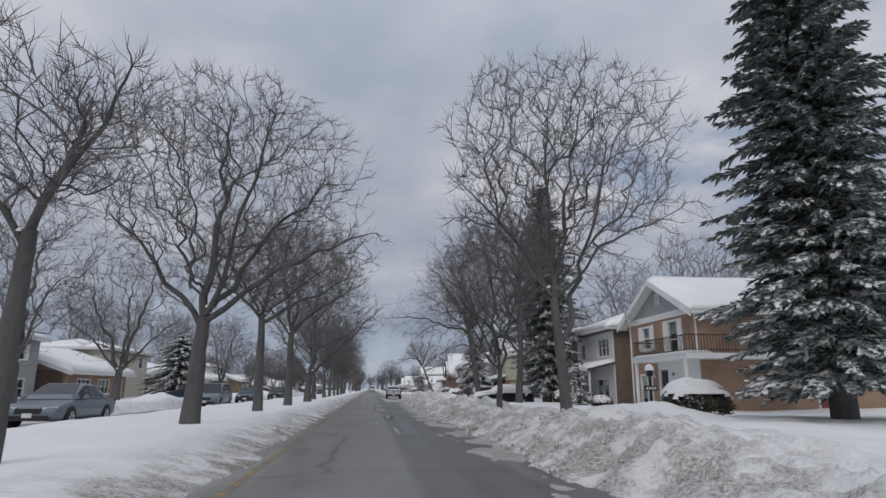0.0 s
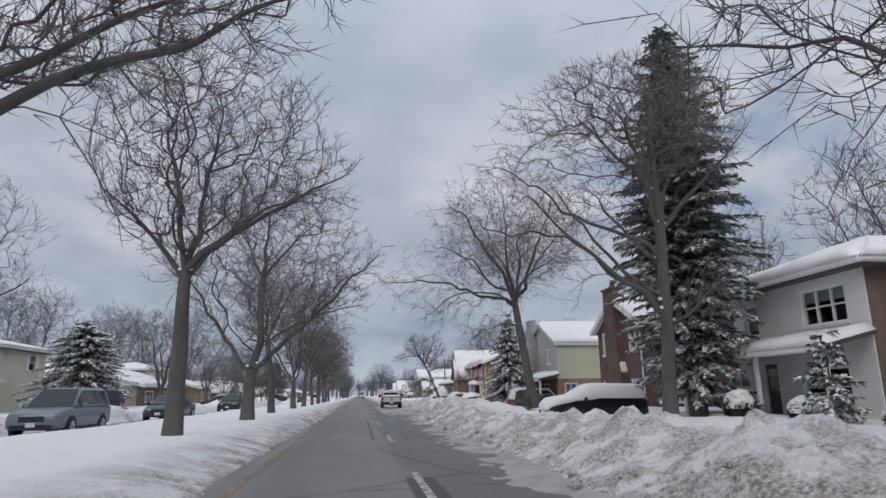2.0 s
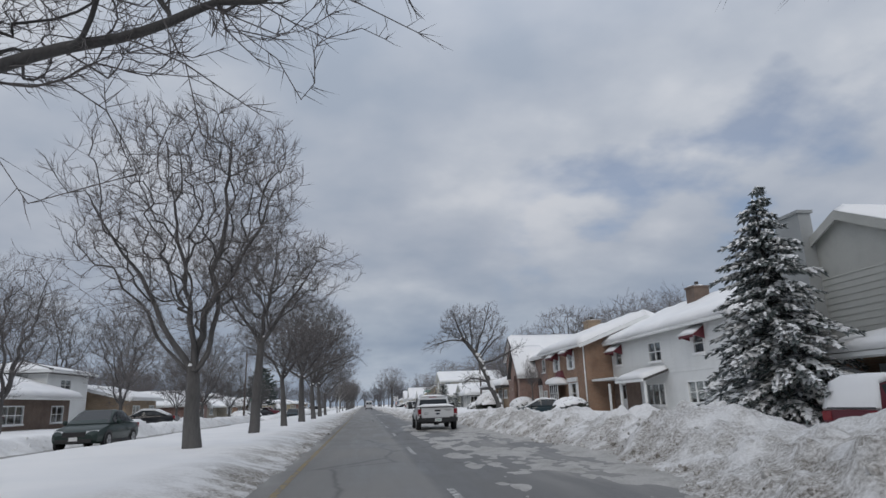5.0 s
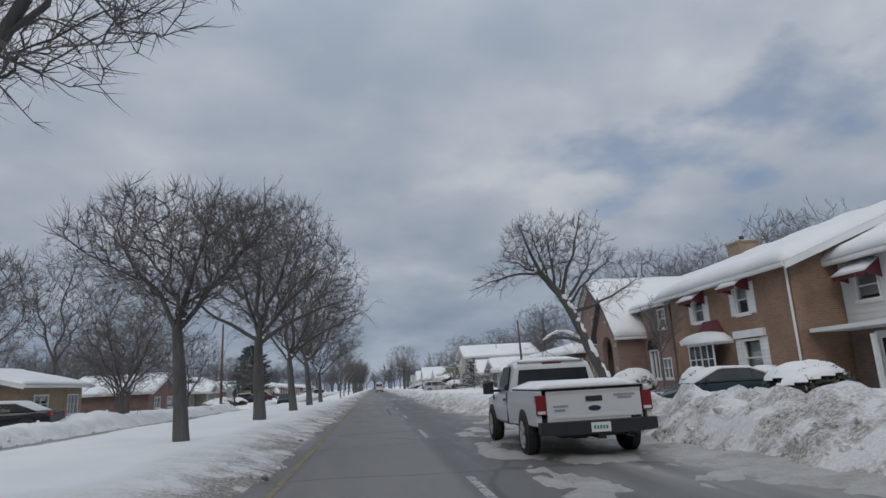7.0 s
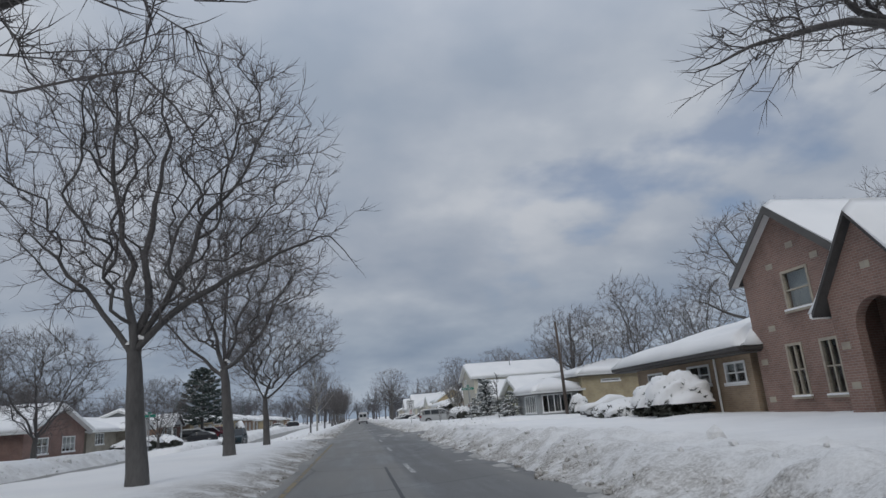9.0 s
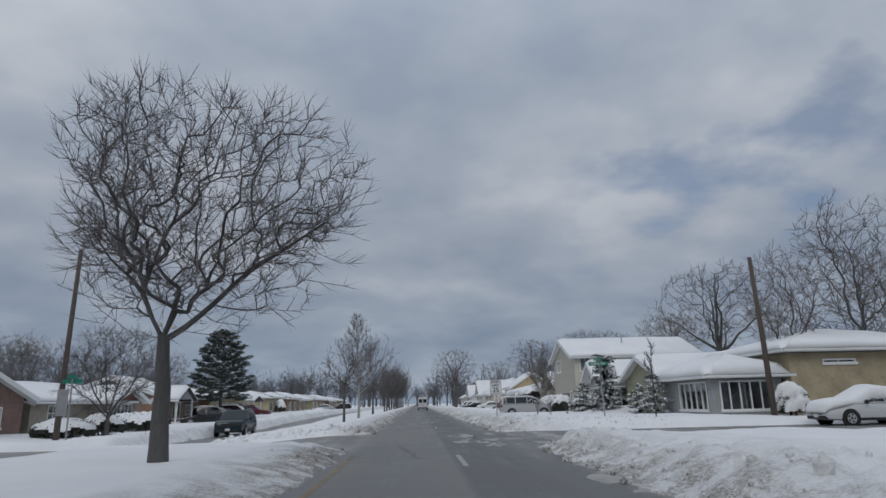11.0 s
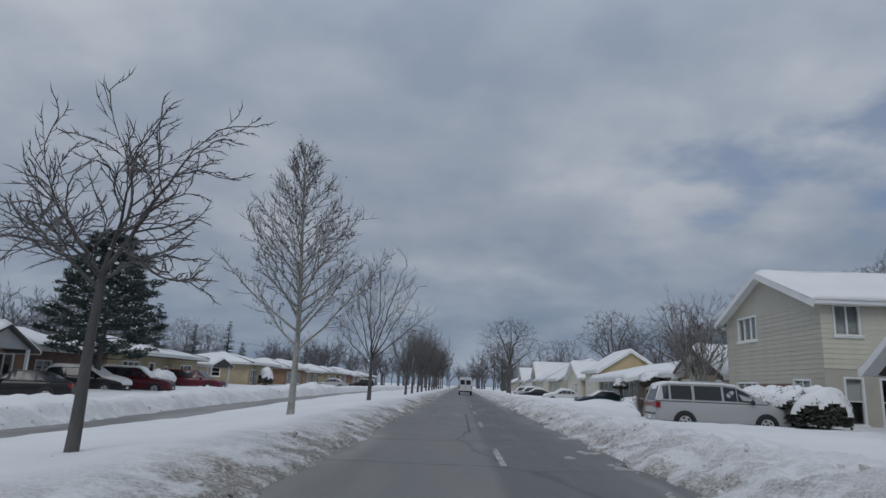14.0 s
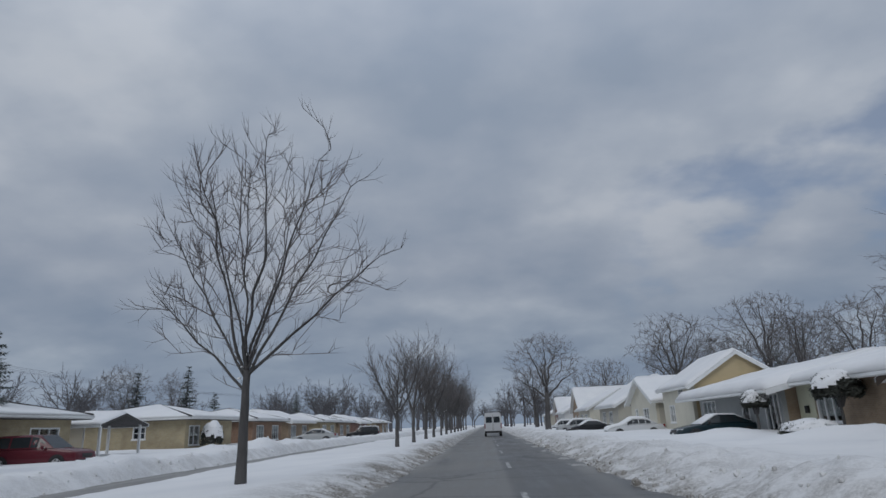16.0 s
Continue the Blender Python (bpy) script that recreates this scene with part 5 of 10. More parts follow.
gnarled = bare_tree("gnarled_tree", (10.2, 101.3, 0.45), 135, [(0.1, 0, -0.4), (0.0, 0, 0.8), (-0.6, 0, 2.1), (-1.3, 0, 3.9), (-1.75, 0.1, 4.7), (-2.5, 0.1, 5.6)], 0.24,
          [(2.1, -2.9, 0.1, 2.5, 0.45, 0.5), (2.9, 2.0, 0.2, 5.2, -0.3, 0.5), (5.0, -5.6, 0.3, 5.2, 0.5, 0.5), (5.0, -3.6, 0.2, 8.3, 0.2, 0.62), (5.0, -4.2, 0.2, 6.6, 0.2, 0.4), (3.6, -0.4, 0.2, 8.8, -0.5, 0.6), (4.2, -1.8, 0.5, 7.8, 0.2, 0.5),
           (3.4, 0.8, 0.4, 7.4, -0.2, 0.5), (4.6, -3.0, -0.8, 7.4, 0.2, 0.4), (3.8, -1.2, 1.4, 6.8, 0.3, 0.4), (3.2, 0.6, -1.0, 6.0, 0.3, 0.4)] + dome(8.5, 3.2, 2.9, 5.9, 2.6, -1.9),
          dict(ELM, crook=(0.2, 0.24, 0.26, 0.27, 0.27), straight=0.08, fill=0.3, points=950), "gnarled leaning leafless tree plastered with snow", VERGE)
rngs = random.Random(77)
plaster = Shape()
lean = [Vector(p) for p in ((0.1, 0, 0.0), (0.0, 0, 0.8), (-0.6, 0, 2.1), (-1.3, 0, 3.9), (-1.75, 0.1, 4.7))]
for f0, f1 in ((0.1, 0.7), (0.8, 1.5), (1.6, 2.2), (2.3, 2.75), (2.8, 3.4), (3.45, 3.8)):
    pts, rad = [], []
    for j in range(9):
        f = f0 + (f1 - f0) * j / 8
        i = min(int(f), 3)
        pts.append(lean[i].lerp(lean[i + 1], f - i) + Vector((0.13 - 0.02 * f + rngs.uniform(-0.03, 0.03), -0.12 + rngs.uniform(-0.04, 0.04), 0.04)))
        rad.append((0.02 if j in (0, 8) else rngs.uniform(0.07, 0.15)))
    plaster.tube(pts, rad, 8)
limb = [Vector((-0.7 - 2.0 * j / 9, 0.04, 2.36 + 0.50 * math.sin(j / 9 * 3.0) + 0.10 * j / 9)) for j in range(10)]
plaster.tube(limb, [0.03] + [rngs.uniform(0.06, 0.10) for j in range(8)] + [0.02], 7)
part("snow_plaster", plaster, M_SNOW, gnarled, "wet snow plastered on the leaning trunk", smooth=True, world=False, kind="stuff")
bare_tree("sapling", (12.9, 101.1, 0.5), 136, [(0, 0, -0.2), (0, 0, 1.1), (0, 0, 2.0)], 0.06, vase(R, 6, (55, 78), (1.3, 1.8), 2, 1.2), SMALL, "slender bare sapling in front of the brick house")
bare_tree("small_tree", (14.2, 186.2, 0.5), 137, [(0, 0, -0.2), (0, 0, 0.5), (0, 0, 0.9)], 0.13, vase(R, 11, (38, 82), (3.6, 5.2), 2, 0.8), dict(SMALL, crook=(0.12, 0.16, 0.2, 0.2)), "pale many-stemmed bare tree by the porch", bark=M_GREYBARK)
bare_tree("sapling", (11.4, 146.5, 0.3), 138, [(0, 0, -0.2), (0, 0, 1.4), (0, 0, 2.8)], 0.035, vase(R, 4, (65, 80), (0.5, 0.9), 2, 1.2), SMALL, "thin bare sapling tied beside the crossing")
# trees across the other carriageway
BACKSIDE = dict(ELM, points=720, shoots=4, reach=(0.3, 0.8), tip=0.010)
ACROSS = "trees across the road"
far_side = bare_tree("lawn_tree", (-18.8, 50.6, 0.4), 141, [(0, 0, -0.3), (0.1, 0, 1.2), (0.15, 0, 2.3)], 0.36,
                     [(1.7, -3.0, 0.4, 9.0, 0.3, 0.7), (2.0, 2.4, -0.6, 9.6, 0.1, 0.75), (2.0, 0.2, 0.8, 10.4, 0.0, 0.55), (1.8, 3.9, 1.2, 6.4, 0.4, 0.5), (1.8, -4.2, -0.8, 6.2, 0.5, 0.5)] + dome(12.0, 5.0, 4.8, 7.6, 4.6), BACKSIDE,
                     "leafless tree on the lawn across the road", ACROSS)
low_wide = bare_tree("lawn_tree", (-14.6, 112.2, 0.4), 142, [(0, 0, -0.3), (0.0, 0, 0.8), (0.0, 0, 1.5)], 0.19,
                     [(1.6, -2.8, 0.4, 5.6, 0.3, 0.6), (2.0, 2.6, -0.5, 5.8, 0.3, 0.6), (2.0, 0.4, 2.2, 6.6, 0.2, 0.55), (2.0, -0.8, -1.8, 6.4, 0.2, 0.55), (1.8, 3.4, 1.0, 4.2, 0.5, 0.45), (1.8, -3.5, -0.8, 4.0, 0.5, 0.45)] + dome(8.2, 4.1, 4.1, 4.6, 3.9),
                     dict(BACKSIDE, points=800), "low spreading leafless tree across the road", ACROSS)
for x, y, s, a in ((-15.5, 128.5, 0.8, 50), (-17.5, 121.0, 0.95, 150), (-16.8, 152.5, 0.75, 200), (-22.0, 131.0, 0.95, 20), (-18.6, 104.0, 1.05, 100)):
    c = copy_thing(low_wide, pose(x, y, 0.35, 0, 0, a))
    c.scale = (s, s, s)
for x, y, s, a in ((-17.5, 34.0, 0.95, 120), (-19.0, 22.0, 0.9, 240), (-20.0, 90.0, 0.85, 77)):
    c = copy_thing(far_side, pose(x, y, 0.35, 0, 0, a))
    c.scale = (s, s, s)
oak = bare_tree("oak_tree", (8.6, 256.0, 0.3), 143, [(0, 0, -0.3), (0, 0, 1.9), (0.1, 0, 3.8), (0.1, 0, 5.2)], 0.42,
                [(2.2, -4.2, 0.5, 7.2, 0.6, 0.5), (2.3, 4.4, -0.4, 7.6, 0.6, 0.5), (2.6, 0.8, 4.0, 8.4, 0.4, 0.5), (2.6, -0.8, -4.0, 8.2, 0.4, 0.5), (3.0, 2.0, 0.8, 11.2, 0.0, 0.6), (3.0, -2.2, -0.6, 11.0, 0.0, 0.6), (3.0, 0.2, 0.2, 12.2, 0.0, 0.6)] + dome(12.8, 5.6, 5.6, 8.4, 5.4),
                dict(ELM, points=500, shoots=3, reach=(0.35, 0.9), straight=0.1, tip=0.014), "large round-headed leafless oak by the road", "far oaks")


def stand_of(proto, spots):
    """Copies of a tree at (x, y), scaled to a height and turned."""
    crown = [o for o in proto.children if o.name.startswith("crown")][0]
    h0 = max(v.co.z for v in crown.data.vertices)
    for k, (x, y, h) in enumerate(spots):
        c = copy_thing(proto, pose(x, y, 0.3, 0, 0, (k * 137) % 360))
        c.scale = (h / h0,) * 3


stand_of(oak, ((36, 252, 16.5), (26, 256, 15), (33, 280, 15), (22, 285, 12),  (10.5, 300, 12), (26, 131, 13.2), (33, 132, 13), (27, 171, 13.2), (33, 196, 12), (28, 207, 11.2), (35, 230, 11.6), (30, 231, 10.6), (43, 258, 14.5), (36, 264, 13)))
back = bare_tree("backyard_tree", (29.0, 34.0, 0.3), 144, [(0, 0, -0.3), (0.1, 0, 2.0), (0.2, 0, 4.0)], 0.24, [(1.6, -2.6, 0.4, 10.0, -0.3, 0.6), (2.0, 2.4, -0.8, 10.6, -0.3, 0.66), (2.0, 0.3, 1.6, 12.4, 0.0, 0.66)] + dome(13.5, 4.2, 4.2, 9.0, 4.2), dict(ELM, points=400, shoots=3, reach=(0.4, 1.1), tip=0.014), "tall leafless tree behind the houses", "trees behind the houses")
stand_of(back, ((26, 48, 15), (33, 45, 16), (36, 54, 16), (26, 62, 15.5), (31, 66, 14), (26, 74, 12.5), (30, 82, 12), (29, 22, 13), (26, 110, 11.6), (26, 119, 11.8), (31, 113, 13), (27, 153, 14), (33, 150, 13), (22, 152, 10.5), (28, 127, 12), (35, 122, 14), (35, 160, 13), (38, 180, 13), (29.5, 189.5, 12.2), (25, 238, 10),
                (-38, 128, 16.8), (-35, 116, 15.4), (-36, 82, 15.4), (-38, 64, 16.8), (-44, 185, 10.5), (-36, 212, 10), (-42, 150, 10.5), (-40, 170, 10), (-46, 225, 11), (-40, 240, 10), (-44, 260, 11), (-36, 46, 16.1), (-40, 28, 16.8), (-45, 110, 17.5), (-37, 100, 15.4),
                (-36, 133, 17), (-29, 135, 17.5), (-38, 158, 11), (-50, 200, 12), (-46, 176, 10), (-50, 184, 11.5), (-53, 178, 11), (-43, 188, 10), (-55, 192, 12), (-47, 194, 10.5), (-58, 184, 11)))

# distant woods, one mass of small bare trees
rngf = random.Random(23)
protos = []
for k in range(4):
    w, t, _ = tree_shapes(300 + k, [(0, 0, -0.2), (0.1, 0, 1.5), (0.1, 0, 3.0)], 0.24, vase(rngf, 5, (42, 76), (4.6, 6.2), 2, 1.2), dict(FAR, tip=0.026))
    off = len(w.v)
    v = np.array(w.v + t.v)
    f = [x for x in w.f] + [tuple(i + off for i in x) for x in t.f]
    f = [y for x in f for y in ([(x[0], x[1], x[2])] + ([(x[0], x[2], x[3])] if len(x) > 3 else []))]
    protos.append((v, np.array(f)))
vv, ff, base = [], [], 0
spots = [(rngf.uniform(-150, -46), rngf.uniform(60, 340)) for k in range(44)] + [(rngf.uniform(40, 130), rngf.uniform(70, 340)) for k in range(40)] \
    + [(rngf.uniform(-60, -19), rngf.uniform(300, 420)) for k in range(22)] + [(rngf.uniform(18, 80), rngf.uniform(310, 420)) for k in range(24)] + [(rngf.uniform(-40, 40), rngf.uniform(430, 540)) for k in range(34)] + [(rngf.choice((-1, 1)) * rngf.uniform(20, 70), rngf.uniform(330, 420)) for k in range(40)] \
    + [(rngf.uniform(-100, -52), rngf.uniform(240, 340)) for k in range(30)] + [(rngf.uniform(-19, -7), rngf.uniform(345, 420)) for k in range(12)] + [(rngf.uniform(7, 26), rngf.uniform(345, 420)) for k in range(12)]
for x, y in spots:
    v, f = protos[rngf.randrange(4)]
    a, s = rngf.uniform(0, 6.28), rngf.uniform(0.95, 1.5)
    q = np.stack([s * (v[:, 0] * math.cos(a) - v[:, 1] * math.sin(a)) + x, s * (v[:, 0] * math.sin(a) + v[:, 1] * math.cos(a)) + y, s * v[:, 2] + 0.3], -1)
    vv.append(q)
    ff.append(f + base)
    base += len(v)
wm = bpy.data.meshes.new("far_woods")
wm.from_pydata(np.concatenate(vv).tolist(), [], np.concatenate(ff).tolist())
wm.materials.append(M_TWIGFAR)
tagged(new("far_woods", wm), "distant grey-brown mass of bare trees", "woods", kind="stuff")


# ---- conifers ----
def spruce(name, at, seed, height, radius, label, snowy=0.6, bare=0.8, needles=None, density=1.0, droop=0.25, group="", power=0.8, ragged=(0.72, 1.12), blade=1.0, skirt=1.0):
    """Whorls of drooping boughs with needle sprays, and snow lying on them."""
    rng = random.Random(seed)
    e = thing(name, at, label, "tree", group)
    trunk, green, snow = Shape(), Shape(), Shape()
    trunk.tube([Vector((0, 0, -0.3)), Vector((0, 0, height * 0.5)), Vector((0, 0, height * 0.97))], [0.022 * height, 0.013 * height, 0.02], 8)
    z = bare
    while z < height * 0.985:
        q = (z - bare) / (height - bare)
        reach = radius * (1 - q) ** power * rng.uniform(0.82, 1.12) * (skirt + (1 - skirt) * min(1.0, q / 0.35)) + 0.12
        n = max(4, int((5 + reach * 2.6) * density))
        for k in range(n):
            a = 2 * math.pi * (k + rng.uniform(-0.4, 0.4)) / n
            ln = reach * rng.uniform(*ragged)
            zz = z + rng.uniform(-0.42, 0.42)
            up = 0.25 * q * ln
            dx, dy = math.cos(a), math.sin(a)
            m = max(3, int(ln / 0.16))
            laden = snowy * rng.uniform(0.3, 1.3) * (1.7 - 1.7 * q) if snowy > 0.12 else 0.0
            side = Vector((-dy, dx, 0))

            def axis_at(t):
                return Vector((dx * ln * t, dy * ln * t, zz + up * t - droop * ln * t * t + 0.14 * ln * t ** 3))

            for i in range(m):
                t = (i + 0.8) / m
                c = axis_at(t)
                w = 0.15 + 0.36 * min(ln, 2.2) / 2.2 * (1.05 - t)
                for s in range(6):
                    b = a + (0.35 + rng.random() * 0.9) * (1 if s % 2 else -1) * (1.1 - 0.5 * t)
                    L = (w * rng.uniform(0.5, 1.0) + 0.06) * blade
                    d = Vector((math.cos(b), math.sin(b), rng.uniform(-0.9, 0.18)))
                    q0 = c + side * rng.uniform(-0.3, 0.3) * w
                    u = Vector((-math.sin(b), math.cos(b), rng.uniform(-0.5, 0.5))) * (0.035 + 0.10 * w) * blade
                    green.add([q0 - u, q0 + u, q0 + d * L * 0.6 + u * 0.8, q0 + d * L], [(0, 1, 2), (0, 2, 3)])
                    if rng.random() < laden:
                        up3 = Vector((0, 0, 0.018))
                        h = u * 1.25
                        g = q0 + d * L * 0.5 * rng.uniform(0.8, 1.4) + up3
                        snow.add([q0 - h + up3, q0 + h + up3, g + h * 0.7, g + d * 0.05 - h * 0.4], [(0, 1, 2), (0, 2, 3)])
            # snow along the bough, in broken stretches
            t0 = rng.uniform(0.15, 0.4)
            while t0 < 0.97:
                t1 = min(1.0, t0 + rng.uniform(0.12, 0.35))
                if rng.random() < snowy:
                    ring = []
                    for f in (0.0, 0.35, 0.7, 1.0):
                        t = t0 + (t1 - t0) * f
                        c = axis_at(t) + Vector((0, 0, 0.02))
                        w = (0.04 + 0.11 * min(ln, 2.2) / 2.2 * (1.1 - t)) * (0.35 if f in (0.0, 1.0) else 1.0) * rng.uniform(0.8, 1.25)
                        h = (0.02 if f in (0.0, 1.0) else 0.055) * rng.uniform(0.6, 1.4)
                        ring.append([c - side * w - Vector((0, 0, 0.05)), c - side * w * 0.5 + Vector((0, 0, h)), c + side * w * 0.5 + Vector((0, 0, h)), c + side * w - Vector((0, 0, 0.05))])
                    snow.loft(ring, caps=False, closed=False)
                t0 = t1 + rng.uniform(0.02, 0.1)
        z += (0.26 + 0.22 * (1 - q)) / density ** 0.5
    part("trunk", trunk, M_BARK, e, smooth=True, world=False)
    part("crown", green, needles or M_NEEDLE, e, "dark green needle boughs", world=False)
    if snow.v:
        part("snow", snow, M_SNOW, e, "snow lying on the boughs", world=False, kind="stuff")
    return e


spruce("spruce_tree", (14.3, 17.6, 0.3), 201, 18.5, 3.15, "tall dark spruce with snow on its boughs", 0.8, 1.5, density=1.3, droop=0.38, power=0.45, ragged=(0.55, 1.12), blade=1.35)
spruce("spruce_tree", (12.5, 43.2, 0.4), 202, 15.8, 3.45, "tall ragged spruce with snow on its lower boughs", 0.8, 1.2, density=1.5, droop=0.36, power=0.62, ragged=(0.42, 1.15), skirt=0.52, blade=1.15)
spruce("spruce_tree", (11.7, 69.2, 0.4), 203, 6.7, 2.65, "snow-laden spruce in front of the white house", 1.0, 0.3, density=1.5, droop=0.46, power=0.8, ragged=(0.6, 1.12))
spruce("spruce_tree", (-20.2, 71.4, 0.4), 204, 6.6, 4.1, "broad snow-laden evergreen across the road", 1.1, 0.3, density=1.3, droop=0.40, power=0.52, ragged=(0.6, 1.15))
spruce("spruce_tree", (-21.6, 78.6, 0.4), 214, 6.3, 2.6, "snow-laden evergreen across the road", 0.9, 0.4, density=1.1, droop=0.42, power=0.6)


def pine(at, seed, height, radius, label):
    """A pine: whorls of rising limbs, each carrying flat clumps of needle tufts, with gaps between them."""
    rng = random.Random(seed)
    e = thing("pine_tree", at, label, "tree")
    trunk, green, snow = Shape(), Shape(), Shape()
    trunk.tube([Vector((0, 0, -0.3)), Vector((0.1, 0, height * 0.5)), Vector((0, 0.1, height * 0.95))], [0.024 * height, 0.015 * height, 0.03], 8)
    for k in range(84):
        q = (k + rng.random() * 0.8) / 84
        z = 1.9 + (height - 2.2) * q
        wide = radius * min(1.0, 0.80 + 1.1 * q) * max(0.06, 1 - q ** 2.6) ** 0.75 * rng.uniform(0.75, 1.08)
        a = 2.4 * k + rng.uniform(-0.3, 0.3)
        up = 0.10 + 0.5 * q
        root, end = Vector((0, 0, z)), Vector((wide * math.cos(a), wide * math.sin(a), z + wide * up))
        mid = root.lerp(end, 0.5) - Vector((0, 0, 0.06 * wide))
        trunk.tube([root, mid, end], [0.05, 0.03, 0.01], 4)
        side = Vector((-math.sin(a), math.cos(a), 0))
        # flat sprays of needle tufts along the bough, closer towards its end
        for j in range(int(5 + 3.2 * wide)):
            t = 0.28 + 0.75 * math.sqrt(rng.random())
            c = root.lerp(mid, t * 2) if t < 0.5 else mid.lerp(end, t * 2 - 1)
            c = c + side * rng.gauss(0, 0.20 * wide * (1.15 - 0.6 * t)) + Vector((0, 0, rng.gauss(0.03, 0.05)))
            sx, sz = rng.uniform(0.26, 0.46), rng.uniform(0.10, 0.17)
            for i in range(38):
                u, b = rng.uniform(0, 6.283), math.asin(rng.uniform(-1, 1))
                f = rng.uniform(0.3, 1.0)
                p = c + Vector((sx * f * math.cos(b) * math.cos(u), sx * f * math.cos(b) * math.sin(u), sz * f * math.sin(b)))
                d = Vector((math.cos(a) * 0.5 + rng.uniform(-1, 1), math.sin(a) * 0.5 + rng.uniform(-1, 1), rng.uniform(-0.2, 0.9))).normalized()
                w = d.orthogonal().normalized() * rng.uniform(0.03, 0.05)
                green.add([p - w, p + w, p + d * rng.uniform(0.14, 0.26)], [(0, 1, 2)])
                if b > 0.25 and rng.random() < 0.16:
                    snow.add([p - w * 1.5 + Vector((0, 0, 0.03)), p + w * 1.5 + Vector((0, 0, 0.03)), p + d * 0.15 + Vector((0, 0, 0.03))], [(0, 1, 2)])
    part("trunk", trunk, M_BARK, e, smooth=True, world=False)
    part("crown", green, M_NEEDLE2, e, "dense dark green needle tufts", world=False)
    part("snow", snow, M_SNOW, e, "dusting of snow on the tufts", world=False, kind="stuff")
    return e


pine((-21.0, 186.2, 0.3), 205, 9.6, 3.2, "large dark green pine with a rounded crown")
spruce("spruce_tree", (-26.0, 203.0, 0.3), 206, 7.0, 1.8, "dark spruce between the houses", 0.08, 0.6)
for k, (x, y, h) in enumerate(((-36.5, 248.0, 9.6), (-38.5, 240.0, 8.2), (-39.0, 262.0, 7.0), (30.0, 236.0, 7.0), (-31.0, 276.0, 7.5))):
    spruce("spruce_tree", (x, y, 0.3), 207 + k, h, 1.9, "pointed dark spruce behind the bungalows", 0.05, 0.6, density=0.8, group="spruces behind the bungalows")
spruce("small_spruce", (12.6, 36.6, 0.5), 221, 2.1, 0.85, "small snow-covered spruce by the porch", 0.75, 0.1, density=1.3, power=0.8)
spruce("arborvitae", (13.3, 160.6, 0.4), 222, 3.8, 1.0, "thick snow-capped evergreen beside the garage", 0.6, 0.1, density=1.8, droop=0.25, power=0.22, ragged=(0.8, 1.08))
for k, (x, y, h, r) in enumerate(((12.9, 165.2, 1.9, 1.1), (14.7, 155.2, 2.4, 1.1), (14.6, 157.6, 1.7, 1.0))):
    spruce("small_spruce", (x, y, 0.4), 223 + k, h, r, "small snow-covered spruce on the corner lawn", 0.8, 0.1, density=1.3, power=0.8, group="small spruces on the corner")


# ---- houses ----
def wall(shape, plane, c, a0, a1, z0, z1, thick, holes=()):
    """A wall in the plane x = c or y = c from a0 to a1, with thickness towards c + thick, and openings (a, z, a, z) right through it."""
    us = sorted({a0, a1, *[min(max(h[i], a0), a1) for h in holes for i in (0, 2)]})
    zs = sorted({z0, z1, *[min(max(h[i], z0), z1) for h in holes for i in (1, 3)]})

    def at(u, d, z):
        return (c + d, u, z) if plane == "x" else (u, c + d, z)

    solid = {}
    for i in range(len(us) - 1):
        for j in range(len(zs) - 1):
            um, zm = (us[i] + us[i + 1]) / 2, (zs[j] + zs[j + 1]) / 2
            solid[i, j] = not any(h[0] < um < h[2] and h[1] < zm < h[3] for h in holes)
    for (i, j), s in solid.items():
        if not s:
            continue
        a, b, p, q = us[i], us[i + 1], zs[j], zs[j + 1]
        shape.add([at(a, 0, p), at(b, 0, p), at(b, 0, q), at(a, 0, q)], [(0, 1, 2, 3)])
        shape.add([at(a, thick, p), at(b, thick, p), at(b, thick, q), at(a, thick, q)], [(3, 2, 1, 0)])
        for di, dj, e in ((-1, 0, (a, p, a, q)), (1, 0, (b, p, b, q)), (0, -1, (a, p, b, p)), (0, 1, (a, q, b, q))):
            if not solid.get((i + di, j + dj), False):
                shape.add([at(e[0], 0, e[1]), at(e[2], 0, e[3]), at(e[2], thick, e[3]), at(e[0], thick, e[1])], [(0, 1, 2, 3)])
    return shape


def bar(shape, plane, c, d0, d1, a0, a1, z0, z1):
    if plane == "x":
        return shape.box(c + d0, a0, z0, c + d1, a1, z1)
    return shape.box(a0, c + d0, z0, a1, c + d1, z1)


def frame_ring(shape, plane, c, d0, d1, a0, a1, z0, z1, t):
    """A closed rectangular frame of width t, from depth d0 to d1."""
    loops = []
    for d, q in ((d0, 0), (d0, t), (d1, t), (d1, 0)):
        pts = ((a0 + q, z0 + q), (a1 - q, z0 + q), (a1 - q, z1 - q), (a0 + q, z1 - q))
        loops.append([(c + d, a, z) if plane == "x" else (a, c + d, z) for a, z in pts])
    k = len(shape.v)
    v = [p for l in loops for p in l]
    f = []
    for r in range(4):
        r2 = (r + 1) % 4
        for i in range(4):
            i2 = (i + 1) % 4
            f.append((r * 4 + i, r * 4 + i2, r2 * 4 + i2, r2 * 4 + i))
    return shape.add(v, f)


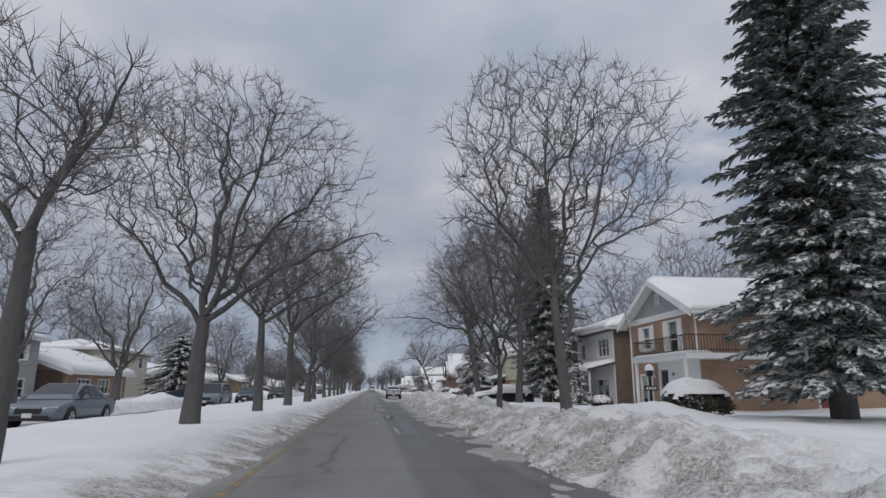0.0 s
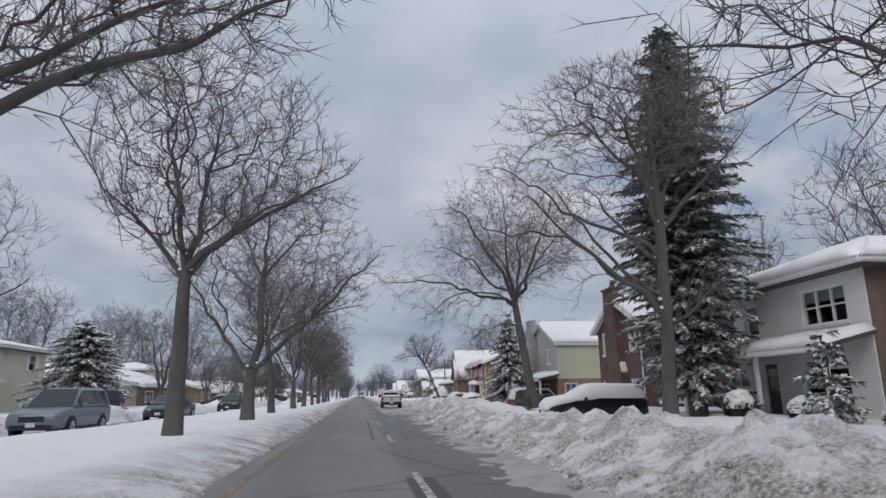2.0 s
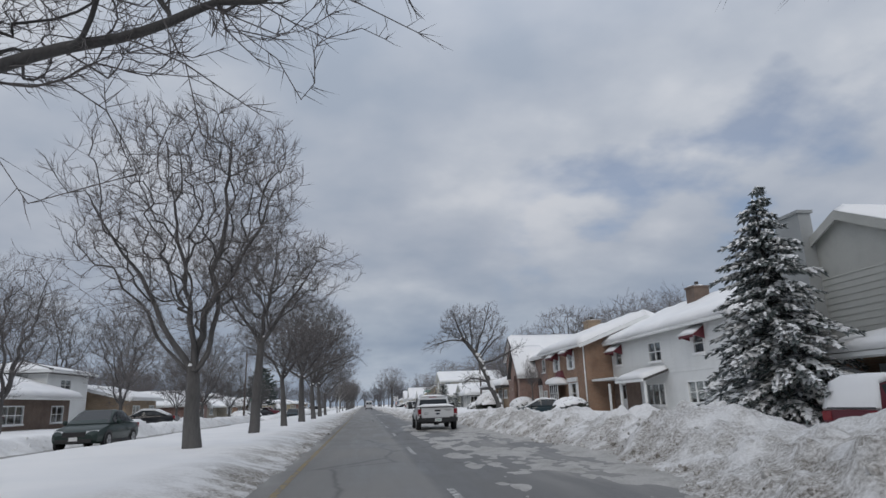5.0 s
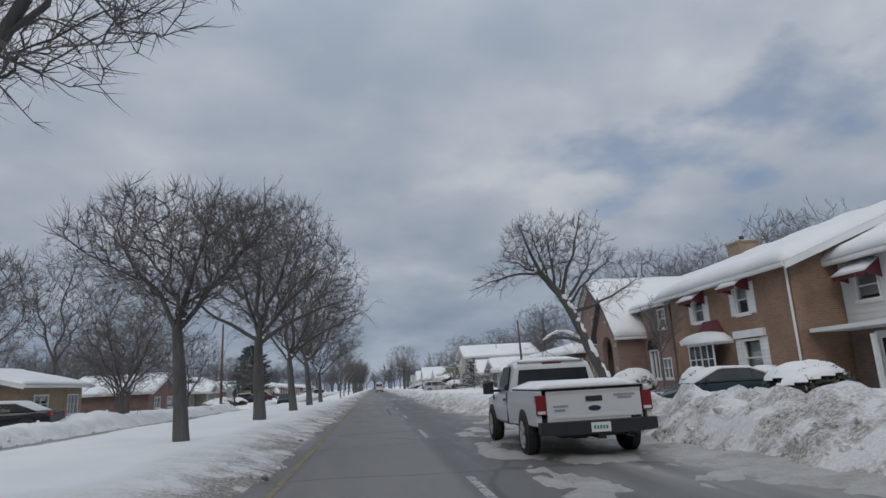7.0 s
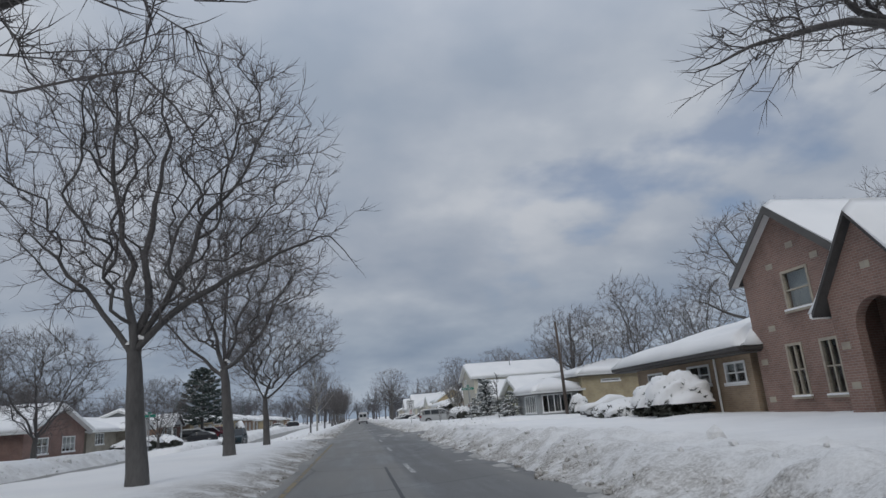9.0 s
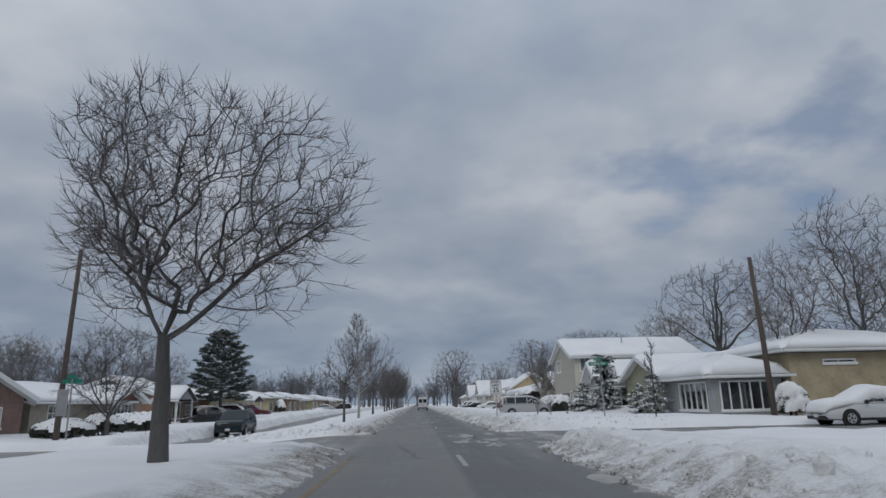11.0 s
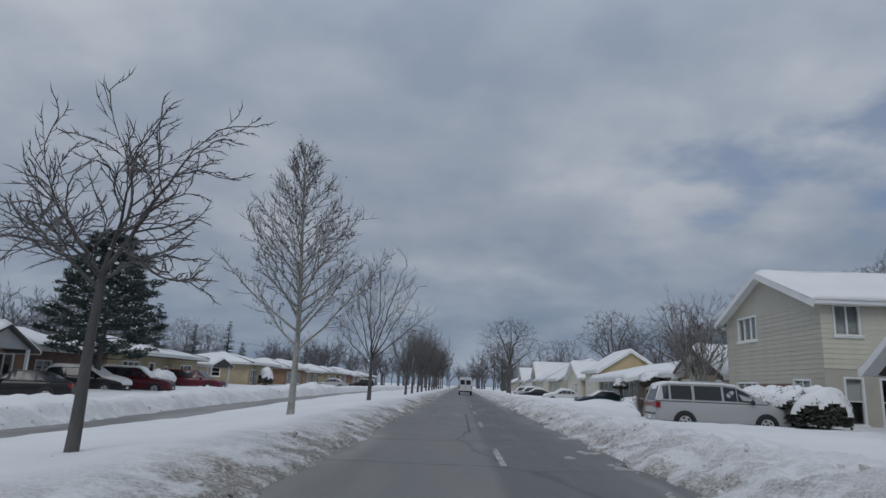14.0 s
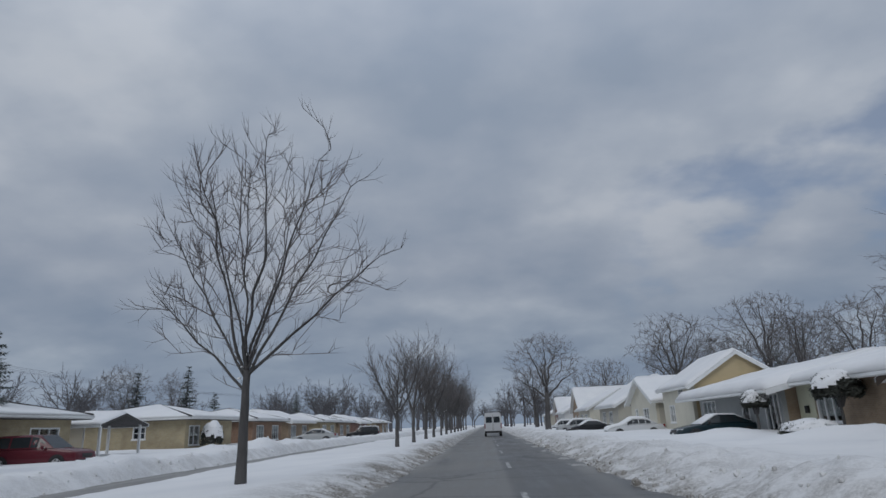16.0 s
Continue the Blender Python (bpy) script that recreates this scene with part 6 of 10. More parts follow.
def window(house, plane, c, inward, a0, z0, a1, z1, panes=2, sash=True, shutters=None, sill=True, curtain=False, frame=None, arch=False):
    """A window set into an opening: frame with mullions, panes, sill, maybe shutters and a curtain."""
    s = 1 if inward > 0 else -1
    w = Shape()
    t = 0.085
    win = part("window", frame_ring(w, plane, c, -0.03 * s, 0.12 * s, a0, a1, z0, z1, t), frame or M_TRIM, house)
    for k in range(1, panes):
        u = a0 + (a1 - a0) * k / panes
        part("mullion", bar(Shape(), plane, c, 0.0, 0.10 * s, u - 0.03, u + 0.03, z0 + t, z1 - t), frame or M_TRIM, win)
    if sash:
        zm = (z0 + z1) / 2
        for k in range(panes):
            u0, u1 = a0 + (a1 - a0) * k / panes, a0 + (a1 - a0) * (k + 1) / panes
            part("sash_bar", bar(Shape(), plane, c, 0.01 * s, 0.09 * s, u0 + (t if k == 0 else 0.03), u1 - (t if k == panes - 1 else 0.03), zm - 0.025, zm + 0.025), frame or M_TRIM, win)
    for k in range(panes):
        u0, u1 = a0 + (a1 - a0) * k / panes, a0 + (a1 - a0) * (k + 1) / panes
        p = part("pane", bar(Shape(), plane, c, 0.062 * s, 0.068 * s, u0 + 0.032, u1 - 0.032, z0 + 0.06, z1 - 0.06), M_GLASS, win)
        p.visible_shadow = False
    if curtain:
        part("curtain", bar(Shape(), plane, c, 0.30 * s, 0.315 * s, a0 - 0.1, a1 + 0.1, z0, z1 + 0.1), M_CURTAIN, win, "pale drawn curtain")
    elif (int(a0 * 37 + z0 * 11) % 5) < 3:
        # a blind let down part of the way, added also as the pane's pale reflection
        part("blind", bar(Shape(), plane, c, 0.16 * s, 0.17 * s, a0 + 0.05, a1 - 0.05, z1 - (z1 - z0) * (0.35, 0.5, 0.8)[int(a0 * 53) % 3], z1), M_CURTAIN, win, "pale window blind that also imitates the pane's reflection")
    if sill:
        part("sill", bar(Shape(), plane, c, -0.09 * s, -0.002 * s, a0 - 0.06, a1 + 0.06, z0 - 0.07, z0 - 0.002), frame or M_TRIM, win)
        part("snow", bar(Shape(), plane, c, -0.10 * s, -0.004 * s, a0 - 0.05, a1 + 0.05, z0 + 0.002, z0 + 0.06), M_SNOW, win, "strip of snow on the sill")
    if shutters:
        for b0, b1 in ((a0 - 0.42, a0 - 0.04), (a1 + 0.04, a1 + 0.42)):
            zig = [(0.003, z0 - 0.02)]
            for k in range(9):
                zz = z0 + (z1 - z0) * k / 9
                zig += [(0.055, zz + 0.01), (0.035, zz + (z1 - z0) / 9 - 0.01)]
            zig.append((0.003, z1 + 0.02))
            sh = Shape().loft([[(c - d * s, b, z) if plane == "x" else (b, c - d * s, z) for d, z in zig] for b in (b0, b1)])
            part("shutter", sh, shutters, win)
    return win


def door(house, plane, c, inward, a0, z0, a1, z1, material, glazed=True):
    s = 1 if inward > 0 else -1
    f = Shape()
    bar(f, plane, c, -0.04 * s, 0.1 * s, a0, a0 + 0.09, z0, z1)
    bar(f, plane, c, -0.04 * s, 0.1 * s, a1 - 0.09, a1, z0, z1)
    bar(f, plane, c, -0.04 * s, 0.1 * s, a0 + 0.09, a1 - 0.09, z1 - 0.09, z1)
    d = part("door", f, M_TRIM, house, "front door in a white frame")
    part("leaf", bar(Shape(), plane, c, 0.03 * s, 0.08 * s, a0 + 0.092, a1 - 0.092, z0, z1 - 0.092), material, d)
    if glazed:
        part("pane", bar(Shape(), plane, c, 0.015 * s, 0.028 * s, a0 + 0.2, a1 - 0.2, z0 + 0.95, z1 - 0.25), M_CARGLASS, d)
    part("handle", bar(Shape(), plane, c, -0.03 * s, 0.028 * s, a0 + 0.13, a0 + 0.17, z0 + 0.95, z0 + 1.07), M_STEEL, d)
    return d


def slab(shape, q, t):
    """A plate under the quad q (eave a, eave b, ridge b, ridge a), t thick."""
    low = [(x, y, z - t) for x, y, z in q]
    return shape.add(list(q) + low, [(0, 1, 2, 3), (7, 6, 5, 4), (0, 4, 5, 1), (1, 5, 6, 2), (2, 6, 7, 3), (3, 7, 4, 0)])


def snow_sheet(shape, q, thick, seed, lift=0.006, bare=0.0):
    """Snow with a soft, bulging edge on the quad q."""
    a, b, c, d = (np.array(p, float) for p in q)
    lu, lv = max(np.linalg.norm(b - a), np.linalg.norm(c - d)), np.linalg.norm((d + c - a - b) / 2)
    nu, nv = max(5, int(lu / 0.35)), max(5, int(lv / 0.35))
    u, v = np.meshgrid(np.linspace(0, 1, nu + 1), np.linspace(0, 1, nv + 1))
    p = ((1 - u) * (1 - v))[..., None] * a + (u * (1 - v))[..., None] * b + (u * v)[..., None] * c + ((1 - u) * v)[..., None] * d
    edge = np.minimum(np.minimum(u, 1 - u) * lu, np.minimum(v * lv, (1 - v) * lv + 0.5))
    h = thick * np.sqrt(np.clip(edge / 0.32, 0, 1)) * (0.72 + 0.55 * fbm(p[..., 0] * 0.7 + seed * 3.1, p[..., 1] * 0.7 + p[..., 2] * 0.5, 3))
    h *= np.clip(1 - bare * 2.6 * (fbm(p[..., 0] * 0.45 + seed, p[..., 1] * 0.45 + p[..., 2], 3) - 0.42), 0.0, 1) if bare else 1
    # cornice over the eave
    out = (a + b - c - d) / 2
    out[2] = 0
    n = np.linalg.norm(out)
    out = out / n if n > 1e-6 else out
    curl = np.clip(1 - v * lv / 0.5, 0, 1) * 0.14 * (0.5 + fbm(u * lu * 0.9 + seed, v * 0 + 3.0, 2))
    top = p + out * curl[..., None]
    top[..., 2] += h + lift
    low = p.copy()
    low[..., 2] += lift - 0.02
    k = (nu + 1) * (nv + 1)
    idx = np.arange(k).reshape(nv + 1, nu + 1)
    faces = np.stack([idx[:-1, :-1], idx[:-1, 1:], idx[1:, 1:], idx[1:, :-1]], -1).reshape(-1, 4).tolist()
    rim = list(idx[0, :]) + list(idx[1:, -1]) + list(idx[-1, -2::-1]) + list(idx[-2:0, 0])
    verts = top.reshape(-1, 3).tolist() + [low.reshape(-1, 3)[i].tolist() for i in rim]
    m = len(rim)
    faces += [(rim[i], k + i, k + (i + 1) % m, rim[(i + 1) % m]) for i in range(m)]
    return shape.add(verts, faces)


def roof_face(house, q, snow=0.24, seed=1, bare=0.0, t=0.14, fascia=True, gutter=None):
    a, b, c, d = q
    nrm = (Vector(b) - Vector(a)).cross(Vector(d) - Vector(a))
    if nrm.z < 0:
        q = (b, a, d, c)
    r = part("roof", slab(Shape(), q, t), M_SHINGLE, house)
    part("snow", snow_sheet(Shape(), q, snow, seed, bare=bare), M_SNOW, r, "thick snow on the roof", smooth=True)
    if fascia:
        e0, e1 = Vector(q[0]), Vector(q[1])
        out = e0 + e1 - Vector(q[2]) - Vector(q[3])
        out.z = 0
        out.normalize()
        g = Shape()
        o = [out * 0.004, out * 0.11]
        ring = []
        for e in (e0, e1):
            ring.append([e + o[0] - Vector((0, 0, t + 0.05)), e + o[1] - Vector((0, 0, t)), e + o[1] - Vector((0, 0, 0.02)), e + o[0] - Vector((0, 0, 0.02))])
        part("gutter", g.loft(ring), gutter or M_TRIM, r, "dark gutter and fascia board" if gutter else "white gutter and fascia board")
    return r


BOARDS = {}


def siding(house, plane, c, inward, a0, a1, z0, z1, holes, material, h=0.2):
    """Lapped boards, each an object, cut round the openings."""
    s = -1 if inward > 0 else 1
    z = z0
    while z < z1 - 0.03:
        top = min(z + h, z1)
        cuts = sorted((max(b[0] - 0.02, a0), min(b[2] + 0.02, a1)) for b in holes if b[1] < top - 0.01 and b[3] > z + 0.01)
        u = a0
        runs = []
        for p, q in cuts:
            if p > u + 0.05:
                runs.append((u, p))
            u = max(u, q)
        if a1 > u + 0.05:
            runs.append((u, a1))
        for p, q in runs:
            key = (plane, s, round(q - p, 3), round(top - z, 3), material.name)
            if key not in BOARDS:
                L, H = q - p, top - z
                prof = [(0.002, 0), (0.028, 0), (0.010, H), (0.002, H)]
                ring = [[((s * d, u, zz) if plane == "x" else (u, s * d, zz)) for d, zz in prof] for u in (0, L)]
                BOARDS[key] = Shape().loft(ring).mesh("siding_board", material)
            ob = new("siding_board", BOARDS[key])
            org = BASE[house.name]
            ob.location = (c - org[0], p - org[1], z - org[2]) if plane == "x" else (p - org[0], c - org[1], z - org[2])
            ob.parent = house
        z += h


def house(label, x0, depth, y0, y1, z1, ridge, style, mats, front=(), side=(), name="house", z0=-0.2, over=0.4, snow=0.20, seed=1, bare=0.0, far=(), split=None, gable_mat=None, boards=None, chimney=None, rooms=True, gmat_side=None, trim=None):
    """A house whose front stands in the plane x = x0 and which reaches depth back from it (negative depth: across the road). Openings are given as
    (a, z, a, z, options). style: 'road' ridge away from the road, 'side' ridge along it, 'hip'. split: a second material above a height, front and side."""
    s = 1 if depth > 0 else -1
    x1 = x0 + depth
    e = thing(name, ((x0 + x1) / 2, (y0 + y1) / 2, 0.0), label, "house")
    mf, ms = mats
    t = 0.24
    holes_f = [o[:4] for o in front]
    holes_s = [o[:4] for o in side]
    lo, hi = min(x0, x1), max(x0, x1)
    if split:
        zs, mf2, ms2 = split
        part("wall", wall(Shape(), "x", x0, y0, y1, z0, zs, t * s, [h for h in holes_f if h[1] < zs]), mf, e)
        part("wall", wall(Shape(), "x", x0, y0, y1, zs, z1, t * s, [h for h in holes_f if h[3] > zs]), mf2, e)
        part("wall", wall(Shape(), "y", y0, lo + t, hi - t, z0, zs, t, [h for h in holes_s if h[1] < zs]), ms, e)
        part("wall", wall(Shape(), "y", y0, lo + t, hi - t, zs, z1, t, [h for h in holes_s if h[3] > zs]), ms2, e)
    else:
        part("wall", wall(Shape(), "x", x0, y0, y1, z0, z1, t * s, holes_f), mf, e)
        part("wall", wall(Shape(), "y", y0, lo + t, hi - t, z0, z1, t, holes_s), ms, e)
    part("wall", wall(Shape(), "x", x1, y0, y1, z0, z1, -t * s), ms, e)
    part("wall", wall(Shape(), "y", y1, lo + t, hi - t, z0, z1, -t, [o[:4] for o in far]), ms, e)
    for o in far:
        window(e, "y", y1, -1, *o[:4], **(o[4] if len(o) > 4 else {}))
    part("attic_floor", Shape().box(lo + 0.02, y0 + 0.02, z1 - 0.06, hi - 0.02, y1 - 0.02, z1 - 0.01), M_INSIDE, e)
    if z1 > 4:
        part("upper_floor", Shape().box(lo + t + 0.01, y0 + t + 0.01, z1 - 2.75, hi - t - 0.01, y1 - t - 0.01, z1 - 2.55), M_INSIDE, e)
    part("room_wall", Shape().box((lo + hi) / 2 - 0.05, y0 + t + 0.01, 0, (lo + hi) / 2 + 0.05, y1 - t - 0.01, z1 - 0.07), M_INSIDE, e)
    for plane, c, inward, items in (("x", x0, s, front), ("y", y0, 1, side)):
        for o in items:
            kw = dict(o[4]) if len(o) > 4 else {}
            if "door" in kw:
                door(e, plane, c, inward, *o[:4], kw["door"])
            else:
                window(e, plane, c, inward, *o[:4], **kw)
    xa, xb = x0 - over * s, x1 + over * s
    ym = (y0 + y1) / 2
    xm = (x0 + x1) / 2
    gm_ = gable_mat or mf
    if style == "road":
        k = (ridge - z1) / (y1 - y0) * 2
        ez = z1 - over * k + 0.12
        rz = ridge + 0.12
        roof_face(e, ((xa, y0 - over, ez), (xb, y0 - over, ez), (xb, ym, rz), (xa, ym, rz)), snow, seed, bare)
        roof_face(e, ((xa, y1 + over, ez), (xb, y1 + over, ez), (xb, ym, rz), (xa, ym, rz)), snow, seed + 1, bare)
        for c, d, m in ((x0, t * s, gm_), (x1, -t * s, gm_)):
            part("gable", Shape().loft([[(c, y0, z1), (c, y1, z1), (c, ym, ridge - 0.03)], [(c + d, y0, z1), (c + d, y1, z1), (c + d, ym, ridge - 0.03)]]), m, e)
        # white barge boards along the gable's edge
        for ya, yb in ((y0 - over, ym), (y1 + over, ym)):
            part("barge_board", Shape().loft([[(xa - 0.03 * s, ya, ez - 0.30), (xa - 0.03 * s, ya, ez - 0.01), (xa - 0.004 * s, ya, ez - 0.01), (xa - 0.004 * s, ya, ez - 0.30)],
                                              [(xa - 0.03 * s, yb, rz - 0.30), (xa - 0.03 * s, yb, rz - 0.01), (xa - 0.004 * s, yb, rz - 0.01), (xa - 0.004 * s, yb, rz - 0.30)]]), trim or M_TRIM, e)
            part("soffit", Shape().loft([[(xa, ya, ez - 0.17), (x0, ya, ez - 0.17), (x0, ya, ez - 0.15), (xa, ya, ez - 0.15)], [(xa, yb, rz - 0.17), (x0, yb, rz - 0.17), (x0, yb, rz - 0.15), (xa, yb, rz - 0.15)]]), M_TRIM, e)
    elif style == "side":
        k = (ridge - z1) / abs(depth) * 2
        ez = z1 - over * k + 0.12
        rz = ridge + 0.12
        roof_face(e, ((xa, y0 - over, ez), (xa, y1 + over, ez), (xm, y1 + over, rz), (xm, y0 - over, rz)), snow, seed, bare)
        roof_face(e, ((xb, y0 - over, ez), (xb, y1 + over, ez), (xm, y1 + over, rz), (xm, y0 - over, rz)), snow, seed + 1, bare)
        for c, d in ((y0, t), (y1, -t)):
            part("gable", Shape().loft([[(x0, c, z1), (x1, c, z1), (xm, c, ridge - 0.03)], [(x0, c + d, z1), (x1, c + d, z1), (xm, c + d, ridge - 0.03)]]), gmat_side or gm_, e)
        for pa, pb in ((xa, xm), (xb, xm)):
            part("barge_board", Shape().loft([[(pa, y0 - over - 0.03, ez - 0.28), (pa, y0 - over - 0.03, ez - 0.01), (pa, y0 - over - 0.004, ez - 0.01), (pa, y0 - over - 0.004, ez - 0.28)],
                                              [(pb, y0 - over - 0.03, rz - 0.28), (pb, y0 - over - 0.03, rz - 0.01), (pb, y0 - over - 0.004, rz - 0.01), (pb, y0 - over - 0.004, rz - 0.28)]]), M_TRIM, e)
    else:
        w = min(abs(depth), y1 - y0) / 2
        ez, rz = z1 + 0.10, ridge + 0.10
        if y1 - y0 > abs(depth):
            r0, r1 = (xm, y0 + w, rz), (xm, y1 - w, rz)
        else:
            r0, r1 = (x0 + w * s, ym, rz), (x1 - w * s, ym, rz)
        A, B, C, D = (xa, y0 - over, ez), (xa, y1 + over, ez), (xb, y1 + over, ez), (xb, y0 - over, ez)
        if y1 - y0 > abs(depth):
            faces = ((A, B, r1, r0), (C, D, r0, r1), (D, A, r0, r0), (B, C, r1, r1))
        else:
            faces = ((A, B, r0, r0), (C, D, r1, r1), (D, A, r0, r1), (B, C, r1, r0))
        for i, q in enumerate(faces):
            roof_face(e, q, snow * (0.6 if s < 0 else 1.0), seed + i, bare, gutter=trim)
        if s < 0:
            # dark hip and ridge tiles that the wind has swept bare
            long = y1 - y0 > abs(depth)
            lines = ((A, r0), (D, r0), (B, r1), (C, r1), (r0, r1)) if long else ((A, r0), (B, r0), (C, r1), (D, r1), (r0, r1))
            for p, q in lines:
                part("ridge_cap", Shape().tube([Vector(p) + Vector((0, 0, 0.02)), Vector(q) + Vector((0, 0, 0.05))], [0.11, 0.11], 6), M_SHINGLE, e)
        part("soffit", Shape().box(min(xa, xb) + 0.02, y0 - over + 0.02, ez - 0.24, max(xa, xb) - 0.02, y1 + over - 0.02, ez - 0.20), M_SOFFIT if style == "hip" else M_TRIM, e)
    if chimney:
        cx, cy, w, zc, m = chimney
        ch = part("chimney", Shape().box(cx - w / 2, cy - w / 2, z1 - 0.5, cx + w / 2, cy + w / 2, zc).box(cx - w / 2 - 0.06, cy - w / 2 - 0.06, zc, cx + w / 2 + 0.06, cy + w / 2 + 0.06, zc + 0.1), m, e)
        part("flue", Shape().tube([Vector((cx, cy, zc + 0.1)), Vector((cx, cy, zc + 0.42))], [0.12, 0.12], 10, True), M_DARK, ch)
        part("snow", Shape().lump((cx, cy, zc + 0.1), w * 0.6, w * 0.6, 0.1, random.Random(seed), 8, 3), M_SNOW, ch, smooth=True)
    if boards:
        for plane, c, inward, a0, a1, b0, b1, m in boards:
            siding(e, plane, c, inward, a0, a1, b0, b1, holes_f if plane == "x" else holes_s, m)
    return e


def downpipe(h, x, y, z0, z1):
    part("downpipe", Shape().tube([Vector((x, y, z0)), Vector((x, y, z1))], [0.045, 0.045], 8), M_TRIM, h, "white rain pipe")


def awning(h, x, a0, a1, z, material):
    """A sloping awning out from a window in the plane x, towards the road."""
    aw = part("awning", Shape().loft([[(x - 0.02, a0, z + 0.42), (x - 0.02, a1, z + 0.42), (x - 0.02, a1, z + 0.38), (x - 0.02, a0, z + 0.38)],
                                      [(x - 0.62, a0, z), (x - 0.62, a1, z), (x - 0.62, a1, z - 0.04), (x - 0.62, a0, z - 0.04)]]), material, h, "maroon window awning")
    for y in (a0, a1):
        part("awning_side", Shape().loft([[(x - 0.02, y - 0.01, z + 0.40), (x - 0.02, y + 0.01, z + 0.40), (x - 0.02, y + 0.01, z - 0.25), (x - 0.02, y - 0.01, z - 0.25)],
                                          [(x - 0.62, y - 0.01, z - 0.02), (x - 0.62, y + 0.01, z - 0.02), (x - 0.62, y + 0.01, z - 0.06), (x - 0.62, y - 0.01, z - 0.06)]]), material, aw)
    for k in range(7):
        y = a0 + (a1 - a0) * k / 7
        part("valance", Shape().box(x - 0.635, y + 0.01, z - 0.16, x - 0.622, y + (a1 - a0) / 7 - 0.01, z - 0.03), material, aw)
    part("snow", snow_sheet(Shape(), ((x - 0.62, a0, z + 0.005), (x - 0.62, a1, z + 0.005), (x - 0.05, a1, z + 0.42), (x - 0.05, a0, z + 0.42)), 0.10, 5), M_SNOW, aw, smooth=True)


W = dict(panes=1)
SH = dict(panes=1, shutters=M_TRIM)
CU = dict(panes=1, curtain=True)

# two-storey orange brick house with a balcony
h1 = house("two-storey orange brick house with grey gable and iron balcony", 15.0, 9.5, 26.9, 34.3, 4.95, 6.75, "road", (M_BR_ORANGE, M_BR_ORANGE),
           [(31.75, 3.35, 32.75, 4.6, SH), (28.7, 2.75, 29.8, 4.65, dict(panes=1, shutters=M_TRIM, sill=False)), (31.8, 0.5, 33.3, 2.1, dict(panes=2)), (29.9, 0.35, 30.9, 2.35, dict(door=M_DARK))],
           [(18.2, 2.9, 19.3, 4.4, W), (20.5, 0.3, 21.5, 2.3, dict(door=M_REDWOOD))], over=0.55, seed=3, gable_mat=M_GREYSIDE)
part("cladding", wall(Shape(), "x", 14.94, 26.9, 31.0, -0.2, 2.62, 0.055, [(29.9, 0.35, 30.9, 2.35)]), M_WHITE, h1, "white painted panels on the lower front")
part("frieze", Shape().box(14.93, 26.9, 4.78, 14.995, 34.3, 5.08), M_TRIM, h1)
vent = part("gable_vent", Shape().box(14.90, 30.4, 5.55, 14.995, 30.8, 6.15), M_TRIM, h1)
for k in range(8):
    part("slat", Shape().box(14.885, 30.43, 5.59 + 0.065 * k, 14.898, 30.77, 5.62 + 0.065 * k), M_GREYSIDE, vent)
balc = part("balcony", Shape().box(13.75, 25.7, 2.62, 14.93, 31.3, 2.86).box(14.93, 25.7, 2.62, 20.0, 26.88, 2.86), M_TRIM, h1, "white balcony slab wrapping the corner")
part("snow", snow_sheet(Shape(), ((13.75, 25.7, 2.86), (13.75, 31.3, 2.86), (14.93, 31.3, 2.86), (14.93, 25.7, 2.86)), 0.14, 4), M_SNOW, balc, smooth=True)
rail = part("railing", Shape().box(13.80, 25.75, 3.62, 13.84, 31.3, 3.66).box(13.80, 25.75, 2.98, 13.84, 31.3, 3.01).box(13.84, 25.75, 3.62, 20.0, 25.79, 3.66).box(13.84, 25.75, 2.98, 20.0, 25.79, 3.01)
            .box(13.84, 31.26, 3.62, 14.9, 31.3, 3.66), M_IRON, h1, "black wrought-iron balcony railing")
bal_mesh = Shape().tube([Vector((0, 0, 0)), Vector((0.0, 0.02, 0.2)), Vector((0, -0.03, 0.36)), Vector((0, 0.02, 0.52)), Vector((0, 0, 0.76))], [0.012] * 5, 4).mesh("baluster", M_IRON)
for k in range(84):
    o = new("baluster", bal_mesh)
    o.parent = rail
    bx, by = (13.82, 25.78 + 0.135 * k) if k < 41 else (13.95 + 0.14 * (k - 41), 25.77)
    o.location = (bx - BASE[h1.name][0], by - BASE[h1.name][1], 2.86)
for y in (26.0, 31.1):
    part("post", Shape().box(13.8, y, -0.1, 13.92, y + 0.12, 2.62), M_TRIM, h1)
part("wall_lamp", Shape().lump((14.8, 31.35, 1.95), 0.13, 0.13, 0.2, random.Random(3), 8, 4), M_SIGNW, h1, "round white porch lamp")
downpipe(h1, 14.95, 34.2, 0.2, 4.9)
downpipe(h1, 14.95, 26.95, 2.9, 4.9)
# number plaque as plain bars
part("number_bars", Shape().box(14.925, 29.25, 1.95, 14.938, 29.3, 2.1).box(14.925, 29.36, 1.95, 14.938, 29.41, 2.1).box(14.925, 29.47, 1.95, 14.938, 29.52, 2.1), M_DARK, h1, "dark house number bars")

